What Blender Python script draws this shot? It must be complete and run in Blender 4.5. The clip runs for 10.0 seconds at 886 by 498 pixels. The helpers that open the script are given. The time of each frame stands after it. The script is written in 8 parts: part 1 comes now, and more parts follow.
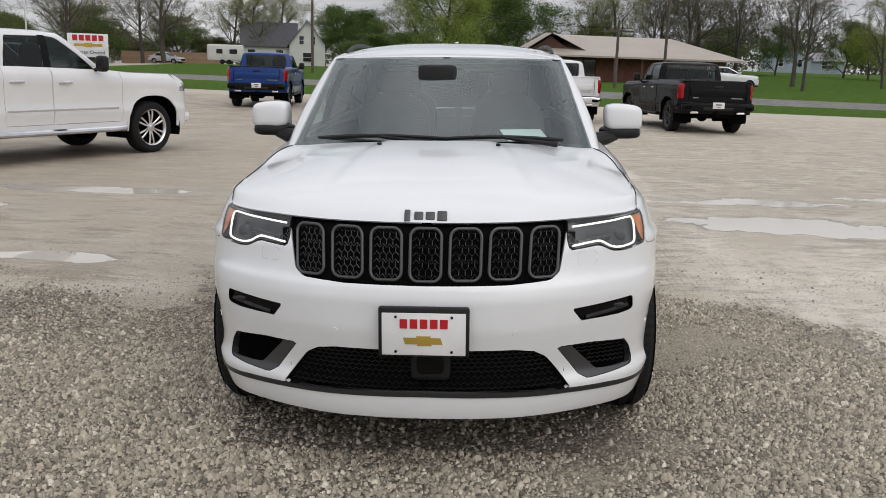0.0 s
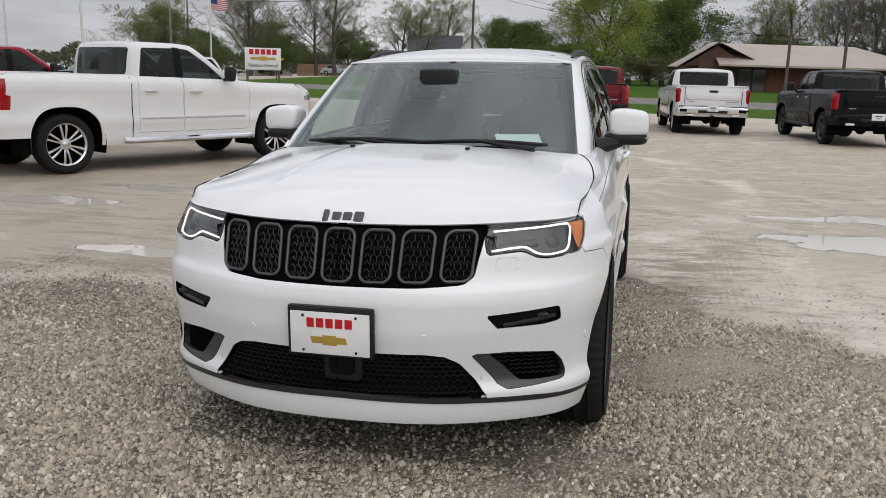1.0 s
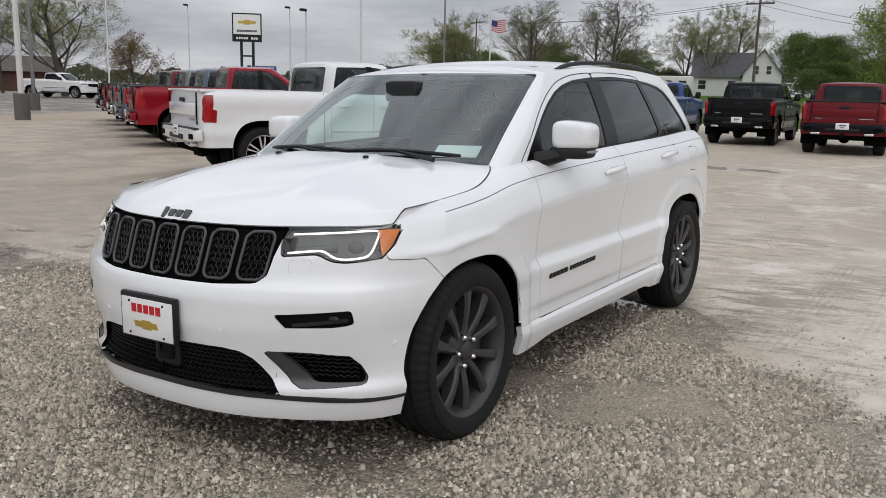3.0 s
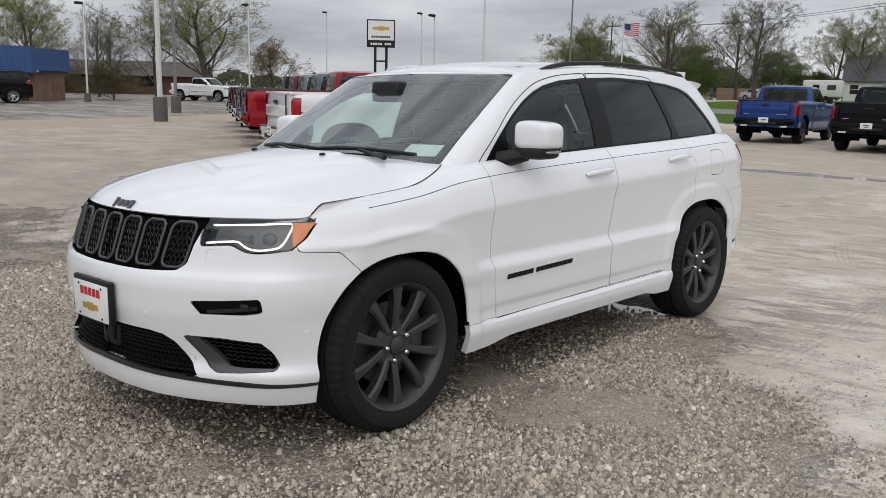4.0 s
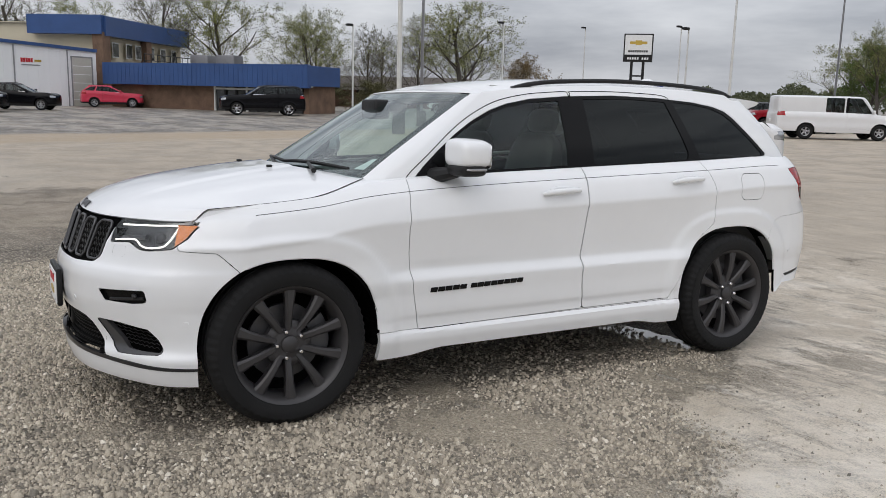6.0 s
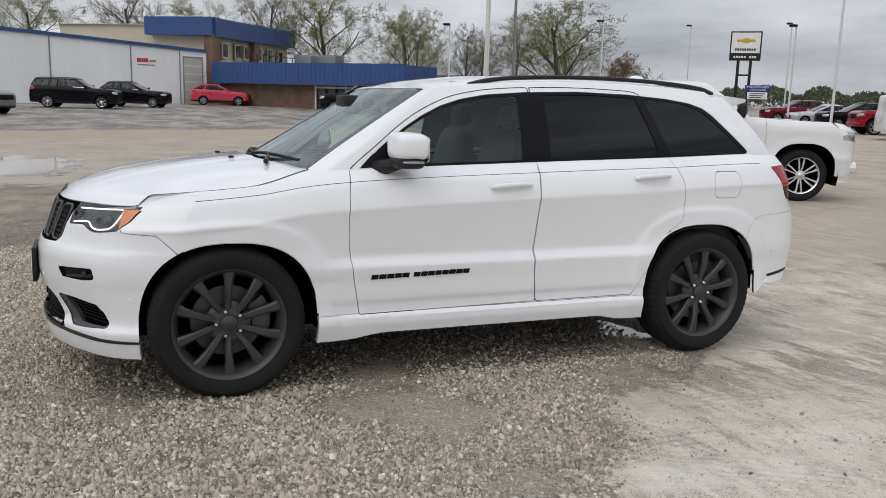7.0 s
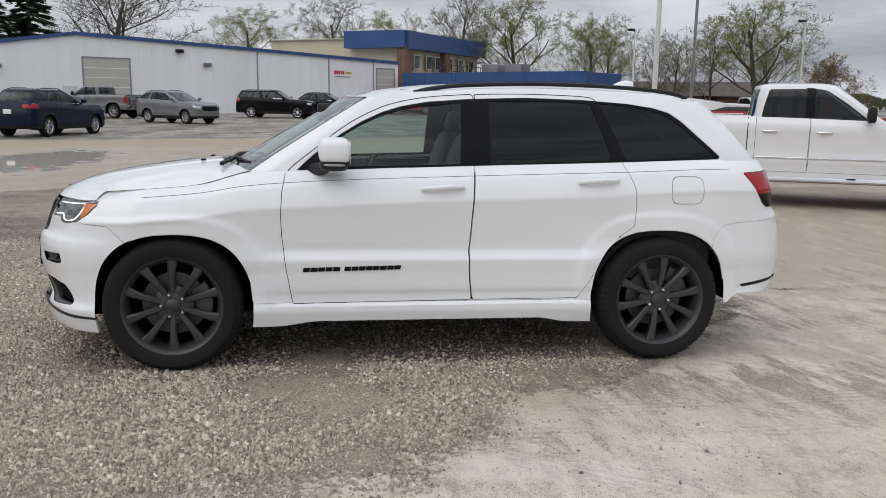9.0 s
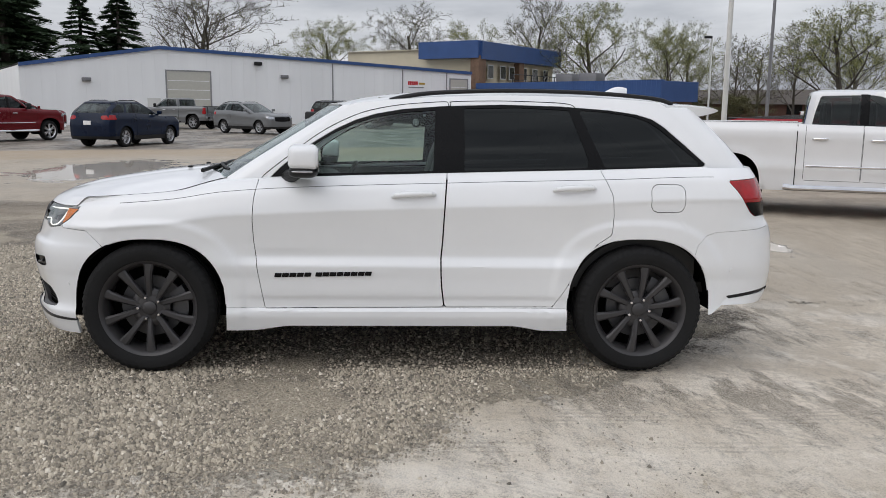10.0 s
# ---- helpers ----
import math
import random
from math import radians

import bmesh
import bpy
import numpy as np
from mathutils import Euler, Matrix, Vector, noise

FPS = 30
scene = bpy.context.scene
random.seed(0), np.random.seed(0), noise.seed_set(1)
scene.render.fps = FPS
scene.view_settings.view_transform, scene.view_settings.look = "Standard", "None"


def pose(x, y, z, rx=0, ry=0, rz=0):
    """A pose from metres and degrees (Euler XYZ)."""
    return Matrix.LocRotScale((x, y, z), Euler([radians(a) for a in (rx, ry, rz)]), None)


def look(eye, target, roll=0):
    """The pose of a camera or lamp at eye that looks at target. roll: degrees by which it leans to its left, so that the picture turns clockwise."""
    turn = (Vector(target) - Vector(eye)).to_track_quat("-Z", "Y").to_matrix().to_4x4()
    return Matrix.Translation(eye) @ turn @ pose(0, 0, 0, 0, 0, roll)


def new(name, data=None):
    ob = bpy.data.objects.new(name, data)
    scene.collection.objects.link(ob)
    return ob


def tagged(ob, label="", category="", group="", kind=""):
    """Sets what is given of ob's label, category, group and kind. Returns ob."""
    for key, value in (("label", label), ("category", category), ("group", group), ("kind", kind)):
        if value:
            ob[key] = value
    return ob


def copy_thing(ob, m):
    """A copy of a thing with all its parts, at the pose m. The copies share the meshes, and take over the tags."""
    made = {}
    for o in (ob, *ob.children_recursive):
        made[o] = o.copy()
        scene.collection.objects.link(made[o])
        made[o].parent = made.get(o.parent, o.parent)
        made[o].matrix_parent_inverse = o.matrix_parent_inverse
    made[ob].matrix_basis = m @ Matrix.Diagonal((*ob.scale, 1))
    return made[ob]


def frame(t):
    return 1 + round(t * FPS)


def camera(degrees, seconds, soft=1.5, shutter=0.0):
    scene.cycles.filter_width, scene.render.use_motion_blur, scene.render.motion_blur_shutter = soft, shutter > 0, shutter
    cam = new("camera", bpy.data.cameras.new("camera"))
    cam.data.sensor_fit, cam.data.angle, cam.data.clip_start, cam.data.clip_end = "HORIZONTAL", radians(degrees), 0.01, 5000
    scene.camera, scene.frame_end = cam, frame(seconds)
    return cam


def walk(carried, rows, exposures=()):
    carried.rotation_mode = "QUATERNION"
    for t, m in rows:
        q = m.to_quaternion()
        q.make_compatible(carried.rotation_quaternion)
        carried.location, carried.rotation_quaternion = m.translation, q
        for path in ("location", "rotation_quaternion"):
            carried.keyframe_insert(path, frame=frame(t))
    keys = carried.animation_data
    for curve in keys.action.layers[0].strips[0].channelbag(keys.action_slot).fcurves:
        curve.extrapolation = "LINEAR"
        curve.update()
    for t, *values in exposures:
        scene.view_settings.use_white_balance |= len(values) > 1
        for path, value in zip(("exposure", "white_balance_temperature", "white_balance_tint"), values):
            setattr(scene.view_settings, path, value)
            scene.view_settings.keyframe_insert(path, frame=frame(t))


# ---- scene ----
cam = camera(55.7, 10.0, soft=0.8)
PATH = [
    (0, (0.154, -3.735, 1.502), (0.007, 0.172, 0.658), 1.71),
    (0.5, (0.625, -3.698, 1.503), (0.084, 0.175, 0.665), 1.54),
    (1, (1.040, -3.580, 1.487), (0.128, 0.229, 0.674), 1.46),
    (1.5, (1.460, -3.456, 1.494), (0.197, 0.255, 0.697), 1.18),
    (2, (1.918, -3.332, 1.487), (0.335, 0.259, 0.710), 1.10),
    (2.5, (2.309, -3.139, 1.487), (0.445, 0.317, 0.725), 1.21),
    (4, (3.378, -2.434, 1.480), (0.743, 0.481, 0.732), 1.32),
    (4.5, (3.724, -2.179, 1.483), (0.865, 0.518, 0.744), 1.42),
    (5, (3.999, -1.875, 1.505), (0.930, 0.586, 0.779), 1.51),
    (6.5, (4.784, -0.906, 1.541), (1.249, 0.824, 0.827), 1.51),
    (7, (5.025, -0.558, 1.538), (1.399, 0.965, 0.812), 1.62),
    (7.5, (5.163, -0.212, 1.546), (1.460, 1.108, 0.810), 1.55),
    (8, (5.416, 0.124, 1.556), (1.642, 1.225, 0.818), 1.46),
    (8.5, (5.605, 0.459, 1.542), (1.769, 1.324, 0.813), 1.18),
    (9, (5.695, 0.809, 1.567), (1.808, 1.433, 0.857), 0.89),
    (9.5, (5.760, 1.173, 1.565), (1.841, 1.589, 0.878), 0.72),
    (10, (5.759, 1.436, 1.557), (1.823, 1.688, 0.889), 0.56),
]
EXPOSURES = [(0, 0.20, 6580, 10), (2, 0.21, 6500, 10), (4.5, 0.23, 6430, 10), (10, 0.23, 6400, 10)]
walk(cam, [(t, look(eye, target, roll)) for t, eye, target, roll in PATH], EXPOSURES)

# ---- world and light: a bright overcast afternoon ----
SUN_ELEV, SUN_ROT = 46.0, 140.0
world = bpy.data.worlds.new("overcast_sky")
scene.world = world
world.use_nodes = True
wn, wl = world.node_tree.nodes, world.node_tree.links
wn.clear()
w_out = wn.new("ShaderNodeOutputWorld")
w_bg = wn.new("ShaderNodeBackground")
w_sky = wn.new("ShaderNodeTexSky")
w_sky.sky_type, w_sky.sun_disc = "NISHITA", False
w_sky.sun_elevation, w_sky.sun_rotation = radians(SUN_ELEV), radians(SUN_ROT)
w_sky.dust_density = 4.0
w_co = wn.new("ShaderNodeTexCoord")
w_sep = wn.new("ShaderNodeSeparateXYZ")
w_map = wn.new("ShaderNodeMapping")
w_map.inputs["Scale"].default_value = (1.0, 1.0, 5.0)
w_noise = wn.new("ShaderNodeTexNoise")
w_noise.inputs["Scale"].default_value, w_noise.inputs["Detail"].default_value = 2.6, 6.0
w_noise.inputs["Roughness"].default_value = 0.55
w_ramp = wn.new("ShaderNodeValToRGB")
w_ramp.color_ramp.elements[0].position, w_ramp.color_ramp.elements[0].color = 0.34, (3.7, 3.85, 4.25, 1)
w_ramp.color_ramp.elements[1].position, w_ramp.color_ramp.elements[1].color = 0.68, (7.6, 7.7, 7.95, 1)
w_grad = wn.new("ShaderNodeMapRange")
w_grad.inputs["From Min"].default_value, w_grad.inputs["From Max"].default_value = 0.0, 0.75
w_grad.inputs["To Min"].default_value, w_grad.inputs["To Max"].default_value = 0.82, 1.50
w_mul = wn.new("ShaderNodeVectorMath")
w_mul.operation = "SCALE"
w_mix = wn.new("ShaderNodeMixRGB")
w_mix.inputs["Fac"].default_value = 0.9
wl.new(w_co.outputs["Generated"], w_map.inputs["Vector"])
wl.new(w_co.outputs["Generated"], w_sep.inputs["Vector"])
wl.new(w_map.outputs["Vector"], w_noise.inputs["Vector"])
wl.new(w_noise.outputs["Fac"], w_ramp.inputs["Fac"])
wl.new(w_sep.outputs["Z"], w_grad.inputs["Value"])
wl.new(w_ramp.outputs["Color"], w_mul.inputs[0])
wl.new(w_grad.outputs["Result"], w_mul.inputs["Scale"])
wl.new(w_sky.outputs["Color"], w_mix.inputs["Color1"])
wl.new(w_mul.outputs["Vector"], w_mix.inputs["Color2"])
wl.new(w_mix.outputs["Color"], w_bg.inputs["Color"])
w_bg.inputs["Strength"].default_value = 0.1
wl.new(w_bg.outputs["Background"], w_out.inputs["Surface"])

sun_data = bpy.data.lights.new("sun", "SUN")
sun_data.energy, sun_data.angle, sun_data.color = 0.55, radians(60), (1.0, 0.97, 0.93)
sun = new("sun", sun_data)
_el, _az = radians(SUN_ELEV), radians(SUN_ROT)
sun.matrix_world = look((0, 0, 60), (-math.sin(_az) * math.cos(_el) * 50, -math.cos(_az) * math.cos(_el) * 50, 60 - math.sin(_el) * 50))

# ---- materials ----
def tree_of(name):
    m = bpy.data.materials.new(name)
    m.use_nodes = True
    n = m.node_tree
    return m, n, n.nodes["Principled BSDF"]


def node(n, kind, **sets):
    x = n.nodes.new(kind)
    for key, value in sets.items():
        if key in x.inputs:
            x.inputs[key].default_value = value
        else:
            setattr(x, key, value)
    return x


def mat(name, color, rough=0.6, metal=0.0, coat=0.0, var=0.08, scale=6.0, bump=0.0, bscale=60.0, rvar=0.1, spec=0.5, fine=0.0, stretch=(1, 1, 1)):
    """A plain surface with two scales of uneven colour, gloss and relief."""
    m, n, b = tree_of(name)
    lk = n.links
    co = node(n, "ShaderNodeTexCoord")
    mp = node(n, "ShaderNodeMapping", Scale=stretch)
    lk.new(co.outputs["Object"], mp.inputs["Vector"])
    n1 = node(n, "ShaderNodeTexNoise", Scale=scale, Detail=5.0, Roughness=0.6)
    n2 = node(n, "ShaderNodeTexNoise", Scale=bscale, Detail=3.0, Roughness=0.6)
    lk.new(mp.outputs["Vector"], n1.inputs["Vector"])
    lk.new(mp.outputs["Vector"], n2.inputs["Vector"])
    r = node(n, "ShaderNodeMapRange")
    r.inputs["From Min"].default_value, r.inputs["From Max"].default_value = 0.3, 0.7
    r.inputs["To Min"].default_value, r.inputs["To Max"].default_value = 1 - var, 1 + var
    lk.new(n1.outputs["Fac"], r.inputs["Value"])
    r2 = node(n, "ShaderNodeMapRange")
    r2.inputs["From Min"].default_value, r2.inputs["From Max"].default_value = 0.3, 0.7
    r2.inputs["To Min"].default_value, r2.inputs["To Max"].default_value = 1 - fine, 1 + fine
    lk.new(n2.outputs["Fac"], r2.inputs["Value"])
    mm = node(n, "ShaderNodeMath", operation="MULTIPLY")
    lk.new(r.outputs["Result"], mm.inputs[0])
    lk.new(r2.outputs["Result"], mm.inputs[1])
    v = node(n, "ShaderNodeVectorMath", operation="SCALE")
    v.inputs[0].default_value = color[:3]
    lk.new(mm.outputs[0], v.inputs["Scale"])
    lk.new(v.outputs["Vector"], b.inputs["Base Color"])
    rr = node(n, "ShaderNodeMapRange")
    rr.inputs["To Min"].default_value, rr.inputs["To Max"].default_value = max(0.0, rough - rvar * rough), min(1.0, rough + rvar * rough)
    lk.new(n1.outputs["Fac"], rr.inputs["Value"])
    lk.new(rr.outputs["Result"], b.inputs["Roughness"])
    b.inputs["Metallic"].default_value = metal
    b.inputs["Specular IOR Level"].default_value = spec
    b.inputs["Coat Weight"].default_value = coat
    b.inputs["Coat Roughness"].default_value = 0.04
    if bump:
        bp = node(n, "ShaderNodeBump", Strength=bump, Distance=0.01)
        lk.new(n2.outputs["Fac"], bp.inputs["Height"])
        lk.new(bp.outputs["Normal"], b.inputs["Normal"])
    return m


def glow(name, color, strength):
    m, n, b = tree_of(name)
    b.inputs["Base Color"].default_value = (*color, 1)
    b.inputs["Emission Color"].default_value = (*color, 1)
    b.inputs["Emission Strength"].default_value = strength
    return m


def glass(name, tint, clear, rough=0.02, ior=1.52):
    """A pane: a clear gloss over a tint that lets part of the light through."""
    m, n, b = tree_of(name)
    lk = n.links
    n.nodes.remove(b)
    out = n.nodes["Material Output"]
    tr = node(n, "ShaderNodeBsdfTransparent")
    tr.inputs["Color"].default_value = (*[c * clear for c in tint], 1)
    gl = node(n, "ShaderNodeBsdfGlossy", Roughness=rough)
    gl.inputs["Color"].default_value = (0.9, 0.95, 0.95, 1)
    lw = node(n, "ShaderNodeLayerWeight", Blend=0.5)
    p5 = node(n, "ShaderNodeMath", operation="POWER")
    lk.new(lw.outputs["Facing"], p5.inputs[0])
    p5.inputs[1].default_value = 4.6
    f0 = ((ior - 1) / (ior + 1)) ** 2
    fr = node(n, "ShaderNodeMath", operation="MULTIPLY_ADD")
    lk.new(p5.outputs[0], fr.inputs[0])
    fr.inputs[1].default_value, fr.inputs[2].default_value = 1 - f0, f0
    mx = node(n, "ShaderNodeMixShader")
    lk.new(fr.outputs[0], mx.inputs["Fac"])
    lk.new(tr.outputs[0], mx.inputs[1])
    lk.new(gl.outputs[0], mx.inputs[2])
    lk.new(mx.outputs[0], out.inputs["Surface"])
    return m


def paint(name, color, rough=0.35, metal=0.0, flake=0.0, coat=0.55, spec=0.35):
    m = mat(name, color, rough, metal, coat=coat, var=0.03, spec=spec, scale=1.5, rvar=0.1, bscale=900, fine=flake)
    return m


WHITE_PAINT = paint("white_paint", (0.80, 0.81, 0.825), 0.34, coat=1.0, spec=0.5)
SILV_WHITE = paint("pearl_white_paint", (0.74, 0.74, 0.75), 0.34, coat=1.0, spec=0.5)
BLACK_PAINT = paint("black_paint", (0.004, 0.004, 0.0055), 0.25, coat=0.12, spec=0.12)
NAVY_PAINT = paint("navy_paint", (0.0015, 0.008, 0.028), 0.28, 0.1, coat=0.25, spec=0.15)
BLUE_PAINT = paint("bright_blue_paint", (0.002, 0.036, 0.19), 0.28, 0.2, coat=0.35)
RED_PAINT = paint("red_paint", (0.24, 0.003, 0.012), 0.28, 0.15, coat=0.3, spec=0.2)
DARK_RED = paint("dark_red_paint", (0.13, 0.002, 0.007), 0.28, 0.15, coat=0.3, spec=0.2)
PINK_RED = paint("bright_red_paint", (0.55, 0.03, 0.07), 0.35)
GREY_PAINT = paint("grey_paint", (0.17, 0.175, 0.18), 0.32, 0.4)
SLATE_PAINT = paint("slate_blue_paint", (0.09, 0.12, 0.16), 0.32, 0.4)
SILVER_PAINT = paint("silver_paint", (0.5, 0.51, 0.52), 0.32, 0.5)
TRIM_BLACK = mat("black_plastic", (0.009, 0.009, 0.0095), 0.5, spec=0.35, bump=0.15, bscale=900, var=0.15)
GLOSS_BLACK = mat("gloss_black", (0.004, 0.004, 0.0045), 0.22, spec=0.15)
TRIM_GREY = mat("dark_grey_trim", (0.085, 0.085, 0.09), 0.38, 0.5)
# Near-black underbody parts; its colour also stands for shade in gaps and recesses.
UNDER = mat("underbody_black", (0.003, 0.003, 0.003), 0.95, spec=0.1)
RUBBER = mat("tyre_rubber", (0.010, 0.010, 0.0105), 0.8, spec=0.3, bump=0.3, bscale=220, var=0.25, scale=9)
RIM_DARK = mat("dark_grey_alloy", (0.052, 0.050, 0.052), 0.42, 0.35, var=0.1)
RIM_CHROME = mat("chrome_alloy", (0.7, 0.7, 0.72), 0.14, 1.0)
RIM_SILVER = mat("silver_alloy", (0.45, 0.45, 0.47), 0.28, 0.9)
CHROME = mat("chrome", (0.75, 0.75, 0.77), 0.1, 1.0)
STEEL = mat("brushed_steel", (0.42, 0.42, 0.44), 0.35, 0.9, var=0.15, scale=25)
GLASS_WS = glass("windshield_glass", (0.82, 0.96, 0.92), 0.90, ior=2.15)
GLASS_FRONT = glass("front_door_glass", (0.82, 0.96, 0.91), 0.82)
GLASS_DARK = glass("privacy_glass", (0.8, 0.88, 1.0), 0.03, ior=1.42)
GLASS_FAR = glass("far_car_glass", (0.8, 0.92, 0.92), 0.30, ior=1.45)
LENS = glass("clear_lens", (1, 1, 1), 0.9)
RED_LENS = mat("red_lens", (0.32, 0.004, 0.008), 0.18, coat=0.35, spec=0.3, var=0.25, scale=14)
LAMP_HOUSING = mat("smoked_lamp_housing", (0.075, 0.076, 0.08), 0.3, 0.4, var=0.3, scale=18)
MESH_BLACK = mat("satin_black_mesh", (0.016, 0.016, 0.017), 0.32, spec=0.6)
STRIP = mat("satin_black_strip", (0.022, 0.022, 0.024), 0.33, spec=0.5)
AMBER_LENS = mat("amber_lens", (0.72, 0.19, 0.010), 0.2, coat=0.4, var=0.2, scale=40)
DRL = glow("running_light_white", (1.0, 0.98, 0.93), 0.72)
SEAT = mat("black_leather", (0.032, 0.031, 0.030), 0.55)
PAPER = mat("white_paper", (0.75, 0.77, 0.76), 0.7)
PLATE_WHITE = mat("plate_white", (0.8, 0.8, 0.8), 0.4)
PLATE_RED = mat("plate_red", (0.5, 0.01, 0.02), 0.4)
GOLD = mat("gold_emblem", (0.55, 0.38, 0.08), 0.3, 0.5)


# ---- mesh kit ----
class Mesh:
    def __init__(self, v=(), f=()):
        self.v = np.array(v, float).reshape(-1, 3)
        self.f = [tuple(x) for x in f]

    def copy(self):
        return Mesh(self.v.copy(), self.f)

    def add(self, other):
        k = len(self.v)
        self.v = np.vstack([self.v, other.v]) if k else other.v.copy()
        self.f += [tuple(i + k for i in x) for x in other.f]
        return self

    def move(self, x=0, y=0, z=0):
        self.v = self.v + (x, y, z)
        return self

    def at(self, m):
        a = np.array(m)
        self.v = self.v @ a[:3, :3].T + a[:3, 3]
        return self

    def flip(self):
        self.f = [x[::-1] for x in self.f]
        return self

    def mirror(self):
        m = self.copy()
        m.v[:, 0] *= -1
        return m.flip()

    def compact(self):
        used = sorted({i for x in self.f for i in x})
        new_id = {o: i for i, o in enumerate(used)}
        return Mesh(self.v[used] if used else np.zeros((0, 3)), [tuple(new_id[i] for i in x) for x in self.f])


def merge(*ms):
    out = Mesh()
    for m in ms:
        out.add(m)
    return out


def grid(p, close=False):
    """A sheet from rows of points, p[i][j]."""
    p = np.asarray(p, float)
    a, b = p.shape[:2]
    f = []
    for i in range(a - 1):
        for j in range(b if close else b - 1):
            k = (j + 1) % b
            f.append((i * b + j, i * b + k, (i + 1) * b + k, (i + 1) * b + j))
    return Mesh(p.reshape(-1, 3), f)


def box(x0, x1, y0, y1, z0, z1, bev=0.0):
    """A box; bev rounds its edges with one flat."""
    if bev <= 0:
        v = [(x, y, z) for z in (z0, z1) for y in (y0, y1) for x in (x0, x1)]
        return Mesh(v, [(0, 2, 3, 1), (4, 5, 7, 6), (0, 1, 5, 4), (2, 6, 7, 3), (0, 4, 6, 2), (1, 3, 7, 5)])
    bev = min(bev, (x1 - x0) / 2.01, (y1 - y0) / 2.01, (z1 - z0) / 2.01)
    bm = bmesh.new()
    bmesh.ops.create_cube(bm, size=1.0)
    for w in bm.verts:
        w.co = Vector(((x0 + x1) / 2 + w.co.x * (x1 - x0), (y0 + y1) / 2 + w.co.y * (y1 - y0), (z0 + z1) / 2 + w.co.z * (z1 - z0)))
    bmesh.ops.bevel(bm, geom=list(bm.edges), offset=bev, segments=2, affect="EDGES", profile=0.5)
    return from_bm(bm)


def from_bm(bm):
    bm.verts.ensure_lookup_table()
    bm.verts.index_update()
    m = Mesh([w.co[:] for w in bm.verts], [[w.index for w in x.verts] for x in bm.faces])
    bm.free()
    return m


def tube(pts, r, n=8, caps=True):
    """A round bar along points; r one radius or one a point."""
    pts = [Vector(p) for p in pts]
    rs = list(r) if hasattr(r, "__len__") else [r] * len(pts)
    rows = []
    side = None
    for i, p in enumerate(pts):
        d = (pts[min(i + 1, len(pts) - 1)] - pts[max(i - 1, 0)]).normalized()
        if side is None:
            side = d.orthogonal().normalized()
        side = (side - d * side.dot(d)).normalized()
        up = d.cross(side)
        rows.append([p + (side * math.cos(k * math.tau / n) + up * math.sin(k * math.tau / n)) * rs[i] for k in range(n)])
    m = grid([[q[:] for q in row] for row in rows], close=True)
    if caps:
        m.f.append(tuple(range(n))[::-1])
        k = (len(pts) - 1) * n
        m.f.append(tuple(range(k, k + n)))
    return m


def spin(profile, n=32, axis="x", a0=0.0, a1=math.tau):
    """Turns a profile of (radius, along) round an axis."""
    whole = abs(a1 - a0 - math.tau) < 1e-6
    rows = []
    for k in range(n if whole else n + 1):
        a = a0 + (a1 - a0) * k / n
        c, s = math.cos(a), math.sin(a)
        rows.append([(h, r * c, r * s) if axis == "x" else (r * c, r * s, h) for r, h in profile])
    p = np.array(rows).transpose(1, 0, 2)
    return grid(p, close=whole)


def slab(poly, z0, z1):
    """A flat shape in x, y drawn out between two heights."""
    n = len(poly)
    v = [(x, y, z0) for x, y in poly] + [(x, y, z1) for x, y in poly]
    f = [tuple(range(n))[::-1], tuple(range(n, 2 * n))] + [(i, (i + 1) % n, n + (i + 1) % n, n + i) for i in range(n)]
    return Mesh(v, f)


def split(m, val, tiny=4e-4):
    """Cuts a mesh where a value given at its points changes sign: the pieces below and above nought."""
    val = np.where(np.abs(val) < tiny, 0.0, val)
    extra, seen, low, high = [], {}, [], []
    n = len(m.v)
    neg, pos = val < 0, val > 0

    def cut(i, j):
        key = (i, j) if i < j else (j, i)
        if key not in seen:
            t = val[i] / (val[i] - val[j])
            seen[key] = n + len(extra)
            extra.append(m.v[i] + (m.v[j] - m.v[i]) * t)
        return seen[key]

    for f in m.f:
        a, b = any(neg[i] for i in f), any(pos[i] for i in f)
        if not a:
            high.append(f)
        elif not b:
            low.append(f)
        else:
            lo, hi = [], []
            for i, j in zip(f, f[1:] + f[:1]):
                if val[i] <= 0:
                    lo.append(i)
                if val[i] >= 0:
                    hi.append(i)
                if (neg[i] and pos[j]) or (pos[i] and neg[j]):
                    c = cut(i, j)
                    lo.append(c)
                    hi.append(c)
            if len(lo) > 2:
                low.append(tuple(lo))
            if len(hi) > 2:
                high.append(tuple(hi))
    v = np.vstack([m.v, extra]) if extra else m.v
    return Mesh(v, low).compact(), Mesh(v, high).compact()


def normals(m):
    out = np.zeros_like(m.v)
    for f in m.f:
        p = m.v[list(f)]
        q = np.cross(p[2] - p[0], p[-1] - p[1] if len(f) > 3 else p[2] - p[1])
        for i in f:
            out[i] += q
    return out / (np.linalg.norm(out, axis=1, keepdims=True) + 1e-12)


def edge_loop(m):
    count = {}
    for f in m.f:
        for i, j in zip(f, f[1:] + f[:1]):
            count[(i, j)] = 1
    return [(i, j) for i, j in count if (j, i) not in count]


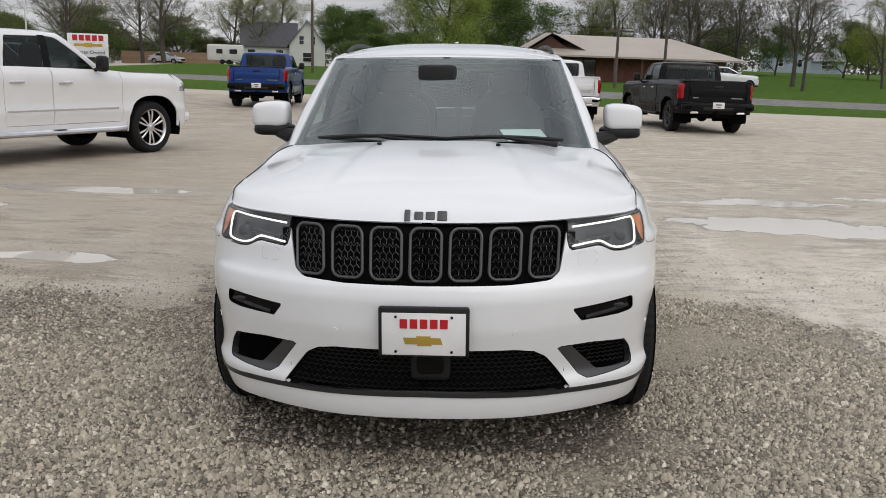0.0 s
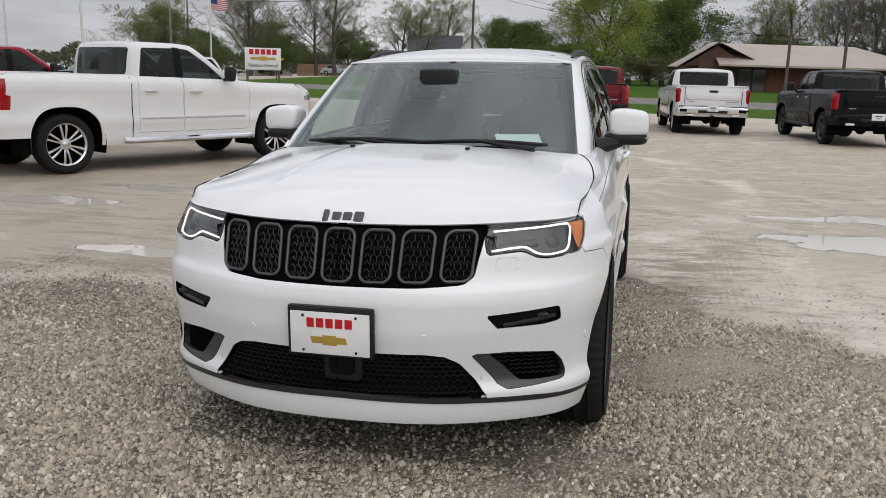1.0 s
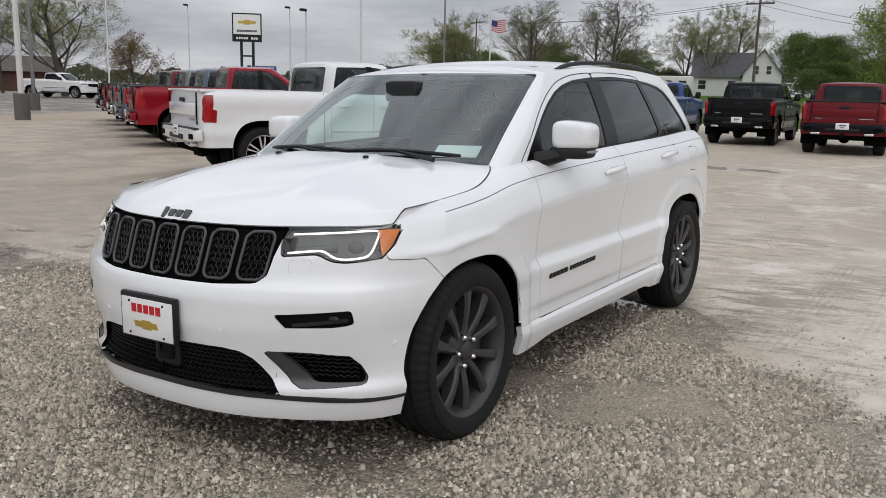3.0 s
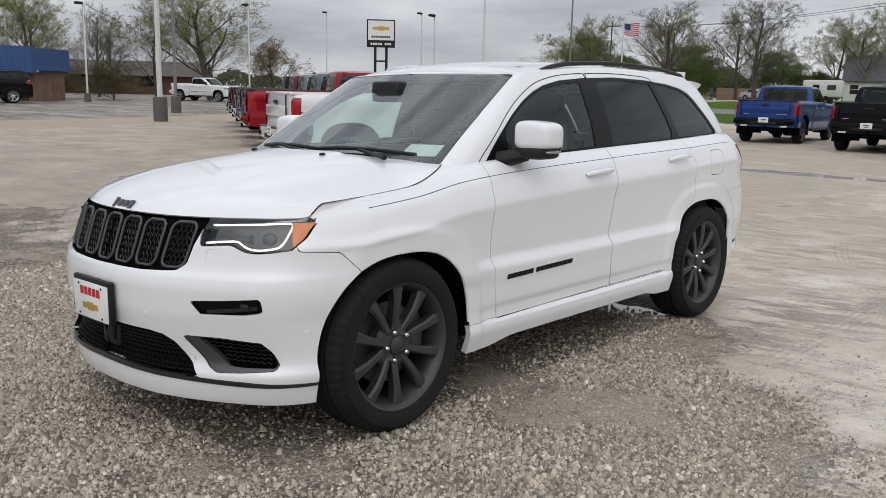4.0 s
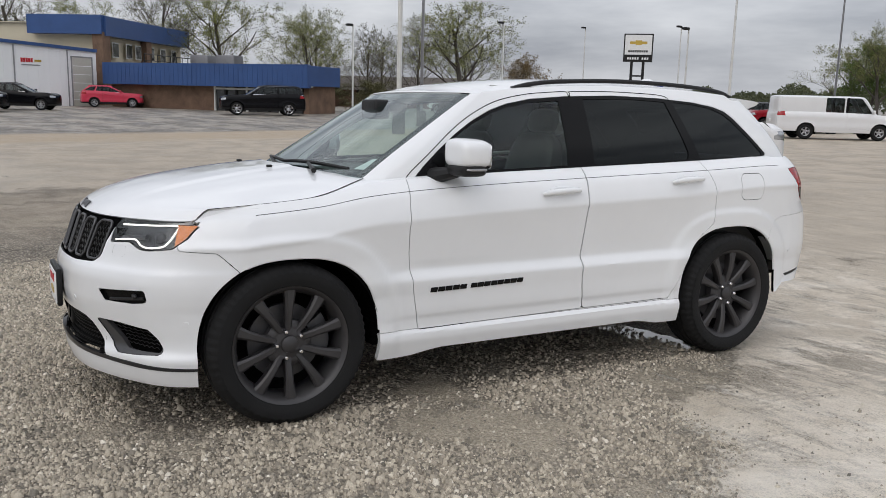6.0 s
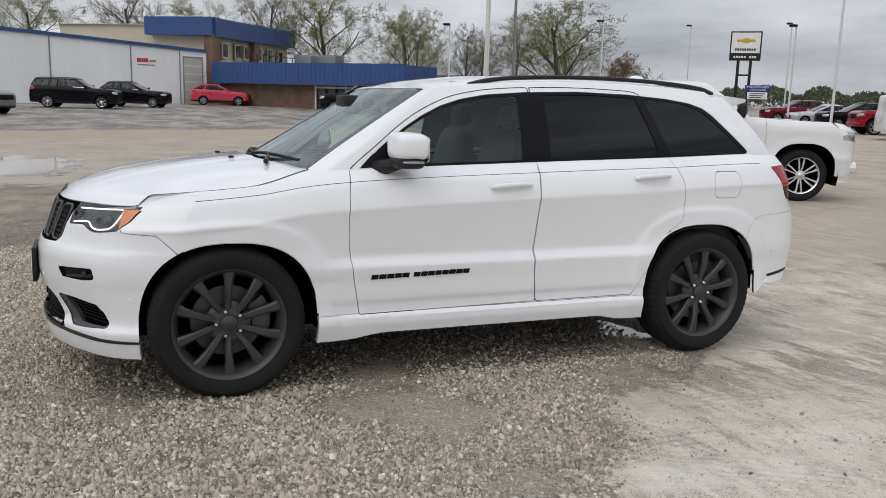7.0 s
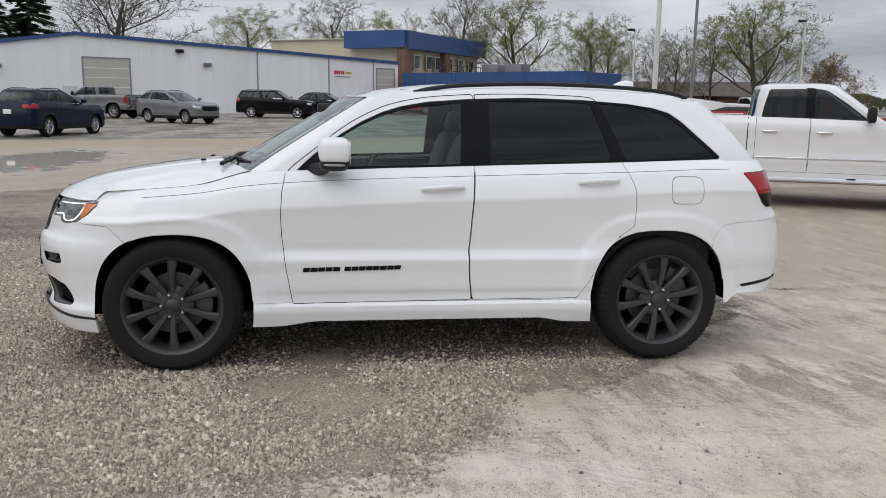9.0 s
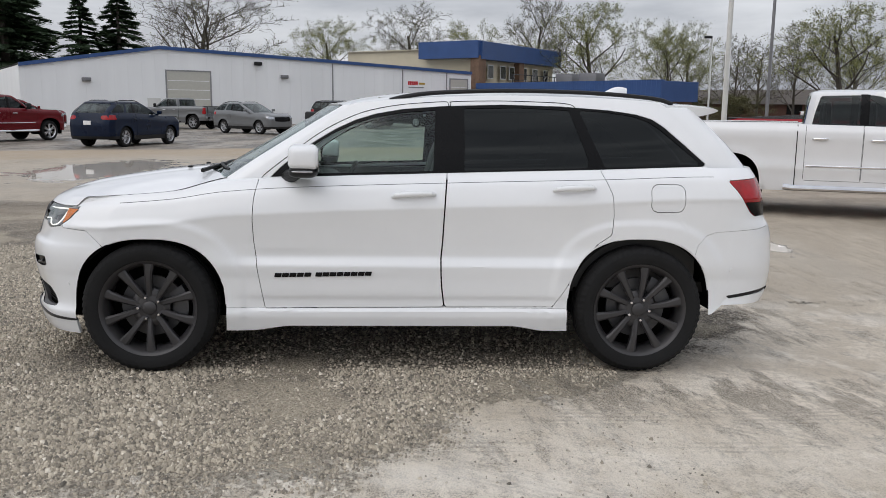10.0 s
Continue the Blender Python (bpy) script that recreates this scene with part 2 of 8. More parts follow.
def pieces(m, least=40):
    """The connected pieces of a sheet, without stray slivers."""
    up = list(range(len(m.v)))

    def root(i):
        while up[i] != i:
            up[i] = up[up[i]]
            i = up[i]
        return i

    for f in m.f:
        a = root(f[0])
        for i in f[1:]:
            up[root(i)] = a
    found = {}
    for f in m.f:
        found.setdefault(root(f[0]), []).append(f)
    return [Mesh(m.v, fs).compact() for fs in found.values() if len(fs) >= least]


def flange(m, depth, way=None, keep=None):
    """Folds the open edges of a sheet inward by depth, so that it shows a thickness. keep limits it to edges whose points pass."""
    nn = normals(m) if way is None else np.tile(np.array(way, float), (len(m.v), 1))
    ed = [e for e in edge_loop(m) if keep is None or (keep(m.v[e[0]]) and keep(m.v[e[1]]))]
    ids = sorted({i for e in ed for i in e})
    at = {i: len(m.v) + k for k, i in enumerate(ids)}
    if not ids:
        return m
    v = np.vstack([m.v, m.v[ids] - nn[ids] * depth])
    return Mesh(v, m.f + [(j, i, at[i], at[j]) for i, j in ed])


def sink(m, depth):
    """The sheet pushed inward along its own normals."""
    return Mesh(m.v - normals(m) * depth, m.f)


def poly_dist(a, b, pts, r=0.0):
    """Signed distance (inside below nought) of points (a, b) to a polygon whose corners are rounded by r."""
    pts = np.array(pts, float)
    d = np.full(a.shape, 1e9)
    inside = np.zeros(a.shape, bool)
    for (x0, y0), (x1, y1) in zip(pts, np.roll(pts, -1, 0)):
        ex, ey = x1 - x0, y1 - y0
        t = np.clip(((a - x0) * ex + (b - y0) * ey) / (ex * ex + ey * ey + 1e-12), 0, 1)
        d = np.minimum(d, np.hypot(a - x0 - t * ex, b - y0 - t * ey))
        cross = ((y0 > b) != (y1 > b)) & (a < (x1 - x0) * (b - y0) / (y1 - y0 + 1e-12) + x0)
        inside ^= cross
    return np.where(inside, -d, d) - r


def line_dist(a, b, pts):
    pts = np.array(pts, float)
    d = np.full(a.shape, 1e9)
    for (x0, y0), (x1, y1) in zip(pts[:-1], pts[1:]):
        ex, ey = x1 - x0, y1 - y0
        t = np.clip(((a - x0) * ex + (b - y0) * ey) / (ex * ex + ey * ey + 1e-12), 0, 1)
        d = np.minimum(d, np.hypot(a - x0 - t * ex, b - y0 - t * ey))
    return d


def smooth_line(pts, n=12):
    """A rounded line through points (Catmull-Rom)."""
    p = np.array(pts, float)
    p = np.vstack([2 * p[0] - p[1], p, 2 * p[-1] - p[-2]])
    out = []
    for i in range(1, len(p) - 2):
        for t in np.linspace(0, 1, n, endpoint=False):
            a, b, c, d = p[i - 1 : i + 3]
            out.append(0.5 * (2 * b + (c - a) * t + (2 * a - 5 * b + 4 * c - d) * t * t + (3 * b - a - 3 * c + d) * t**3))
    out.append(p[-2])
    return np.array(out)


def curve(knots):
    """A smooth function through (x, y) knots, without overshoot."""
    k = np.array(knots, float)
    x, y = k[:, 0], k[:, 1]
    h, s = np.diff(x), np.diff(y) / np.diff(x)
    d = np.zeros(len(x))
    d[0], d[-1] = s[0], s[-1]
    for i in range(1, len(x) - 1):
        if s[i - 1] * s[i] > 0:
            w1, w2 = 2 * h[i] + h[i - 1], h[i] + 2 * h[i - 1]
            d[i] = (w1 + w2) / (w1 / s[i - 1] + w2 / s[i])

    def at(q):
        q = np.clip(np.asarray(q, float), x[0], x[-1])
        i = np.clip(np.searchsorted(x, q, side="right") - 1, 0, len(h) - 1)
        t = (q - x[i]) / h[i]
        return (2 * t**3 - 3 * t**2 + 1) * y[i] + (t**3 - 2 * t**2 + t) * h[i] * d[i] + (-2 * t**3 + 3 * t**2) * y[i + 1] + (t**3 - t**2) * h[i] * d[i + 1]

    return at


def data_of(name, m, material, smooth=True, angle=32):
    me = bpy.data.meshes.new(name)
    me.from_pydata([tuple(p) for p in m.v.tolist()], [], m.f)
    if isinstance(material, (list, tuple)):
        for x in material:
            me.materials.append(x)
    else:
        me.materials.append(material)
    if smooth:
        me.shade_smooth()
        me.set_sharp_from_angle(angle=radians(angle))
    return me


def part(name, m, material, parent=None, label="", smooth=True, angle=32):
    """One mesh object under a thing or a part."""
    ob = new(name, data_of(name, m, material, smooth, angle))
    if parent is not None:
        ob.parent = parent
    if label:
        ob["label"] = label
    return ob


def thing(name, label, category, m=None, group="", kind=""):
    ob = new(name)
    if m is not None:
        ob.matrix_basis = m
    return tagged(ob, label, category, group, kind)


def solo(name, m, material, label, category, kind="", group="", smooth=True, angle=32, pos=None):
    ob = part(name, m, material, None, "", smooth, angle)
    if pos is not None:
        ob.matrix_basis = pos
    return tagged(ob, label, category, group, kind)

# ---- ground ----
def ground_z(x, y):
    """The lot is level, dips a little under the suv's far side and climbs slowly towards the street and the sheds."""
    x, y = np.asarray(x, float), np.asarray(y, float)
    plane = 0.022683 * (x - 0.85) - 0.009073 * y
    near = np.exp(-((np.maximum(np.hypot((x) / 1.3, (y - 1.4) / 1.9) - 1.0, 0)) / 0.9) ** 2)
    up = 0.022 * np.clip(y - 36, 0, 55) * np.clip((y - 30) / 20, 0, 1) * np.clip((x + 70) / 40, 0, 1)
    bank = 0.020 * np.clip(y - 75, 0, 80) * np.clip((x - 15) / 20, 0, 1)
    return plane * near + up + bank + 0.004 * np.clip(-x - 28, 0, 45)


PUDDLES = ((-3.1, 2.45, 0.5, 0.20), (0.35, 2.72, 0.42, 0.16), (3.45, 5.0, 1.15, 0.5), (3.95, 4.75, 0.8, 0.35), (3.75, 6.6, 0.95, 0.35), (2.8, 6.4, 0.7, 0.14), (-5.4, 4.5, 0.75, 0.3), (-4.2, 5.8, 1.3, 0.25),
           (-12.6, -1.9, 2.2, 1.1), (-15.0, -5.4, 3.6, 1.5), (-9.0, 13.5, 1.6, 0.4), (6.2, 7.2, 1.6, 0.25), (-2.5, 14.5, 1.8, 0.4))


def soft(a, lo, hi):
    t = np.clip((a - lo) / (hi - lo), 0, 1)
    return t * t * (3 - 2 * t)


LANE_EDGE = curve([(-0.5, 2.45), (-0.2, 2.25), (0.5, 2.2), (1.1, 2.0), (1.5, 1.85), (1.9, 1.6), (2.2, 1.3), (2.6, 0.95), (3.6, 0.3), (5.0, -1.0)])


def packed_at(x, y):
    """How far the stones are worn into pale packed limestone: nought is loose gravel."""
    q = noise.noise(Vector((x * 0.45 + 7.1, y * 0.45, 0.3))) * 0.55 + noise.noise(Vector((x * 1.3, y * 1.3 + 3.0, 1.7))) * 0.35
    q += noise.noise(Vector((x * 3.1 + 1.0, y * 3.1, 4.1))) * 0.22
    right = float(soft(min(x - float(LANE_EDGE(y)), (y + 0.38) * 0.8) + 1.6 * q, -0.70, 0.85))
    left = float(soft(y - 1.75 - 0.12 * (x + 3) + 1.9 * q, -1.1, 1.3)) * float(soft(-x, 0.2, 1.3))
    far = float(soft(math.hypot(x, y - 1) + 0.8 * q, 8.0, 11.5))
    return min(1.0, max(right * 0.97, left * 0.9, far))


def loose_at(x, y):
    """Where the loose stones heap up, and where sandy ground shows between them."""
    return noise.noise(Vector((x * 1.1 + 5.0, y * 1.1, 8.3))) + 0.5 * noise.noise(Vector((x * 2.9, y * 2.9, 2.1)))


def ground_material():
    m, n, b = tree_of("wet_gravel_lot")
    lk = n.links
    co = node(n, "ShaderNodeTexCoord")
    P = co.outputs["Object"]
    sep = node(n, "ShaderNodeSeparateXYZ")
    lk.new(P, sep.inputs[0])
    X, Y = sep.outputs["X"], sep.outputs["Y"]

    def math_(op, a, c, clamp=False):
        q = node(n, "ShaderNodeMath", operation=op)
        q.use_clamp = clamp
        for i, v in enumerate((a, c)):
            if v is None:
                continue
            if isinstance(v, (int, float)):
                q.inputs[i].default_value = v
            else:
                lk.new(v, q.inputs[i])
        return q.outputs[0]

    def step(v, lo, hi):
        q = node(n, "ShaderNodeMapRange", interpolation_type="SMOOTHSTEP")
        q.inputs["From Min"].default_value, q.inputs["From Max"].default_value = lo, hi
        lk.new(v, q.inputs["Value"])
        return q.outputs["Result"]

    def noisy(scale, detail=5.0, rough=0.6, stretch=(1, 1, 1), turn=0.0):
        mp = node(n, "ShaderNodeMapping", Scale=stretch, Rotation=(0, 0, radians(turn)))
        lk.new(P, mp.inputs["Vector"])
        q = node(n, "ShaderNodeTexNoise", Scale=scale, Detail=detail, Roughness=rough)
        lk.new(mp.outputs[0], q.inputs["Vector"])
        return q.outputs["Fac"]

    def mixc(f, a, c):
        q = node(n, "ShaderNodeMixRGB")
        for i, v in enumerate((f, a, c)):
            if isinstance(v, tuple):
                q.inputs[i].default_value = (*v, 1)
            elif isinstance(v, (int, float)):
                q.inputs[i].default_value = v
            else:
                lk.new(v, q.inputs[i])
        return q.outputs[0]

    n_big, n_mid, n_fine = noisy(0.35, 6), noisy(2.2, 6), noisy(26, 5, 0.7)
    n_grit, n_patch = noisy(95, 4, 0.8), noisy(0.9, 9, 0.68)
    n_clump = noisy(5.5, 8, 0.74)

    def arcs(cx, cy, across, along, detail=4.0):
        """Noise drawn out along circles round a far point: the way wheels have swept."""
        dx, dy = math_("SUBTRACT", X, cx), math_("SUBTRACT", Y, cy)
        r = math_("SQRT", math_("ADD", math_("MULTIPLY", dx, dx), math_("MULTIPLY", dy, dy)), None)
        cmb = node(n, "ShaderNodeCombineXYZ")
        lk.new(math_("MULTIPLY", r, across), cmb.inputs[0])
        lk.new(math_("MULTIPLY", math_("ARCTAN2", dy, dx), along), cmb.inputs[1])
        q = node(n, "ShaderNodeTexNoise", Scale=1.0, Detail=detail, Roughness=0.6)
        lk.new(cmb.outputs[0], q.inputs["Vector"])
        return q.outputs["Fac"]

    # loose stones
    vor = node(n, "ShaderNodeTexVoronoi", Scale=58.0, Randomness=1.0)
    lk.new(P, vor.inputs["Vector"])
    vor2 = node(n, "ShaderNodeTexVoronoi", Scale=125.0, Randomness=1.0)
    lk.new(P, vor2.inputs["Vector"])
    bw = node(n, "ShaderNodeRGBToBW")
    lk.new(vor.outputs["Color"], bw.inputs[0])
    ramp = node(n, "ShaderNodeValToRGB")
    els = ramp.color_ramp.elements
    els[0].position, els[0].color = 0.12, (0.13, 0.110, 0.086, 1)
    els[1].position, els[1].color = 0.92, (0.66, 0.59, 0.48, 1)
    e = els.new(0.55)
    e.color = (0.36, 0.312, 0.245, 1)
    lk.new(bw.outputs[0], ramp.inputs["Fac"])
    # spaces between stones darkened in the colour, standing for the shade there
    gap_shade = step(vor.outputs["Distance"], 0.25, 0.75)
    stone = mixc(math_("MULTIPLY", gap_shade, 0.85), ramp.outputs["Color"], (0.050, 0.041, 0.031))
    damp = step(n_patch, 0.40, 0.66)
    stone = mixc(math_("MULTIPLY", damp, 0.30), stone, (0.34, 0.292, 0.232))
    sandy = math_("MULTIPLY", step(math_("ADD", math_("ADD", X, math_("MULTIPLY", Y, 0.35)), math_("MULTIPLY", math_("SUBTRACT", n_patch, 0.5), 2.4)), 1.1, 2.6), 0.42)
    stone = mixc(sandy, stone, mixc(step(n_grit, 0.42, 0.62), (0.70, 0.62, 0.505), (0.33, 0.28, 0.215)))
    bare = node(n, "ShaderNodeAttribute", attribute_name="loose")
    thin_ = step(math_("ADD", bare.outputs["Fac"], math_("MULTIPLY", math_("SUBTRACT", n_clump, 0.5), 1.1)), -0.14, -0.42)
    stone = mixc(math_("MULTIPLY", thin_, 0.6), stone, mixc(step(n_grit, 0.40, 0.62), (0.63, 0.55, 0.425), (0.34, 0.287, 0.212)))
    # packed limestone: pale smears, brown where damp, rougher dark patches, wheel sweeps
    sw1, sw2, sw3 = arcs(9.5, -2.5, 9.0, 5.0), arcs(-3.0, 15.0, 7.0, 7.0), arcs(5.5, 13.0, 14.0, 4.0)
    st1, st2 = noisy(0.55, 7, 0.66, (0.8, 1.5, 1), 62), noisy(1.3, 6, 0.62, (1.5, 0.6, 1), 18)
    sweep = math_("ADD", math_("MULTIPLY", sw1, 0.4), math_("ADD", math_("MULTIPLY", sw2, 0.32), math_("MULTIPLY", sw3, 0.28)))
    streak = math_("ADD", math_("ADD", math_("MULTIPLY", sweep, 0.22), math_("MULTIPLY", n_clump, 0.22)), math_("ADD", math_("MULTIPLY", st1, 0.30), math_("MULTIPLY", st2, 0.26)))
    wet = step(math_("ADD", streak, math_("MULTIPLY", math_("SUBTRACT", n_patch, 0.5), 0.55)), 0.41, 0.60)
    fines = mixc(wet, (0.60, 0.517, 0.405), (0.90, 0.82, 0.705))
    fines = mixc(math_("MULTIPLY", step(math_("ADD", st2, math_("MULTIPLY", math_("SUBTRACT", sweep, 0.5), 0.9)), 0.56, 0.70), 0.7), fines, (0.90, 0.83, 0.73))
    band = noisy(3.0, 8, 0.74, (0.5, 1.7, 1), 6)
    rough_p = step(math_("ADD", math_("MULTIPLY", n_patch, 0.42), math_("ADD", math_("MULTIPLY", sw2, 0.16), math_("MULTIPLY", band, 0.42))), 0.485, 0.55)
    rough_p = math_("MULTIPLY", rough_p, math_("SUBTRACT", 1.0, math_("MULTIPLY", math_("MULTIPLY", step(X, 1.8, 2.8), step(Y, 4.0, 2.0)), 0.45)))
    fines = mixc(math_("MULTIPLY", step(n_fine, 0.46, 0.62), 0.40), fines, (0.42, 0.358, 0.275))
    fines = mixc(math_("MULTIPLY", step(n_grit, 0.53, 0.66), 0.62), fines, (0.20, 0.165, 0.122))
    fines = mixc(math_("MULTIPLY", step(n_grit, 0.44, 0.34), 0.40), fines, (0.74, 0.68, 0.59))
    peb = math_("MULTIPLY", step(vor2.outputs["Distance"], 0.42, 0.30), step(math_("ADD", n_fine, math_("MULTIPLY", rough_p, 0.16)), 0.55, 0.62))
    fines = mixc(math_("MULTIPLY", rough_p, 0.82), fines, mixc(step(n_grit, 0.43, 0.55), (0.52, 0.445, 0.345), (0.10, 0.082, 0.060)))
    fines = mixc(math_("MULTIPLY", peb, 0.6), fines, (0.62, 0.56, 0.47))
    fines = mixc(math_("MULTIPLY", math_("MULTIPLY", step(sw1, 0.55, 0.62), step(n_clump, 0.44, 0.58)), 0.26), fines, (0.36, 0.31, 0.25))
    fines = mixc(math_("MULTIPLY", math_("MULTIPLY", step(sw3, 0.56, 0.63), step(n_clump, 0.44, 0.58)), 0.28), fines, (0.33, 0.285, 0.23))
    fines = mixc(math_("MULTIPLY", math_("MULTIPLY", step(sw2, 0.55, 0.64), step(n_clump, 0.42, 0.58)), 0.45), fines, (0.92, 0.86, 0.77))

    # wheel tracks: bands along circles, pressed with a fine tread
    tread = None
    for cx, cy, r0, wide in ((9.5, -2.5, 6.75, 0.13), (9.5, -2.5, 8.35, 0.13), (-60.0, 4.2, 61.74, 0.13), (-60.0, 4.2, 62.15, 0.10), (10.5, 9.5, 8.6, 0.12), (10.5, 9.5, 10.2, 0.12), (-6.0, 9.0, 8.2, 0.13), (-6.0, 9.0, 9.8, 0.13)):
        dx, dy = math_("SUBTRACT", X, cx), math_("SUBTRACT", Y, cy)
        r = math_("SQRT", math_("ADD", math_("MULTIPLY", dx, dx), math_("MULTIPLY", dy, dy)), None)
        off = math_("SUBTRACT", r, r0)
        band = step(math_("ABSOLUTE", off, None), wide, wide * 0.72)
        lug = math_("SINE", math_("ADD", math_("MULTIPLY", off, 118.0), math_("MULTIPLY", n_fine, 3.0)), None)
        ribs = math_("MULTIPLY", band, step(lug, -0.1, 0.5))
        tread = ribs if tread is None else math_("MAXIMUM", tread, ribs)
    tread = math_("MULTIPLY", tread, step(math_("ADD", n_patch, math_("MULTIPLY", n_clump, 0.4)), 0.66, 0.76))
    fines = mixc(math_("MULTIPLY", tread, 0.42), fines, (0.34, 0.295, 0.24))
    for cx, cy, r0, wide, much in ((-5.5, 8.9, 7.87, 0.30, 0.8), (-5.5, 8.9, 6.4, 0.20, 0.5), (4.4, 8.4, 3.4, 0.14, 0.5), (8.5, 13.5, 7.4, 0.18, 0.5), (8.5, 13.5, 9.0, 0.18, 0.5), (-4.0, 5.5, 3.0, 0.15, 0.45), (9.0, 1.0, 5.4, 0.16, 0.45), (9.0, 1.0, 6.6, 0.16, 0.4)):
        dx, dy = math_("SUBTRACT", X, cx), math_("SUBTRACT", Y, cy)
        r = math_("SQRT", math_("ADD", math_("MULTIPLY", dx, dx), math_("MULTIPLY", dy, dy)), None)
        off = math_("ABSOLUTE", math_("ADD", math_("SUBTRACT", r, r0), math_("MULTIPLY", math_("SUBTRACT", n_mid, 0.5), 0.25)), None)
        ring = math_("MULTIPLY", step(off, wide, wide * 0.4), step(math_("ADD", n_patch, math_("MULTIPLY", n_fine, 0.3)), 0.58, 0.74))
        fines = mixc(math_("MULTIPLY", ring, much), fines, (0.95, 0.89, 0.80))
    at = node(n, "ShaderNodeAttribute", attribute_name="packed")
    lane = math_("MULTIPLY", step(math_("ADD", X, math_("MULTIPLY", n_mid, 0.8)), 1.7, 2.6), step(math_("ADD", Y, n_mid), 5.5, 3.0))
    fines = mixc(math_("MULTIPLY", math_("MULTIPLY", lane, step(math_("ADD", n_clump, math_("MULTIPLY", n_grit, 0.35)), 0.80, 0.60)), 0.50), fines, (0.94, 0.865, 0.755))
    fines = mixc(math_("MULTIPLY", step(math_("ADD", X, math_("MULTIPLY", n_mid, 1.5)), 0.6, -0.9), 0.5), fines, mixc(step(n_grit, 0.40, 0.60), (0.56, 0.475, 0.365), (0.17, 0.138, 0.10)))
    pk = step(math_("ADD", at.outputs["Fac"], math_("MULTIPLY", math_("SUBTRACT", math_("ADD", n_patch, math_("ADD", n_mid, n_fine)), 1.5), 1.5)), 0.12, 0.46)
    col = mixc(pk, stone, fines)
    # the trodden west of the lot is browner and damper
    worn = math_("MULTIPLY", step(math_("ADD", X, math_("MULTIPLY", n_mid, 3.0)), -2.0, -6.0), 0.75)
    col = mixc(worn, col, mixc(step(n_patch, 0.38, 0.62), (0.29, 0.243, 0.188), (0.47, 0.402, 0.32)))
    north = math_("MULTIPLY", step(math_("ADD", Y, math_("MULTIPLY", math_("SUBTRACT", n_patch, 0.5), 5.0)), 3.6, 7.5), 0.42)
    col = mixc(north, col, mixc(step(n_patch, 0.40, 0.60), (0.34, 0.283, 0.217), (0.54, 0.465, 0.37)))
    # asphalt towards the dealership, with a strip of tan dirt before it
    edge = math_("ADD", math_("ADD", X, math_("MULTIPLY", Y, 0.30)), math_("MULTIPLY", n_big, 3.0))
    dirt = math_("MULTIPLY", step(edge, -19.0, -21.0), 0.75)
    tar = step(edge, -24.0, -25.5)
    asph = mixc(step(noisy(0.5, 8, 0.68, (0.5, 1.4, 1), 30), 0.42, 0.60), (0.135, 0.118, 0.098), (0.34, 0.298, 0.247))
    asph = mixc(math_("MULTIPLY", step(n_clump, 0.46, 0.62), 0.35), asph, (0.20, 0.176, 0.146))
    col = mixc(dirt, col, (0.40, 0.315, 0.22))
    col = mixc(tar, col, asph)
    # grass verge, street and lawns
    ed = math_("ADD", math_("SUBTRACT", Y, 36.2), math_("ADD", math_("MULTIPLY", X, 0.26), math_("MULTIPLY", math_("SUBTRACT", n_mid, 0.5), 0.8)))
    lawn_n = mixc(step(n_mid, 0.35, 0.7), (0.045, 0.098, 0.012), (0.088, 0.150, 0.022))
    lawn_n = mixc(math_("MULTIPLY", step(n_fine, 0.5, 0.7), 0.35), lawn_n, (0.11, 0.14, 0.035))
    west = step(math_("ADD", X, math_("MULTIPLY", n_big, 4.0)), -34.0, -31.0)
    grass = math_("MULTIPLY", step(ed, -0.15, 0.35), west)
    shoulder = math_("MULTIPLY", math_("MULTIPLY", step(ed, -5.0, -2.5), west), 0.6)
    col = mixc(shoulder, col, (0.56, 0.50, 0.42))
    col = mixc(grass, col, lawn_n)
    road = math_("MULTIPLY", math_("MULTIPLY", step(ed, 9.2, 9.5), step(ed, 16.8, 16.5)), west)
    col = mixc(road, col, mixc(step(n_mid, 0.4, 0.65), (0.20, 0.195, 0.18), (0.27, 0.26, 0.245)))
    # standing water; its pale colour stands in for the reflected sky
    warp = math_("MULTIPLY", math_("SUBTRACT", math_("ADD", n_mid, math_("MULTIPLY", n_big, 0.7)), 0.85), 1.9)
    best = None
    for cx, cy, rx, ry in PUDDLES:
        d = math_("SQRT", math_("ADD", math_("POWER", math_("DIVIDE", math_("SUBTRACT", X, cx), rx), 2.0), math_("POWER", math_("DIVIDE", math_("SUBTRACT", Y, cy), ry), 2.0)), None)
        best = d if best is None else math_("MINIMUM", best, d)
    best = math_("ADD", best, warp)
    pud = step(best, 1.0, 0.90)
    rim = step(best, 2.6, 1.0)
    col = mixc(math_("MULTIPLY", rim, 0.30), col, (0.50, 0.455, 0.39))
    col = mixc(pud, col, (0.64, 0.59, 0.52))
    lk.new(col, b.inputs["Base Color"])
    # gloss
    hard = math_("MULTIPLY", pk, math_("SUBTRACT", 1.0, grass))
    rgh = math_("SUBTRACT", 0.82, math_("MULTIPLY", math_("MULTIPLY", hard, math_("SUBTRACT", 1.0, wet)), 0.30))
    rgh = math_("SUBTRACT", rgh, math_("MULTIPLY", tar, 0.22))
    rgh = math_("MULTIPLY", rgh, math_("SUBTRACT", 1.0, math_("MULTIPLY", pud, 0.96)))
    lk.new(rgh, b.inputs["Roughness"])
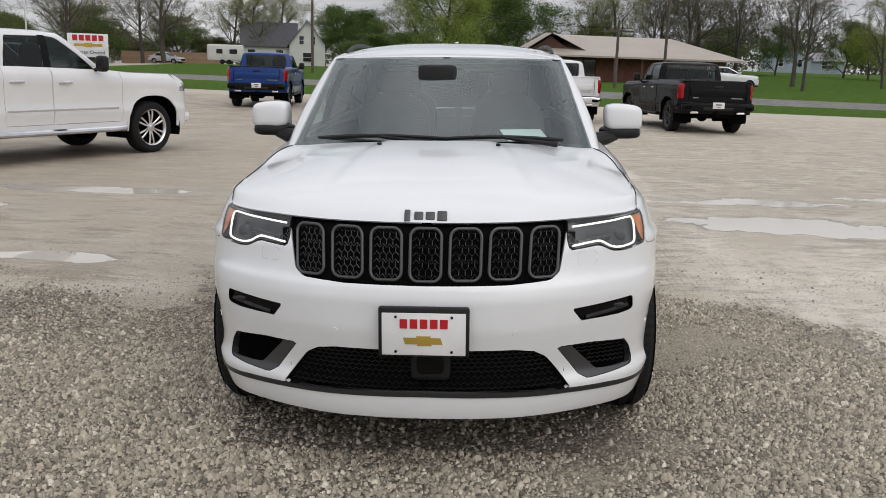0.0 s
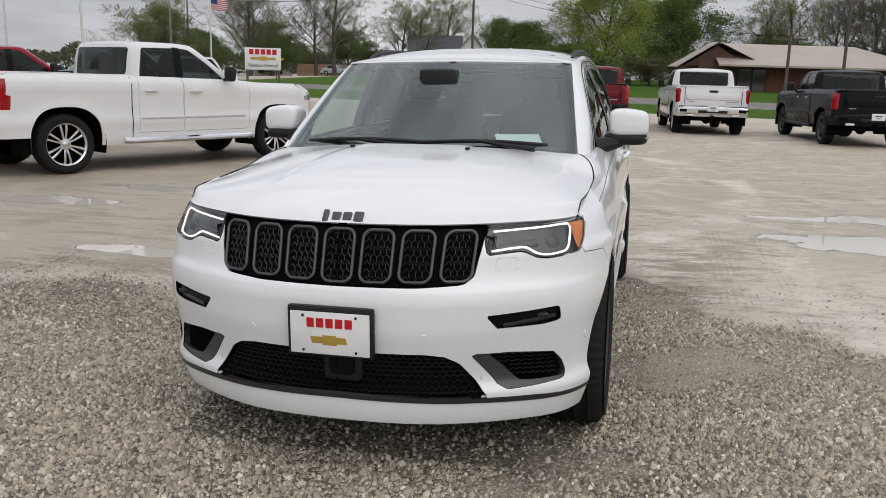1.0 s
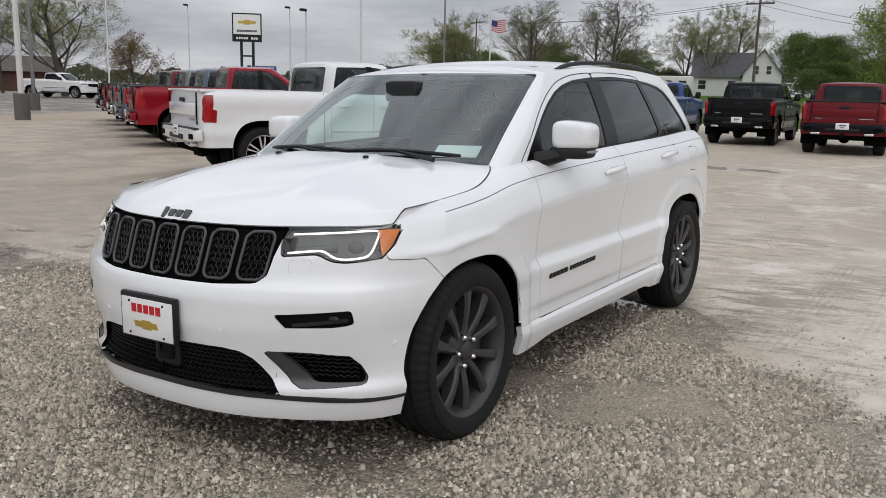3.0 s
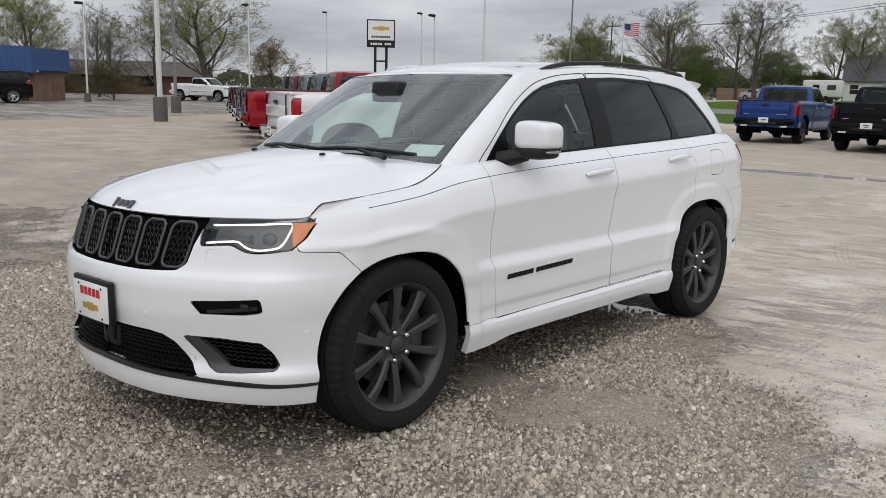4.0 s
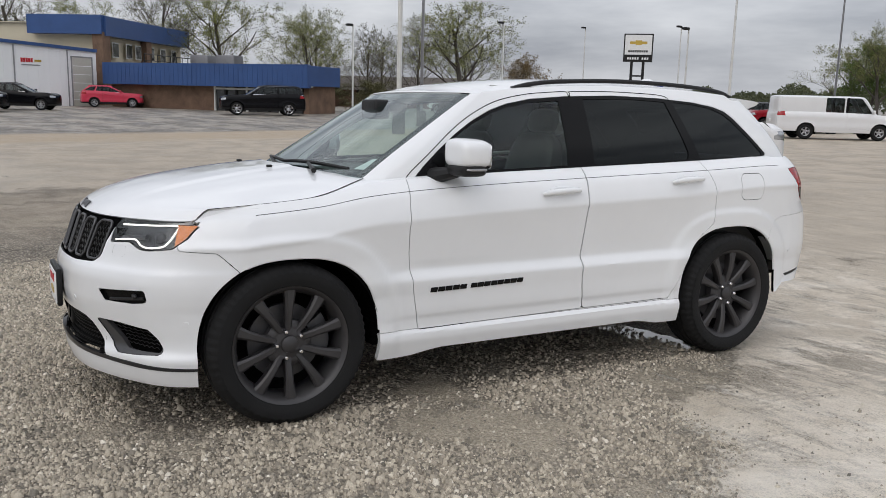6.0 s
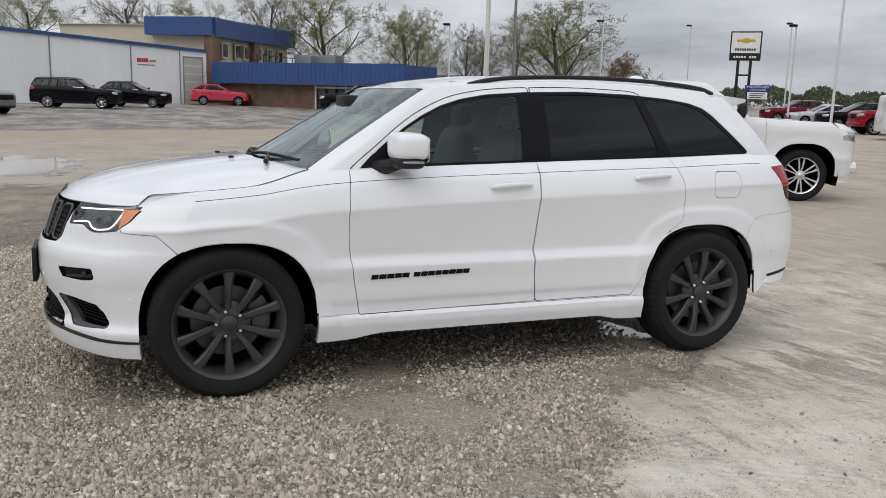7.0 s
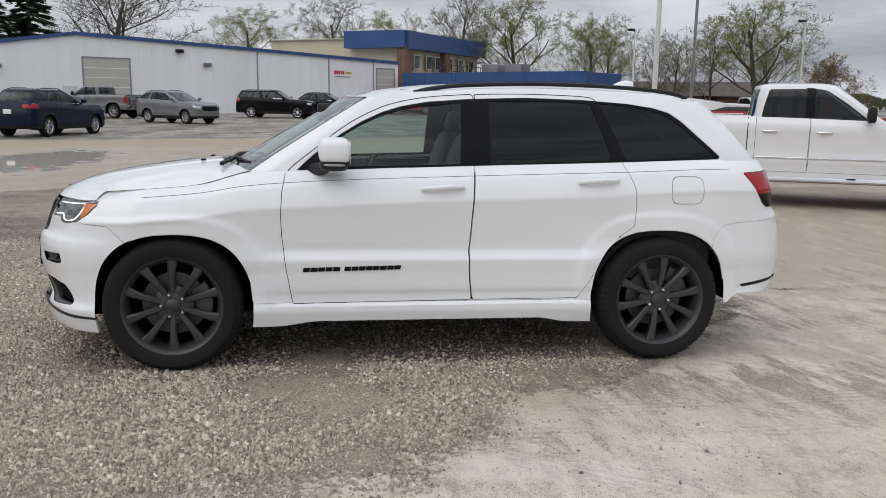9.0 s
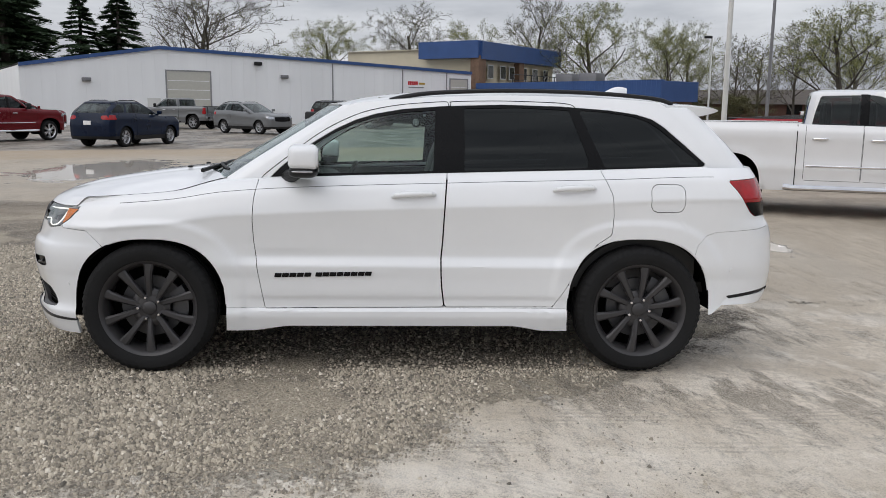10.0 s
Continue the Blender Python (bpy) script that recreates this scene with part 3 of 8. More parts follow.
    lk.new(math_("SUBTRACT", 0.5, math_("MULTIPLY", grass, 0.46)), b.inputs["Specular IOR Level"])
    # relief
    lump = math_("MULTIPLY", math_("SUBTRACT", 1.0, vor.outputs["Distance"]), math_("SUBTRACT", 1.0, math_("MULTIPLY", pk, 0.93)))
    lump2 = math_("MULTIPLY", math_("SUBTRACT", 1.0, vor2.outputs["Distance"]), math_("SUBTRACT", 0.4, math_("MULTIPLY", pk, 0.22)))
    hgt = math_("ADD", math_("ADD", lump, lump2), math_("ADD", math_("ADD", math_("MULTIPLY", n_fine, 0.9), math_("MULTIPLY", n_grit, 0.5)), math_("MULTIPLY", math_("SUBTRACT", math_("ADD", streak, math_("MULTIPLY", n_clump, 0.8)), math_("MULTIPLY", tread, 0.10)), math_("MULTIPLY", pk, 2.6))))
    hgt = math_("MULTIPLY", hgt, math_("SUBTRACT", 1.0, pud))
    bp = node(n, "ShaderNodeBump", Strength=0.95, Distance=0.016)
    lk.new(hgt, bp.inputs["Height"])
    lk.new(bp.outputs["Normal"], b.inputs["Normal"])
    return m


def build_ground():
    xs = np.unique(np.r_[-1500, -700, -350, np.linspace(-200, -24, 23), np.linspace(-22, -7, 31), np.linspace(-6.8, 9, 100), np.linspace(10, 30, 21), np.linspace(36, 140, 14), 250, 500, 1500].round(3))
    ys = np.unique(np.r_[-1500, -500, -200, -100, -50, -25, np.linspace(-16, -5, 12), np.linspace(-4.8, 11, 100), np.linspace(11.5, 30, 38), np.linspace(31, 100, 60), 130, 200, 400, 800, 2500].round(3))
    g = np.stack(np.meshgrid(xs, ys), -1)
    p = np.dstack([g, ground_z(g[..., 0], g[..., 1])])
    ob = solo("ground", grid(p), ground_material(), "wet gravel and packed limestone lot with puddles", "ground", "structure")
    at = ob.data.attributes.new("packed", "FLOAT", "POINT")
    at.data.foreach_set("value", [packed_at(x, y) for x, y in g.reshape(-1, 2)])
    at = ob.data.attributes.new("loose", "FLOAT", "POINT")
    at.data.foreach_set("value", [loose_at(x, y) for x, y in g.reshape(-1, 2)])
    return ob


build_ground()


def stone_material():
    m, n, b = tree_of("gravel_stones")
    lk = n.links
    ge = node(n, "ShaderNodeNewGeometry")
    ramp = node(n, "ShaderNodeValToRGB")
    e = ramp.color_ramp.elements
    e[0].position, e[0].color = 0.0, (0.13, 0.116, 0.094, 1)
    e[1].position, e[1].color = 1.0, (0.80, 0.74, 0.64, 1)
    for at, c in ((0.25, (0.30, 0.262, 0.205)), (0.75, (0.475, 0.415, 0.325)), (0.95, (0.62, 0.55, 0.44))):
        e.new(at).color = (*c, 1)
    lk.new(ge.outputs["Random Per Island"], ramp.inputs["Fac"])
    co = node(n, "ShaderNodeTexCoord")
    nz = node(n, "ShaderNodeTexNoise", Scale=260.0, Detail=3.0)
    lk.new(co.outputs["Object"], nz.inputs["Vector"])
    r = node(n, "ShaderNodeMapRange")
    r.inputs["From Min"].default_value, r.inputs["From Max"].default_value = 0.3, 0.7
    r.inputs["To Min"].default_value, r.inputs["To Max"].default_value = 0.78, 1.18
    lk.new(nz.outputs["Fac"], r.inputs["Value"])
    v = node(n, "ShaderNodeVectorMath", operation="SCALE")
    lk.new(ramp.outputs["Color"], v.inputs[0])
    lk.new(r.outputs["Result"], v.inputs["Scale"])
    lk.new(v.outputs["Vector"], b.inputs["Base Color"])
    b.inputs["Roughness"].default_value = 0.62
    return m


def build_stones():
    """Loose crushed stone on the near part of the lot: chunky split pieces with a tilted top."""
    rng = np.random.default_rng(5)
    m = 330000
    x, y = rng.uniform(-4.0, 4.2, m), rng.uniform(-3.3, 2.8, m)
    pk = np.array([packed_at(u, v) for u, v in zip(x.tolist(), y.tolist())])
    patch = np.array([loose_at(u, v) for u, v in zip(x.tolist(), y.tolist())])
    under = (np.abs(x) < 0.85) & (y > -0.6) & (y < 3.6)
    back = (x < -1.2) & (y > 0.6)
    thin = np.where(under, 0.22, 1.0) * np.where(back, 0.6, 1.0) * soft(np.minimum(x + 4.0, y + 3.3) + 0.5 * patch, 0.1, 0.9)
    keep = rng.random(m) < (1 - np.minimum(pk * 1.25, 0.975)) * np.clip(1.12 + 2.4 * patch + 0.16 * rng.normal(size=m), 0.07, 1.0) * thin
    x, y, patch, pk = x[keep], y[keep], patch[keep], pk[keep]
    k = len(x)
    s = np.clip(0.0062 * np.exp(rng.normal(0.0, 0.36, k) + 0.30 * np.clip(patch, -0.3, 0.6) - 0.40 * pk), 0.0028, 0.018)
    ang = (np.arange(5) * math.tau / 5)[None] + rng.uniform(-0.45, 0.45, (k, 5))
    rad = s[:, None] * rng.uniform(0.72, 1.2, (k, 5))
    long_ = rng.uniform(1.0, 1.5, (k, 1))
    rot = rng.uniform(0, math.tau, (k, 1))
    tilt_x, tilt_y = rng.normal(0, 0.32, (k, 1)), rng.normal(0, 0.32, (k, 1))
    high = rng.uniform(0.65, 1.35, (k, 1)) * s[:, None]
    zg = ground_z(x, y)[:, None]
    v = np.empty((k, 8, 3))

    def spread(a_, r_):
        lx, ly = np.cos(a_) * r_ * long_, np.sin(a_) * r_
        return lx * np.cos(rot) - ly * np.sin(rot), lx * np.sin(rot) + ly * np.cos(rot)

    gx, gy = spread(ang, rad)
    v[:, :5, 0], v[:, :5, 1] = x[:, None] + gx, y[:, None] + gy
    v[:, :5, 2] = zg + s[:, None] * rng.uniform(-0.4, 0.25, (k, 5))
    gx, gy = spread((np.arange(3) * math.tau / 3 + 0.5)[None] + rng.uniform(-0.5, 0.5, (k, 3)), s[:, None] * rng.uniform(0.42, 0.78, (k, 3)))
    v[:, 5:, 0], v[:, 5:, 1] = x[:, None] + gx, y[:, None] + gy
    v[:, 5:, 2] = zg + high + gx * tilt_x + gy * tilt_y
    tri = np.array([(0, 1, 5), (1, 6, 5), (1, 2, 6), (2, 3, 6), (3, 7, 6), (3, 4, 7), (4, 0, 7), (0, 5, 7), (5, 6, 7)])
    f = (tri[None] + 8 * np.arange(k)[:, None, None]).reshape(-1, 3)
    me = bpy.data.meshes.new("gravel")
    me.vertices.add(k * 8)
    me.vertices.foreach_set("co", v.reshape(-1))
    me.loops.add(len(f) * 3)
    me.loops.foreach_set("vertex_index", f.reshape(-1))
    me.polygons.add(len(f))
    me.polygons.foreach_set("loop_start", np.arange(0, len(f) * 3, 3))
    me.update(calc_edges=True)
    me.materials.append(stone_material())
    tagged(new("gravel", me), "loose brownish-grey crushed gravel stones", "gravel", kind="stuff")


build_stones()

# ---- shared shapes for vehicles ----
def superbox(c, s, p=5.0, n=12, m=18):
    """A soft-edged block: centre, half sizes, squareness."""
    rows = []
    e = 2.0 / p
    for i in range(n + 1):
        a = -math.pi / 2 + math.pi * i / n
        row = []
        for j in range(m):
            b = math.tau * j / m
            ca, sa, cb, sb = math.cos(a), math.sin(a), math.cos(b), math.sin(b)
            f = lambda w: math.copysign(abs(w) ** e, w)
            row.append((c[0] + s[0] * f(ca) * f(cb), c[1] + s[1] * f(ca) * f(sb), c[2] + s[2] * f(sa)))
        rows.append(row)
    return grid(rows, close=True)


def tyre_mesh(r, w, rim, n=96, lug=0.005):
    """A tyre round the x axis, its outer wall towards +x, with grooves and shoulder lugs."""
    h = w / 2
    prof = [(rim, -h * 0.78), (rim + 0.012, -h * 0.92), ((r + rim) / 2, -h * 1.0), (r - 0.045, -h * 0.97), (r - 0.018, -h * 0.86), (r - 0.006, -h * 0.74)]
    for k in (-0.42, 0.0, 0.42):
        prof += [(r, (k - 0.12) * h), (r - 0.009, (k - 0.10) * h), (r - 0.009, (k + 0.06) * h), (r, (k + 0.08) * h)]
    prof += [(r - 0.006, h * 0.74), (r - 0.018, h * 0.86), (r - 0.045, h * 0.97), ((r + rim) / 2 + 0.02, h * 1.0), ((r + rim) / 2, h * 1.012), ((r + rim) / 2 - 0.02, h * 0.995), (rim + 0.012, h * 0.92), (rim, h * 0.78)]
    m = spin(prof, n, "x")
    k = len(prof)
    v = m.v.reshape(k, n, 3)
    for j, (pr, ph) in enumerate(prof):
        if abs(ph) > 0.5 * h and pr > r - 0.05:
            cut = 1 - lug / r
            v[j, 0::4, 1:] *= cut
            v[j, 1::4, 1:] *= cut if n > 120 else 1.0
    return Mesh(v.reshape(-1, 3), m.f)


def spoke(a0, a1, r0, r1, w0, w1, x0, x1, thick, lean=0.0):
    """One wheel arm between two angles and radii, with a raised middle."""
    rows = []
    for t in np.linspace(0, 1, 6):
        a, r = a0 + (a1 - a0) * t, r0 + (r1 - r0) * t
        w, x = w0 + (w1 - w0) * t + lean * max(0.0, t - 0.7) / 0.3, x0 + (x1 - x0) * t + 0.012 * math.sin(math.pi * t)
        d, s = np.array((0, math.cos(a), math.sin(a))), np.array((0, -math.sin(a), math.cos(a)))
        c = d * r
        sec = [(-0.42, -thick), (-0.5, -0.009), (-0.28, 0.0), (0.28, 0.0), (0.5, -0.009), (0.42, -thick)]
        rows.append([c + s * (q * w) + np.array((x + h, 0, 0)) for q, h in sec])
    m = grid(rows, close=True)
    n = 6
    m.f.append(tuple(range(n))[::-1])
    m.f.append(tuple(range(5 * n, 6 * n)))
    return m.flip()


def wheel_meshes(r, w, rim, style, n=96):
    """Meshes of one wheel whose outer face looks to +x; the hub is the origin."""
    h = w / 2
    out = {"tyre": tyre_mesh(r, w, rim, n)}
    barrel = spin([(rim + 0.004, -h * 0.8), (rim - 0.012, -h * 0.6), (rim - 0.03, -h * 0.2), (rim - 0.03, h * 0.45), (rim - 0.014, h * 0.72), (rim - 0.002, h * 0.86), (rim + 0.008, h * 0.90), (rim + 0.008, h * 0.80)], 48, "x")
    arms = Mesh()
    face = h * 0.62
    if style == "pairs":
        for k in range(5):
            a = math.pi / 2 + k * math.tau / 5
            for s in (-1, 1):
                arms.add(spoke(a + s * 0.36, a + s * 0.30, 0.048, rim - 0.004, 0.031, 0.045, face - 0.012, h * 0.74, 0.05, 0.020))
            arms.add(spoke(a, a, 0.05, 0.112, 0.040, 0.062, face - 0.020, face - 0.022, 0.04))
        arms.add(spin([(0.0, face - 0.004), (0.052, face - 0.004), (0.074, face - 0.010), (0.080, face - 0.024), (0.080, face - 0.06)], 30, "x"))
    elif style == "multi":
        for k in range(6):
            a = math.pi / 2 + k * math.tau / 6
            for s in (-1, 1):
                arms.add(spoke(a + s * 0.20, a + s * 0.16, 0.05, rim - 0.012, 0.03, 0.036, face - 0.012, h * 0.68, 0.045))
        arms.add(spin([(0.0, face + 0.004), (0.05, face + 0.004), (0.075, face - 0.004), (0.08, face - 0.05)], 24, "x"))
    else:
        for k in range(5):
            a = math.pi / 2 + k * math.tau / 5
            arms.add(spoke(a, a, 0.04, rim - 0.012, 0.075, 0.06, face - 0.012, h * 0.68, 0.045))
        arms.add(spin([(0.0, face), (0.06, face), (0.08, face - 0.05)], 20, "x"))
    out["rim"] = merge(barrel, arms)
    out["brake_disc"] = merge(spin([(0.05, face - 0.075), (rim * 0.66, face - 0.075), (rim * 0.66, face - 0.10), (0.05, face - 0.10)], 36, "x"))
    cal = []
    for a in np.linspace(-0.45, 0.45, 7):
        c, s = math.cos(a + 0.5), math.sin(a + 0.5)
        cal.append([(x, c * rr, s * rr) for x, rr in ((face - 0.115, rim * 0.45), (face - 0.05, rim * 0.45), (face - 0.04, rim * 0.62), (face - 0.05, rim * 0.78), (face - 0.115, rim * 0.78))])
    out["brake_caliper"] = grid(cal, close=True)
    out["brake_shield"] = spin([(0.0, -h * 0.35), (rim - 0.02, -h * 0.35)], 36, "x")
    out["hub_cap"] = spin([(0.0, face + 0.016), (0.030, face + 0.014), (0.040, face + 0.007), (0.043, face - 0.002), (0.043, face - 0.012)], 28, "x")
    nut = spin([(0.0, 0.016), (0.007, 0.0155), (0.0115, 0.010), (0.0132, 0.0), (0.0132, -0.012)], 12, "x")
    nuts = []
    for k in range(5):
        a = math.pi / 2 + math.pi / 5 + k * math.tau / 5
        nuts.append(nut.copy().move(face + 0.002, math.cos(a) * 0.065, math.sin(a) * 0.065))
    out["nuts"] = nuts
    return out


WHEEL_CACHE = {}


def put_wheel(owner, key, r, w, rim, style, rim_mat, at, right, full=True, label="", turn=0.0, n=96):
    """Hangs one wheel with its tyre and rim under a vehicle."""
    if key not in WHEEL_CACHE:
        ms = wheel_meshes(r, w, rim, style, n)
        WHEEL_CACHE[key] = {
            "tyre": data_of("tyre", ms["tyre"], RUBBER), "rim": data_of("rim", ms["rim"], rim_mat),
            "brake_shield": data_of("brake_shield", ms["brake_shield"], UNDER), "brake_disc": data_of("brake_disc", ms["brake_disc"], TRIM_GREY), "brake_caliper": data_of("brake_caliper", ms["brake_caliper"], UNDER if not full else TRIM_GREY),
            "hub_cap": data_of("hub_cap", ms["hub_cap"], rim_mat), "nuts": [data_of("lug_nut", q, CHROME) for q in ms["nuts"]]}
    c = WHEEL_CACHE[key]
    hub = new("wheel")
    hub.parent = owner
    hub.matrix_basis = pose(*at, 0, 0, 180 if right else 0) @ pose(0, 0, 0, turn, 0, 0)
    if label:
        hub["label"] = label
    for name in ("tyre", "rim") + (("brake_shield", "brake_disc", "brake_caliper", "hub_cap") if full else ("brake_shield", "hub_cap")):
        o = new(name, c[name])
        o.parent = hub
    if full:
        for d in c["nuts"]:
            o = new("lug_nut", d)
            o.parent = hub
    return hub

# ---- the white suv: its own frame has the front axle at y = 0, the nose towards -y ----
JEEP_TILT = Matrix(((0.999743, 0.000103, -0.022683), (0.000103, 0.999959, 0.009073), (0.022683, -0.009073, 0.999702)))
JEEP_POSE = Matrix.Translation((0.85, 0, 0)) @ JEEP_TILT.to_4x4() @ Matrix.Translation((-0.85, 0, 0))
HUB_F, HUB_R, HUB_Z = 0.03, 2.935, 0.385

NOSE = curve([(0.19, -0.795), (0.225, -0.822), (0.26, -0.835), (0.30, -0.842), (0.345, -0.845), (0.40, -0.825), (0.50, -0.845), (0.60, -0.862), (0.68, -0.862), (0.735, -0.85), (0.765, -0.825), (0.85, -0.795), (0.93, -0.765), (0.97, -0.735), (1.0, -0.70)])
TAIL = curve([(0.28, 3.74), (0.36, 3.82), (0.48, 3.90), (0.60, 3.915), (0.80, 3.905), (0.88, 3.885), (0.95, 3.845), (1.1, 3.82), (1.26, 3.76)])
BOW = np.array([(0, 0), (0.12, 0.004), (0.24, 0.017), (0.36, 0.043), (0.47, 0.085), (0.57, 0.135), (0.67, 0.196), (0.76, 0.262), (0.82, 0.33), (0.862, 0.41), (0.892, 0.50), (0.915, 0.60)])
BOW_R = np.array([(0, 0), (0.2, 0.006), (0.4, 0.022), (0.55, 0.045), (0.68, 0.085), (0.77, 0.14), (0.83, 0.21), (0.87, 0.31), (0.89, 0.42)])
SHOULDER = curve([(-0.9, 0.955), (-0.4, 0.985), (0.17, 1.03), (0.45, 1.075), (0.75, 1.10), (1.8, 1.145), (2.7, 1.175), (3.4, 1.20), (3.9, 1.20)])
LOWER_W = curve([(0.18, 0.885), (0.25, 0.905), (0.30, 0.917), (0.345, 0.925), (0.385, 0.918), (0.45, 0.914), (0.56, 0.917), (0.610, 0.926), (0.66, 0.932), (0.72, 0.934), (0.80, 0.934)])
DOOR_LOW = curve([(0.18, 0.885), (0.25, 0.905), (0.30, 0.920), (0.345, 0.930), (0.372, 0.930), (0.39, 0.912), (0.44, 0.914), (0.465, 0.922), (0.56, 0.928), (0.630, 0.936), (0.642, 0.937), (0.652, 0.932), (0.685, 0.908), (0.70, 0.902), (0.80, 0.908)])
UPPER_W = curve([(-0.40, 0.930), (-0.25, 0.934), (-0.165, 0.938), (-0.14, 0.944), (-0.125, 0.940), (-0.06, 0.918), (-0.022, 0.901), (-0.012, 0.892), (0.01, 0.872), (0.04, 0.838), (0.06, 0.80)])
DOOR_UP = curve([(-0.46, 0.900), (-0.40, 0.906), (-0.30, 0.9185), (-0.20, 0.9345), (-0.162, 0.942), (-0.152, 0.944), (-0.14, 0.942), (-0.06, 0.918), (-0.022, 0.901), (-0.012, 0.892), (0.01, 0.872), (0.04, 0.838), (0.06, 0.80)])
NOSE_TOP = curve([(0.0, 0.958), (0.40, 0.960), (0.60, 0.962), (0.80, 0.966), (0.835, 0.974), (0.850, 1.002), (0.864, 1.023), (0.892, 1.034), (0.915, 1.043)])


def rim_lift(y):
    """How far the wing's upper edge lies over the shoulder."""
    t = min(max((y - 0.1) / 0.4, 0), 1)
    return 0.032 + 0.013 * t * t * (3 - 2 * t)


def seam_z(y):
    t = min(max((y - 0.12) / 0.40, 0), 1)
    return float(SHOULDER(y)) + 0.031 + 0.034 * t * t * (3 - 2 * t)


def arch_r(y, z, yc, zc, p=2.5):
    """Distance from a wheel arch's middle, squared off at the corners."""
    return (np.abs(y - yc) ** p + np.abs(z - zc) ** p) ** (1 / p)


ARCHES = ((HUB_F + 0.012, 0.36), (HUB_R - 0.01, 0.383))


def jeep_width(y, z):
    zs = SHOULDER(y)
    k = np.clip((z - 0.62) / 0.16, 0, 1)
    k = k * k * (3 - 2 * k)
    d = np.clip((y - 0.42) / 0.36, 0, 1) * np.clip((2.62 - y) / 0.25, 0, 1)
    d = d * d * (3 - 2 * d)
    u = np.clip((y - 0.05) / 0.7, 0, 1) * np.clip((2.95 - y) / 0.4, 0, 1)
    zc = np.minimum(z, 0.8)
    kd = np.clip((z - 0.68) / 0.06, 0, 1)
    plain = (1 - k) * LOWER_W(zc) + k * ((1 - u) * UPPER_W(z - zs) + u * DOOR_UP(z - zs))
    door = (1 - kd) * DOOR_LOW(zc) + kd * DOOR_UP(z - zs)
    w = plain + (door - plain) * d
    w = w - 0.020 * np.clip((y - 2.2) / 1.3, 0, 1.3) ** 2 - 0.012 * np.clip((0.3 - y) / 0.8, 0, 1.2) ** 2
    for yc, top in ARCHES:
        t = np.clip((0.556 - arch_r(y, z, yc, top, 2.7)) / 0.045, 0, 1)
        w = w + 0.013 * t * t * (3 - 2 * t) * np.clip((zs - 0.06 - z) / 0.06, 0, 1) * (1 - 0.5 * np.clip((0.36 - z) / 0.1, 0, 1))
    return w


def shell(nose, tail, bow, bow_r, width, zbot, ztop, nf, ns, nr, nz, bow_scale=None):
    """The outer sheet of half a car body, from the middle of its nose round the side to the middle of its tail."""
    def along(k, n):
        d = np.r_[0, np.cumsum(np.hypot(*np.diff(k, axis=0).T))]
        c0, c1 = curve(np.c_[d, k[:, 0]]), curve(np.c_[d, k[:, 1]])
        s = np.linspace(0, d[-1], n)
        return np.c_[c0(s), c1(s)]

    fr, rr = along(np.array(bow), nf), along(np.array(bow_r), nr)[::-1]
    t = np.linspace(0, 1, ns + 2)[1:-1]
    cols = []
    v = np.linspace(0, 1, nz)
    for part_, rows in (("f", fr), ("s", t), ("r", rr)):
        for q in rows:
            if part_ == "f":
                xr, yr = q[0], nose(0.7) + q[1]
            elif part_ == "r":
                xr, yr = q[0], tail(0.7) - q[1]
            else:
                yr = nose(0.7) + bow[-1][1] + (tail(0.7) - bow_r[-1][1] - nose(0.7) - bow[-1][1]) * q
                xr = 9.0
            z0, z1 = zbot(xr, yr), ztop(xr, yr)
            if part_ == "s":
                for _ in range(4):
                    bz = 1.0 if bow_scale is None else bow_scale(z1)
                    y_up, y_end = nose(z1) + bow[-1][1] * bz, tail(z1) - bow_r[-1][1]
                    z1 = ztop(xr, float(y_up + (y_end - y_up) * q))
            z = z0 + (z1 - z0) * v
            bs = 1.0 if bow_scale is None else bow_scale(z)
            ya, yb = nose(z) + bow[-1][1] * bs, tail(z) - bow_r[-1][1]
            if part_ == "f":
                y = nose(z) + q[1] * bs
                x = q[0] / bow[-1][0] * width(ya, z)
            elif part_ == "r":
                y = tail(z) - q[1]
                x = q[0] / bow_r[-1][0] * width(yb, z)
            else:
                y = ya + (yb - ya) * q
                x = width(y, z)
            cols.append(np.c_[x, y, z])
    return grid(np.array(cols).transpose(1, 0, 2))


def jeep_bottom(x, y):
    if x < 8 and y < 1:
        return 0.238 - 0.018 * (x / 0.9) ** 2
    if x < 8:
        return 0.415
    if y < -0.2:
        return 0.222
    if y > 3.2:
        return 0.335 + 0.065 * min(max((y - 3.34) / 0.35, 0.0), 1.0)
    up = min(max((y - 0.62) / 0.28, 0), 1), min(max((2.48 - y) / 0.22, 0), 1)
    return 0.252 + 0.030 * min(q * q * (3 - 2 * q) for q in up)


def jeep_top(x, y):
    if x < 8 and y < 1:
        return float(NOSE_TOP(x))
    if x < 8:
        return 1.24
    return float(SHOULDER(y)) + rim_lift(y)


def bow_at(x):
    k = BOW
    return curve(k)(np.abs(x))


def front_y(x, z):
    """Where the nose lies at a place across and up."""
    ya = NOSE(z) + BOW[-1][1]
    return NOSE(z) + bow_at(np.abs(x) * BOW[-1][0] / jeep_width(ya, z))


def front_pt(x, z, out=0.0):
    """A point on the nose, moved out along its normal."""
    x, z = float(x), float(z)
    y = float(front_y(x, z))
    e = 0.004
    n = np.array(((float(front_y(x + e, z)) - float(front_y(x - e, z))) / (2 * e), -1.0, (float(front_y(x, z + e)) - float(front_y(x, z - e))) / (2 * e)))
    return np.array((x, y, z)) + n / np.linalg.norm(n) * out


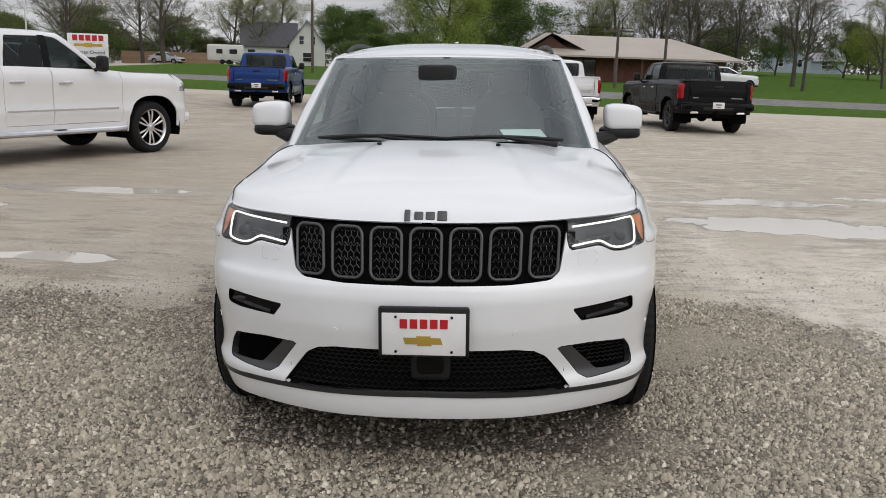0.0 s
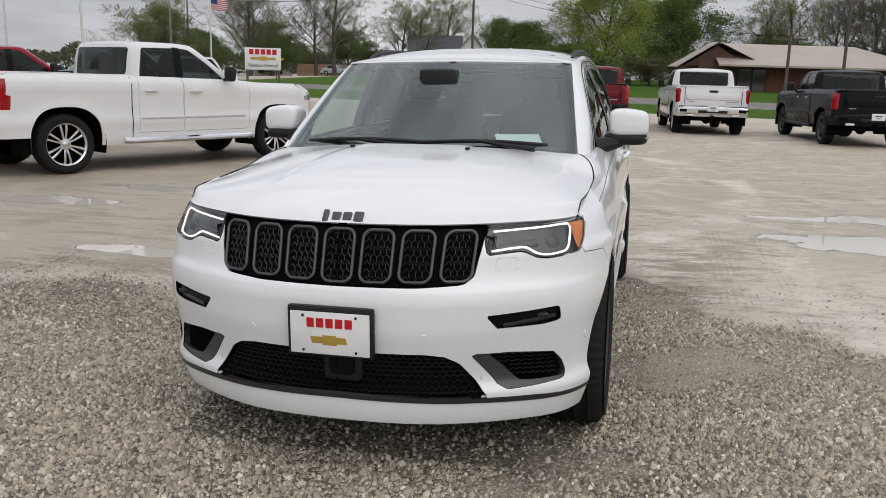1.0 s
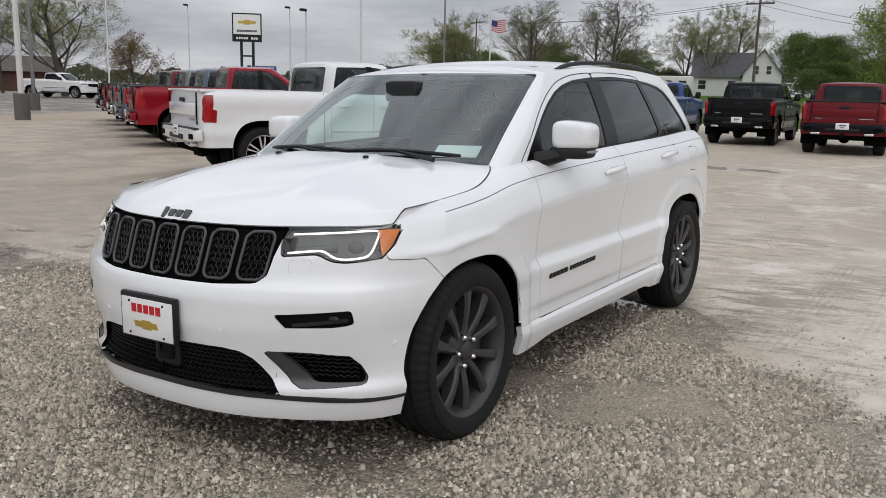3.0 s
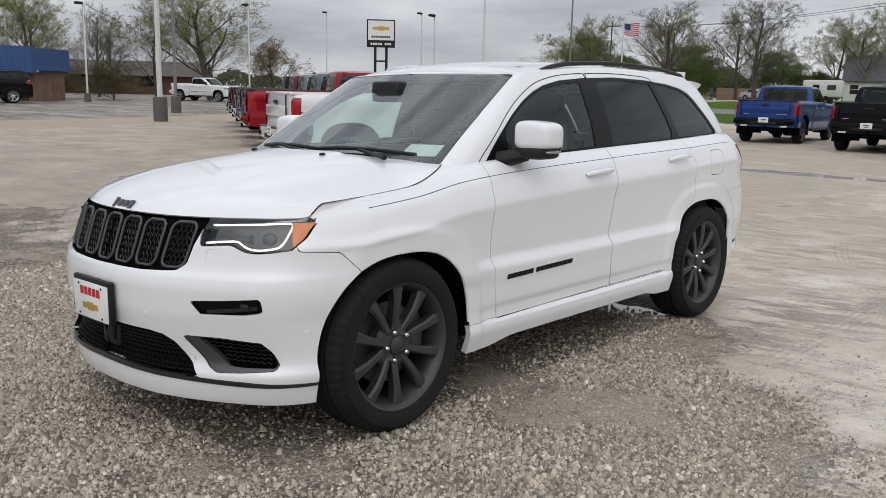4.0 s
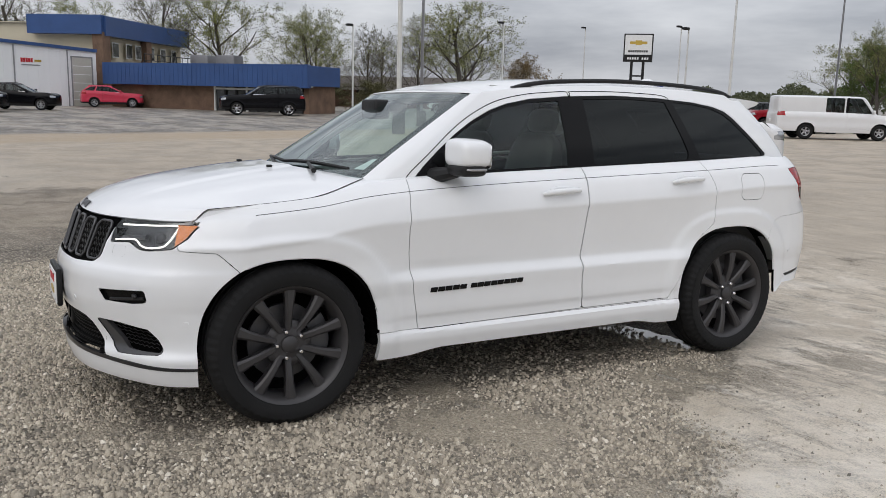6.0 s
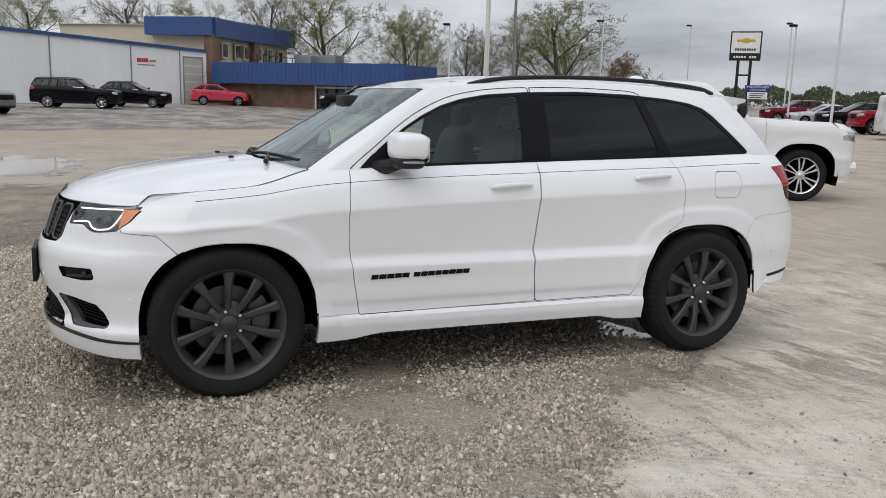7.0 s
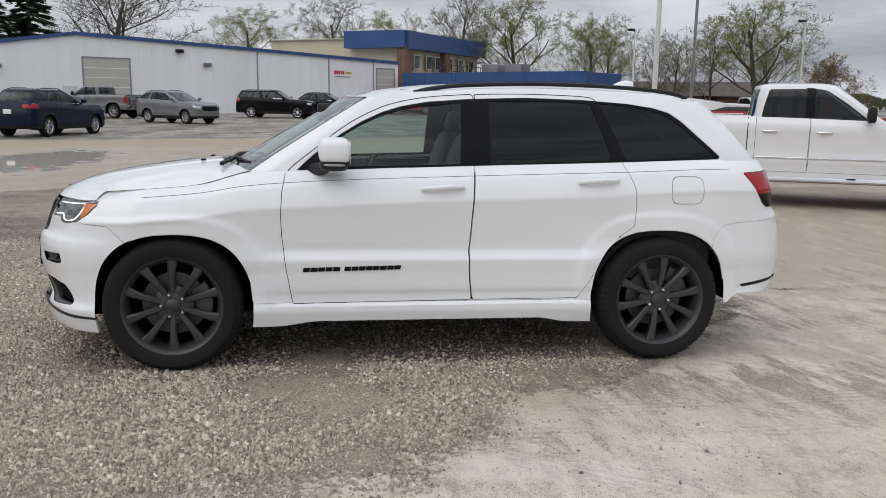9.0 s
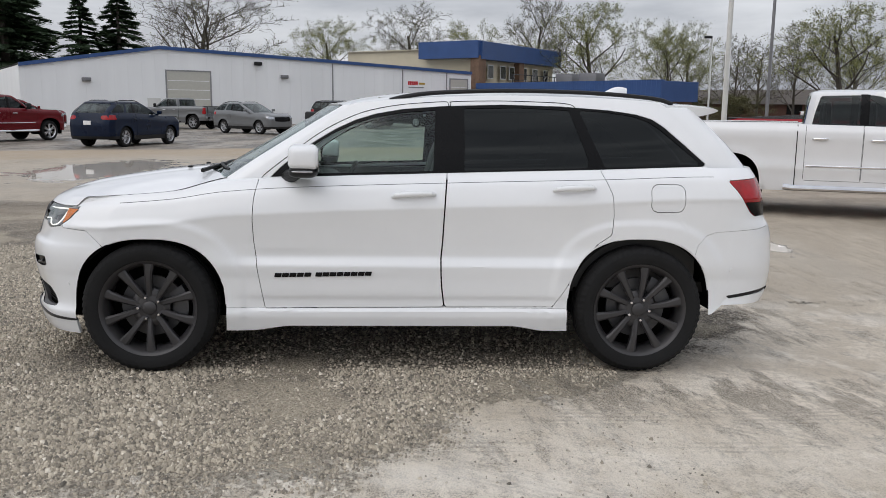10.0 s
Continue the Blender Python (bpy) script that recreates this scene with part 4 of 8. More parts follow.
def side_pt(y, z, out=0.0):
    y, z = float(y), float(z)
    x = float(jeep_width(y, z))
    e = 0.004
    n = np.array((1.0, -(float(jeep_width(y + e, z)) - float(jeep_width(y - e, z))) / (2 * e), -(float(jeep_width(y, z + e)) - float(jeep_width(y, z - e))) / (2 * e)))
    return np.array((x, y, z)) + n / np.linalg.norm(n) * out


def on_front(m, pts, r=0.0):
    return np.where(m.v[:, 1] < -0.2, poly_dist(m.v[:, 0], m.v[:, 2], pts, r), 1.0)


def on_side(m, pts, r=0.0, xmin=0.5):
    return np.where(m.v[:, 0] > xmin, poly_dist(m.v[:, 1], m.v[:, 2], pts, r), 1.0)


def take(m, val, gap=0.0025):
    """Cuts a panel out of a sheet and leaves a gap round it: the panel and the rest."""
    inner, rest = split(m, val(m) - gap)
    panel, _ = split(inner, val(inner) + gap)
    return panel, rest


def both(m):
    return merge(m, m.mirror())


def ring_on_front(pts, out, r, n=6):
    return tube([front_pt(x, z, out) for x, z in pts], r, n, caps=False)


def closed_tube(pts, r, n=6):
    p = [Vector(q) for q in pts]
    rows = []
    m = len(p)
    for i in range(m):
        d = (p[(i + 1) % m] - p[i - 1]).normalized()
        s = d.cross(Vector((0, -1, 0))).normalized()
        u = Vector((0, -1, 0)) - d * d.dot(Vector((0, -1, 0)))
        u.normalize()
        rows.append([(p[i] + (s * math.cos(k * math.tau / n) + u * math.sin(k * math.tau / n)) * r)[:] for k in range(n)])
    rows.append(rows[0])
    return grid(rows, close=True)


def rounded_rect(cx, cz, w, h, r, n=5, lean=0.0):
    out = []
    for sx, sz, a0 in ((1, 1, 0), (-1, 1, 90), (-1, -1, 180), (1, -1, 270)):
        for k in range(n):
            a = radians(a0 + 90 * k / (n - 1))
            x, z = sx * (w / 2 - r) + r * math.cos(a), sz * (h / 2 - r) + r * math.sin(a)
            out.append((cx + x + lean * z, cz + z))
    return out


ROOF = curve([(0.9, 1.57), (1.2, 1.59), (1.46, 1.618), (1.8, 1.642), (2.2, 1.655), (2.6, 1.652), (3.0, 1.635), (3.3, 1.61), (3.6, 1.57)])
GLASS_W = curve([(-0.12, 0.85), (0.0, 0.832), (0.10, 0.805), (0.20, 0.766), (0.30, 0.722), (0.38, 0.682), (0.44, 0.646), (0.48, 0.61), (0.51, 0.57)])
SCREEN = curve([(1.05, 0.095), (1.14, 0.25), (1.30, 0.525), (1.45, 0.78), (1.60, 1.03), (1.68, 1.16)])
BACK = curve([(1.05, 3.80), (1.2, 3.75), (1.35, 3.64), (1.5, 3.50), (1.58, 3.42), (1.66, 3.33)])
SCREEN_BOW = np.array([(0, 0), (0.15, 0.008), (0.3, 0.034), (0.42, 0.07), (0.52, 0.112), (0.60, 0.155), (0.66, 0.20), (0.695, 0.245), (0.715, 0.31)])
BACK_BOW = np.array([(0, 0), (0.3, 0.02), (0.5, 0.055), (0.6, 0.095), (0.66, 0.15), (0.69, 0.22), (0.70, 0.28)])


def cabin_width(y, z):
    w = GLASS_W(z - SHOULDER(y) - 0.045)
    return w - 0.055 * np.clip((y - 2.0) / 1.4, 0, 1.2) ** 2 - 0.018 * np.clip((1.5 - y) / 0.7, 0, 1.3) ** 2


def cabin_bottom(x, y):
    return 1.10 if y < 1 else 1.15


def cabin_top(x, y):
    if x < 8 and y < 2:
        return 1.60 - 0.02 * (x / 0.7) ** 2
    if x < 8:
        return 1.60
    return float(ROOF(y))


def build_jeep():
    car = thing("suv", "white four-door suv with black grille and dark wheels, headlamps lit", "car", JEEP_POSE)
    P = lambda name, m, material, parent=car, label="", **k: part(name, m, material, parent, label, **k)

    # lower shell, cut into panels
    low = shell(NOSE, TAIL, BOW, BOW_R, jeep_width, jeep_bottom, jeep_top, 64, 190, 40, 92)
    arch = lambda m, r=0.437: np.where(m.v[:, 0] > 0.6, np.minimum(*(arch_r(m.v[:, 1], m.v[:, 2], c, h) for c, h in ARCHES)) - r, 1.0)
    inner = split(low, arch(low, 0.452))[1]
    inner = split(inner, np.maximum(0.36 - inner.v[:, 2], inner.v[:, 1] - 3.72))[0]
    inner = both(sink(inner, 0.030))
    _, low = split(low, arch(low))

    grille_p = [(-0.3, 1.1), (0.530, 1.1), (0.520, 0.947), (0.503, 0.86), (0.489, 0.787), (0.456, 0.761), (0.30, 0.752), (0.0, 0.750), (-0.3, 0.750)]
    lamp_p = [(0.528, 1.1), (0.812, 1.1), (0.822, 0.975), (0.848, 0.958), (0.852, 0.90), (0.842, 0.855), (0.80, 0.845), (0.742, 0.838), (0.70, 0.842), (0.648, 0.868), (0.530, 0.858), (0.519, 0.90)]
    fog_p = [(0.540, 0.648), (0.643, 0.655), (0.785, 0.667), (0.790, 0.625), (0.785, 0.612), (0.727, 0.603), (0.578, 0.600)]
    duct_p = [(0.485, 0.503), (0.63, 0.502), (0.765, 0.487), (0.790, 0.45), (0.806, 0.40), (0.804, 0.374), (0.70, 0.364), (0.615, 0.360), (0.575, 0.382)]
    duct_in = [(0.545, 0.499), (0.63, 0.498), (0.764, 0.483), (0.788, 0.449), (0.802, 0.402), (0.799, 0.384), (0.70, 0.384), (0.648, 0.388)]
    intake_p = [(-0.3, 0.510), (0.33, 0.506), (0.40, 0.496), (0.445, 0.470), (0.548, 0.336), (0.30, 0.348), (-0.3, 0.360)]
    strip_p = [(-0.3, 0.358), (0.0, 0.357), (0.30, 0.346), (0.548, 0.334), (0.70, 0.328), (0.83, 0.319), (0.89, 0.314), (1.2, 0.312), (1.2, 0.301), (0.86, 0.303), (0.70, 0.308), (0.527, 0.317), (0.30, 0.324), (0.0, 0.329), (-0.3, 0.329)]

    grille, low = take(low, lambda m: on_front(m, grille_p))
    lamp, low = take(low, lambda m: np.where(m.v[:, 1] < -0.345, on_front(m, lamp_p), 1.0))
    fog, low = take(low, lambda m: on_front(m, fog_p), 0.001)
    duct, low = take(low, lambda m: on_front(m, duct_p), 0.001)
    intake, low = take(low, lambda m: on_front(m, intake_p), 0.001)
    strip, low = take(low, lambda m: on_front(m, strip_p), 0.001)

    post = smooth_line([(1.775, 1.30), (1.749, 1.07), (1.736, 0.80), (1.727, 0.665), (1.733, 0.53), (1.750, 0.398)], 8)
    door_f = [(0.69, 1.30), (0.655, 1.10), (0.642, 1.03), (0.635, 0.90), (0.64, 0.78), (0.662, 0.6), (0.70, 0.388), *[(float(a), float(b)) for a, b in post[::-1]]]
    door_r = [*[(float(a) + 0.0045, float(b)) for a, b in post], (2.40, 0.400), (2.47, 0.50), (2.56, 0.66), (2.66, 0.78), (2.742, 0.84), (2.752, 0.95), (2.738, 1.08), (2.69, 1.19), (2.66, 1.30)]
    fuel = rounded_rect(3.075, 1.06, 0.205, 0.165, 0.045, 6)
    tail_p = [(3.45, 1.168), (3.80, 1.188), (4.2, 1.188), (4.2, 0.955), (3.635, 0.955), (3.60, 0.98), (3.505, 1.11)]
    strip_r = [(3.47, 0.468), (3.70, 0.498), (3.845, 0.516), (3.845, 0.496), (3.72, 0.478), (3.49, 0.452)]
    bumper_p = [(-2, 0), (-0.168, 0), (-0.168, 0.70), (-0.20, 0.735), (-0.305, 0.835), (-0.46, 0.846), (-0.50, 1.2), (-2, 1.2)]
    bumper_r = [(3.25, 0.0), (3.25, 0.70), (3.27, 0.78), (3.32, 0.838), (3.38, 0.860), (3.66, 0.878), (3.80, 0.90), (4.2, 0.905), (4.2, 0)]
    fd, low = take(low, lambda m: on_side(m, door_f), 0.0021)
    rd, low = take(low, lambda m: on_side(m, door_r), 0.0021)
    fu, low = take(low, lambda m: on_side(m, fuel), 0.002)
    tl, low = take(low, lambda m: on_side(m, tail_p, xmin=0.3), 0.002)
    rs, low = take(low, lambda m: on_side(m, strip_r, xmin=0.74), 0.001)
    bf, low = take(low, lambda m: np.where(m.v[:, 1] < 1, poly_dist(m.v[:, 1], m.v[:, 2], bumper_p), 1.0), 0.0016)
    br, low = take(low, lambda m: np.where(m.v[:, 1] > 2, poly_dist(m.v[:, 1], m.v[:, 2], bumper_r), 1.0), 0.0011)
    sill, low = take(low, lambda m: np.where((m.v[:, 1] > 0.2) & (m.v[:, 1] < 2.8), m.v[:, 2] - 0.392, 1.0), 0.001)

    off_arch = lambda p: min(float(arch_r(p[1], p[2], c, h)) for c, h in ARCHES) > 0.446
    for q in pieces(low):
        ym = q.v[:, 1].mean()
        if ym > 2.6:
            P("body", both(flange(q, 0.022, keep=off_arch)), WHITE_PAINT)
        else:
            for w in (q, q.mirror()):
                P("front_wing" if ym < 0.8 else "door_jamb", flange(w, 0.022, keep=off_arch), WHITE_PAINT)
    # black sheet behind the panels, in place of the shade inside their gaps
    P("inner_body", inner, UNDER)
    bf = sorted(pieces(bf), key=lambda q: -q.v[:, 2].mean())
    bump = P("front_bumper", both(flange(bf[0], 0.018, keep=off_arch)), WHITE_PAINT)
    for q in bf[1:]:
        P("bumper_lip", both(flange(q, 0.018)), WHITE_PAINT, bump)
    P("rear_bumper", both(flange(br, 0.02, keep=off_arch)), WHITE_PAINT)
    for s in (1, -1):
        f = (lambda m: m) if s == 1 else (lambda m: m.mirror())
        d1 = P("front_door", f(flange(fd, 0.02)), WHITE_PAINT)
        d2 = P("rear_door", f(flange(rd, 0.02)), WHITE_PAINT)
        sl = P("sill", f(flange(sill, 0.03)), WHITE_PAINT)
        if s == 1:
            P("fuel_flap", flange(fu, 0.01), WHITE_PAINT)
        lampb = P("tail_lamp", f(flange(tl, 0.03)), RED_LENS, label="dark red tail lamp")
        dark, _ = split(tl, np.where(tl.v[:, 2] < 9, tl.v[:, 2] - 1.040, 1))
        P("lamp_base", f(Mesh(dark.v + normals(dark) * 0.003, dark.f)), GLOSS_BLACK, lampb)
        P("bumper_strip", f(flange(sink(rs, 0.004), 0.01)), TRIM_BLACK, lampb.parent)
        # door handles
        for dd, yy, zz in ((d1, 1.565, 1.052), (d2, 2.51, 1.098)):
            pull = [side_pt(yy + q, zz + 0.014 * (q + 0.12) / 0.24, o) for q, o in ((-0.125, 0.004), (-0.105, 0.026), (-0.05, 0.034), (0.04, 0.034), (0.10, 0.028), (0.125, 0.004))]
            h = P("handle", f(merge(tube(pull, [0.010, 0.0155, 0.017, 0.017, 0.0155, 0.010], 12), superbox(side_pt(yy - 0.0, zz + 0.012, -0.002), (0.008, 0.078, 0.030), 3))), WHITE_PAINT, dd)
            if dd is d1:
                P("lock_button", f(superbox(side_pt(yy + 0.045, zz + 0.008, 0.047), (0.002, 0.006, 0.005), 3, 6, 10)), TRIM_BLACK, h)
        # sensor studs on the bumpers
    for x, z in ((0.33, 0.573), (-0.33, 0.573), (0.87, 0.52), (-0.87, 0.52)):
        p, q = front_pt(x, z, -0.004), front_pt(x, z, 0.003)
        P("parking_sensor", tube([p, q], [0.013, 0.012], 16), WHITE_PAINT, bump)
    for s in (1, -1):
        p, q = side_pt(3.49, 0.63, -0.004), side_pt(3.49, 0.63, 0.003)
        P("parking_sensor", tube([(s * p[0], p[1], p[2]), (s * q[0], q[1], q[2])], [0.013, 0.012], 16), WHITE_PAINT)
    for s in (1, -1):
        w = ring_on_front(rounded_rect(s * 0.598, 0.824, 0.074, 0.046, 0.012, 5), -0.001, 0.0013, 4)
        P("washer_cover", w, TRIM_GREY, bump)

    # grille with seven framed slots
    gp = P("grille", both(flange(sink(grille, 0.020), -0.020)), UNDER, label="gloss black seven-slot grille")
    for k in range(-3, 4):
        cx = k * 0.1445
        w = 0.113 if abs(k) < 3 else 0.106
        top, bot = 0.944, 0.762 + 0.003 * abs(k)
        ring = rounded_rect(cx, (top + bot) / 2, w, top - bot, 0.030, 7, lean=0.02 * k)
        P("slot_frame", closed_tube([front_pt(x, z, -0.002) for x, z in ring], 0.0062, 8), TRIM_GREY, gp)
        bars = Mesh()
        for i in range(7):
            z = bot + 0.012 + (top - bot - 0.024) * i / 6
            zig = [(cx + u * (w - 0.02), z + (0.009 if j % 2 else -0.004)) for j, u in enumerate(np.linspace(-0.5, 0.5, 9))]
            bars.add(tube([front_pt(x, q, -0.008) for x, q in zig], 0.0024, 5))
            if i < 6:
                for u in (-0.25, 0.0, 0.25):
                    x = cx + (u + (0.12 if i % 2 else 0.0)) * (w - 0.02)
                    bars.add(tube([front_pt(x, z + 0.006, -0.009), front_pt(x, z + (top - bot - 0.024) / 6, -0.009)], 0.0022, 4))
        P("slot_mesh", bars, MESH_BLACK, gp)

    # headlamps
    for s in (1, -1):
        f = (lambda m: m) if s == 1 else (lambda m: m.mirror())
        h = P("headlamp", f(flange(sink(lamp, 0.028), -0.028)), LAMP_HOUSING, label="dark headlamp with lit white running light")
        amber_c, rest = split(lamp, np.where(lamp.v[:, 1] > -9, -(lamp.v[:, 1] + 0.462 - 0.30 * (lamp.v[:, 2] - 0.90)), 1.0))
        amber_c, _ = split(amber_c, np.abs(amber_c.v[:, 2] - 0.903) - 0.052)
        P("amber_marker", f(sink(amber_c, 0.006)), AMBER_LENS, h)
        drl = smooth_line([(0.545, 0.941), (0.70, 0.949), (0.782, 0.954), (0.804, 0.944), (0.808, 0.900), (0.802, 0.868), (0.778, 0.856), (0.738, 0.851), (0.704, 0.858), (0.660, 0.881), (0.62, 0.881), (0.545, 0.873)], 6)
        P("running_light", f(tube([front_pt(x, z, -0.010) for x, z in drl], 0.0043, 6)), DRL, h)
        c = front_pt(0.755, 0.900, -0.04)
        P("projector", f(superbox(c, (0.034, 0.03, 0.029), 2, 12, 18)), TRIM_GREY, h)
        P("reflector", f(tube([front_pt(0.57, 0.885, -0.022), front_pt(0.70, 0.897, -0.022)], [0.012, 0.015], 8)), TRIM_GREY, h)
        lens = P("lens", f(sink(lamp, 0.001)), LENS, h)
        lens.visible_shadow = False
        g = P("fog_lamp", f(flange(sink(fog, 0.013), -0.013)), GLOSS_BLACK)
        P("lamp_bezel", f(tube([front_pt(x, z, -0.012) for x, z in ((0.60, 0.606), (0.70, 0.618), (0.775, 0.628))], 0.008, 6)), STRIP, g)
        P("lens", f(superbox(front_pt(0.73, 0.635, -0.014), (0.028, 0.010, 0.011), 3)), STRIP, g)
        du = P("brake_duct", f(flange(sink(duct, 0.030), -0.030)), UNDER)
        _, edge = split(duct, on_front(duct, duct_in))
        P("duct_bezel", f(flange(sink(edge, 0.004), 0.022)), TRIM_GREY, du)
        mesh_ = Mesh()
        for i in range(6):
            z = 0.405 + i * 0.0155
            mesh_.add(tube([front_pt(x, z + (0.004 if j % 2 else -0.002) - (x - 0.66) * 0.06, -0.022) for j, x in enumerate(np.linspace(0.575 if i > 2 else 0.625, 0.785, 15))], 0.0024, 4))
        P("duct_mesh", mesh_, MESH_BLACK, du)

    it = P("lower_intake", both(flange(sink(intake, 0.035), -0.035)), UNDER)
    mesh_ = Mesh()
    for i in range(9):
        z = 0.362 + i * 0.0165
        w = 0.518 - 0.10 * i / 8
        n = int(w / 0.0125)
        mesh_.add(tube([front_pt(x, z + (0.005 if j % 2 else -0.003), -0.020) for j, x in enumerate(np.linspace(-w, w, 2 * n))], 0.0028, 4))
    P("intake_mesh", mesh_, TRIM_BLACK, it)
    P("radar_box", superbox((0.02, float(front_y(0, 0.43)) + 0.035, 0.438), (0.075, 0.03, 0.055), 6), TRIM_BLACK, it)
    P("radar_window", superbox((0.02, float(front_y(0, 0.43)) + 0.004, 0.446), (0.05, 0.006, 0.034), 5), GLOSS_BLACK, it)
    P("lip_strip", both(flange(Mesh(strip.v + normals(strip) * 0.004, strip.f), 0.02)), STRIP)

    # dealer plate on its bracket: red bars for the name, a gold cross-shaped emblem
    py = -0.893
    pl = P("front_plate", box(-0.163, 0.163, py + 0.004, py + 0.03, 0.497, 0.682, 0.008), TRIM_BLACK)
    P("plate_sheet", box(-0.150, 0.150, py, py + 0.006, 0.506, 0.662, 0.012), PLATE_WHITE, pl)
    for k in range(5):
        x = -0.072 + k * 0.036
        P("name_bar", box(x - 0.0135, x + 0.0135, py - 0.0022, py + 0.002, 0.606, 0.640), PLATE_RED, pl)
    P("emblem_bar", Mesh(slab([(-0.066, -0.012), (-0.024, -0.012), (-0.024, -0.018), (0.03, -0.018), (0.026, -0.012), (0.068, -0.012), (0.060, 0.012), (0.024, 0.012), (0.026, 0.018), (-0.028, 0.018), (-0.024, 0.012), (-0.074, 0.012)], 0, 0.002).v[:, [0, 2, 1]] * (1, -1, 1) + (0.0, py, 0.56), slab([(0, 0)] * 12, 0, 1).f), GOLD, pl)
    for x, z in ((-0.10, 0.648), (0.10, 0.648), (-0.10, 0.52), (0.10, 0.52)):
        P("screw", tube([(x, py - 0.003, z), (x, py + 0.002, z)], 0.005, 10), TRIM_BLACK, pl)

    # bonnet
    hw = curve([(-0.36, 0.818), (-0.15, 0.838), (0.10, 0.842), (0.25, 0.832), (0.36, 0.806), (0.44, 0.766), (0.50, 0.72)])
    edge_y = lambda x: float(front_y(x, NOSE_TOP(x))) + 0.004
    rise = curve([(0.0, 0.004), (0.03, 0.032), (0.08, 0.060), (0.16, 0.092), (0.30, 0.127), (0.5, 0.163), (0.8, 0.204), (1.1, 0.232)])
    rows = []
    for b in np.r_[0, 0.012, 0.025, np.linspace(0.04, 1, 46)]:
        ye = -0.36 + b * 0.86
        row = []
        for a in np.r_[np.linspace(0, 0.94, 44), 0.965, 0.985, 1.0]:
            x = a * float(hw(ye))
            y0 = edge_y(min(a * 0.818, 0.818))
            y1 = 0.235 + 0.265 * a**2.2
            y = y0 + (y1 - y0) * b
            front = float(NOSE_TOP(a * 0.818)) + float(rise(y - y0))
            side = seam_z(min(y, 0.52))
            fr = float(soft(y - y0, 0.0, 0.075))
            side = (float(NOSE_TOP(a * 0.818)) + 0.004) * (1 - fr) + side * fr
            k = 1 - a**3.4
            z = side + (front - side) * k
            z += 0.007 * np.clip((0.52 * (1 - 0.25 * b) - a) / 0.05, 0, 1) * np.clip((y - y0 - 0.10) / 0.2, 0, 1)
            row.append((x, y, z))
        rows.append(row)
    hood_half = grid(np.array(rows)).flip()
    hood_half = Mesh(hood_half.v, hood_half.f)
    if normals(hood_half)[600][2] < 0:
        hood_half.flip()
    hood = P("bonnet", both(flange(hood_half, 0.02, keep=lambda p: p[0] > 1e-4)), WHITE_PAINT)
    # the wing's cap between the bonnet's front corner and its own upper edge
    he = [p for p in hood_half.v.reshape(len(rows), -1, 3)[:, -1] if p[1] < -0.22]
    we = [np.array((x, float(front_y(x, NOSE_TOP(x))), float(NOSE_TOP(x)))) for x in np.linspace(0.818, 0.87, 14)]

    def resample(pts, n):
        pts = np.array(pts)
        d = np.r_[0, np.cumsum(np.linalg.norm(np.diff(pts, axis=0), axis=1))]
        return np.c_[tuple(np.interp(np.linspace(0, d[-1], n), d, pts[:, k]) for k in range(3))]

    ha, wa = resample(he, 30) + (0.0, 0, -0.007), resample(we, 30) + (-0.006, 0, -0.004)
    cap_sheet = grid([ha + (wa - ha) * q for q in np.linspace(0, 1, 5)])
    if normals(cap_sheet)[70][2] < 0:
        cap_sheet.flip()
    for q in (cap_sheet, cap_sheet.mirror()):
        P("wing_cap", q, WHITE_PAINT)
    rim_line = hood_half.v.reshape(len(rows), -1, 3)[2:, -1]
    for s in (-1, 1):
        # dark tube laid along the bonnet's edge as its gap's shade
        P("bonnet_gap", tube((rim_line + (0.0032, 0, 0.0012)) * (s, 1, 1), 0.0019, 5), UNDER, hood)
    for s in (-1, 1):
        P("washer_nozzle", superbox((s * 0.275, 0.142, 1.178), (0.011, 0.016, 0.007), 3, 8, 10), TRIM_BLACK, hood)
    # the maker's name as plain dark bars
    for k, (x, w, h) in enumerate(((-0.072, 0.022, 0.05), (-0.030, 0.034, 0.034), (0.012, 0.034, 0.034), (0.056, 0.036, 0.042))):
        y = edge_y(0) + 0.012
        P("emblem_bar", box(x - w / 2, x + w / 2, -0.004, 0.006, -h / 2, h / 2, 0.004).at(pose(0, y + 0.008, 0.984, -38, 0, 0)), TRIM_GREY, hood)

    # cabin shell: glass, pillars, roof
    cab = shell(SCREEN, BACK, SCREEN_BOW, BACK_BOW, cabin_width, cabin_bottom, cabin_top, 40, 150, 30, 60, bow_scale=lambda z: 1.0 - 0.42 * np.clip((z - 1.15) / 0.45, 0, 1))
    top_row = cab.v.reshape(60, -1, 3)[-1]
    screen_v = lambda m: np.maximum.reduce([np.where(m.v[:, 1] < 1.4, 0.0, 1.0) + m.v[:, 2] - 1.588 + 0.02 * m.v[:, 0] ** 2, m.v[:, 0] - (0.742 - 0.24 * (m.v[:, 2] - 1.15)) , np.where(m.v[:, 1] < 1.4, -1.0, 1.0)])
    screen, cab = take(cab, screen_v, 0.002)
    back_v = lambda m: np.maximum.reduce([m.v[:, 0] - 0.60, m.v[:, 2] - 1.55, 1.22 - m.v[:, 2], 3.0 - m.v[:, 1]])
    back, cab = take(cab, back_v, 0.002)
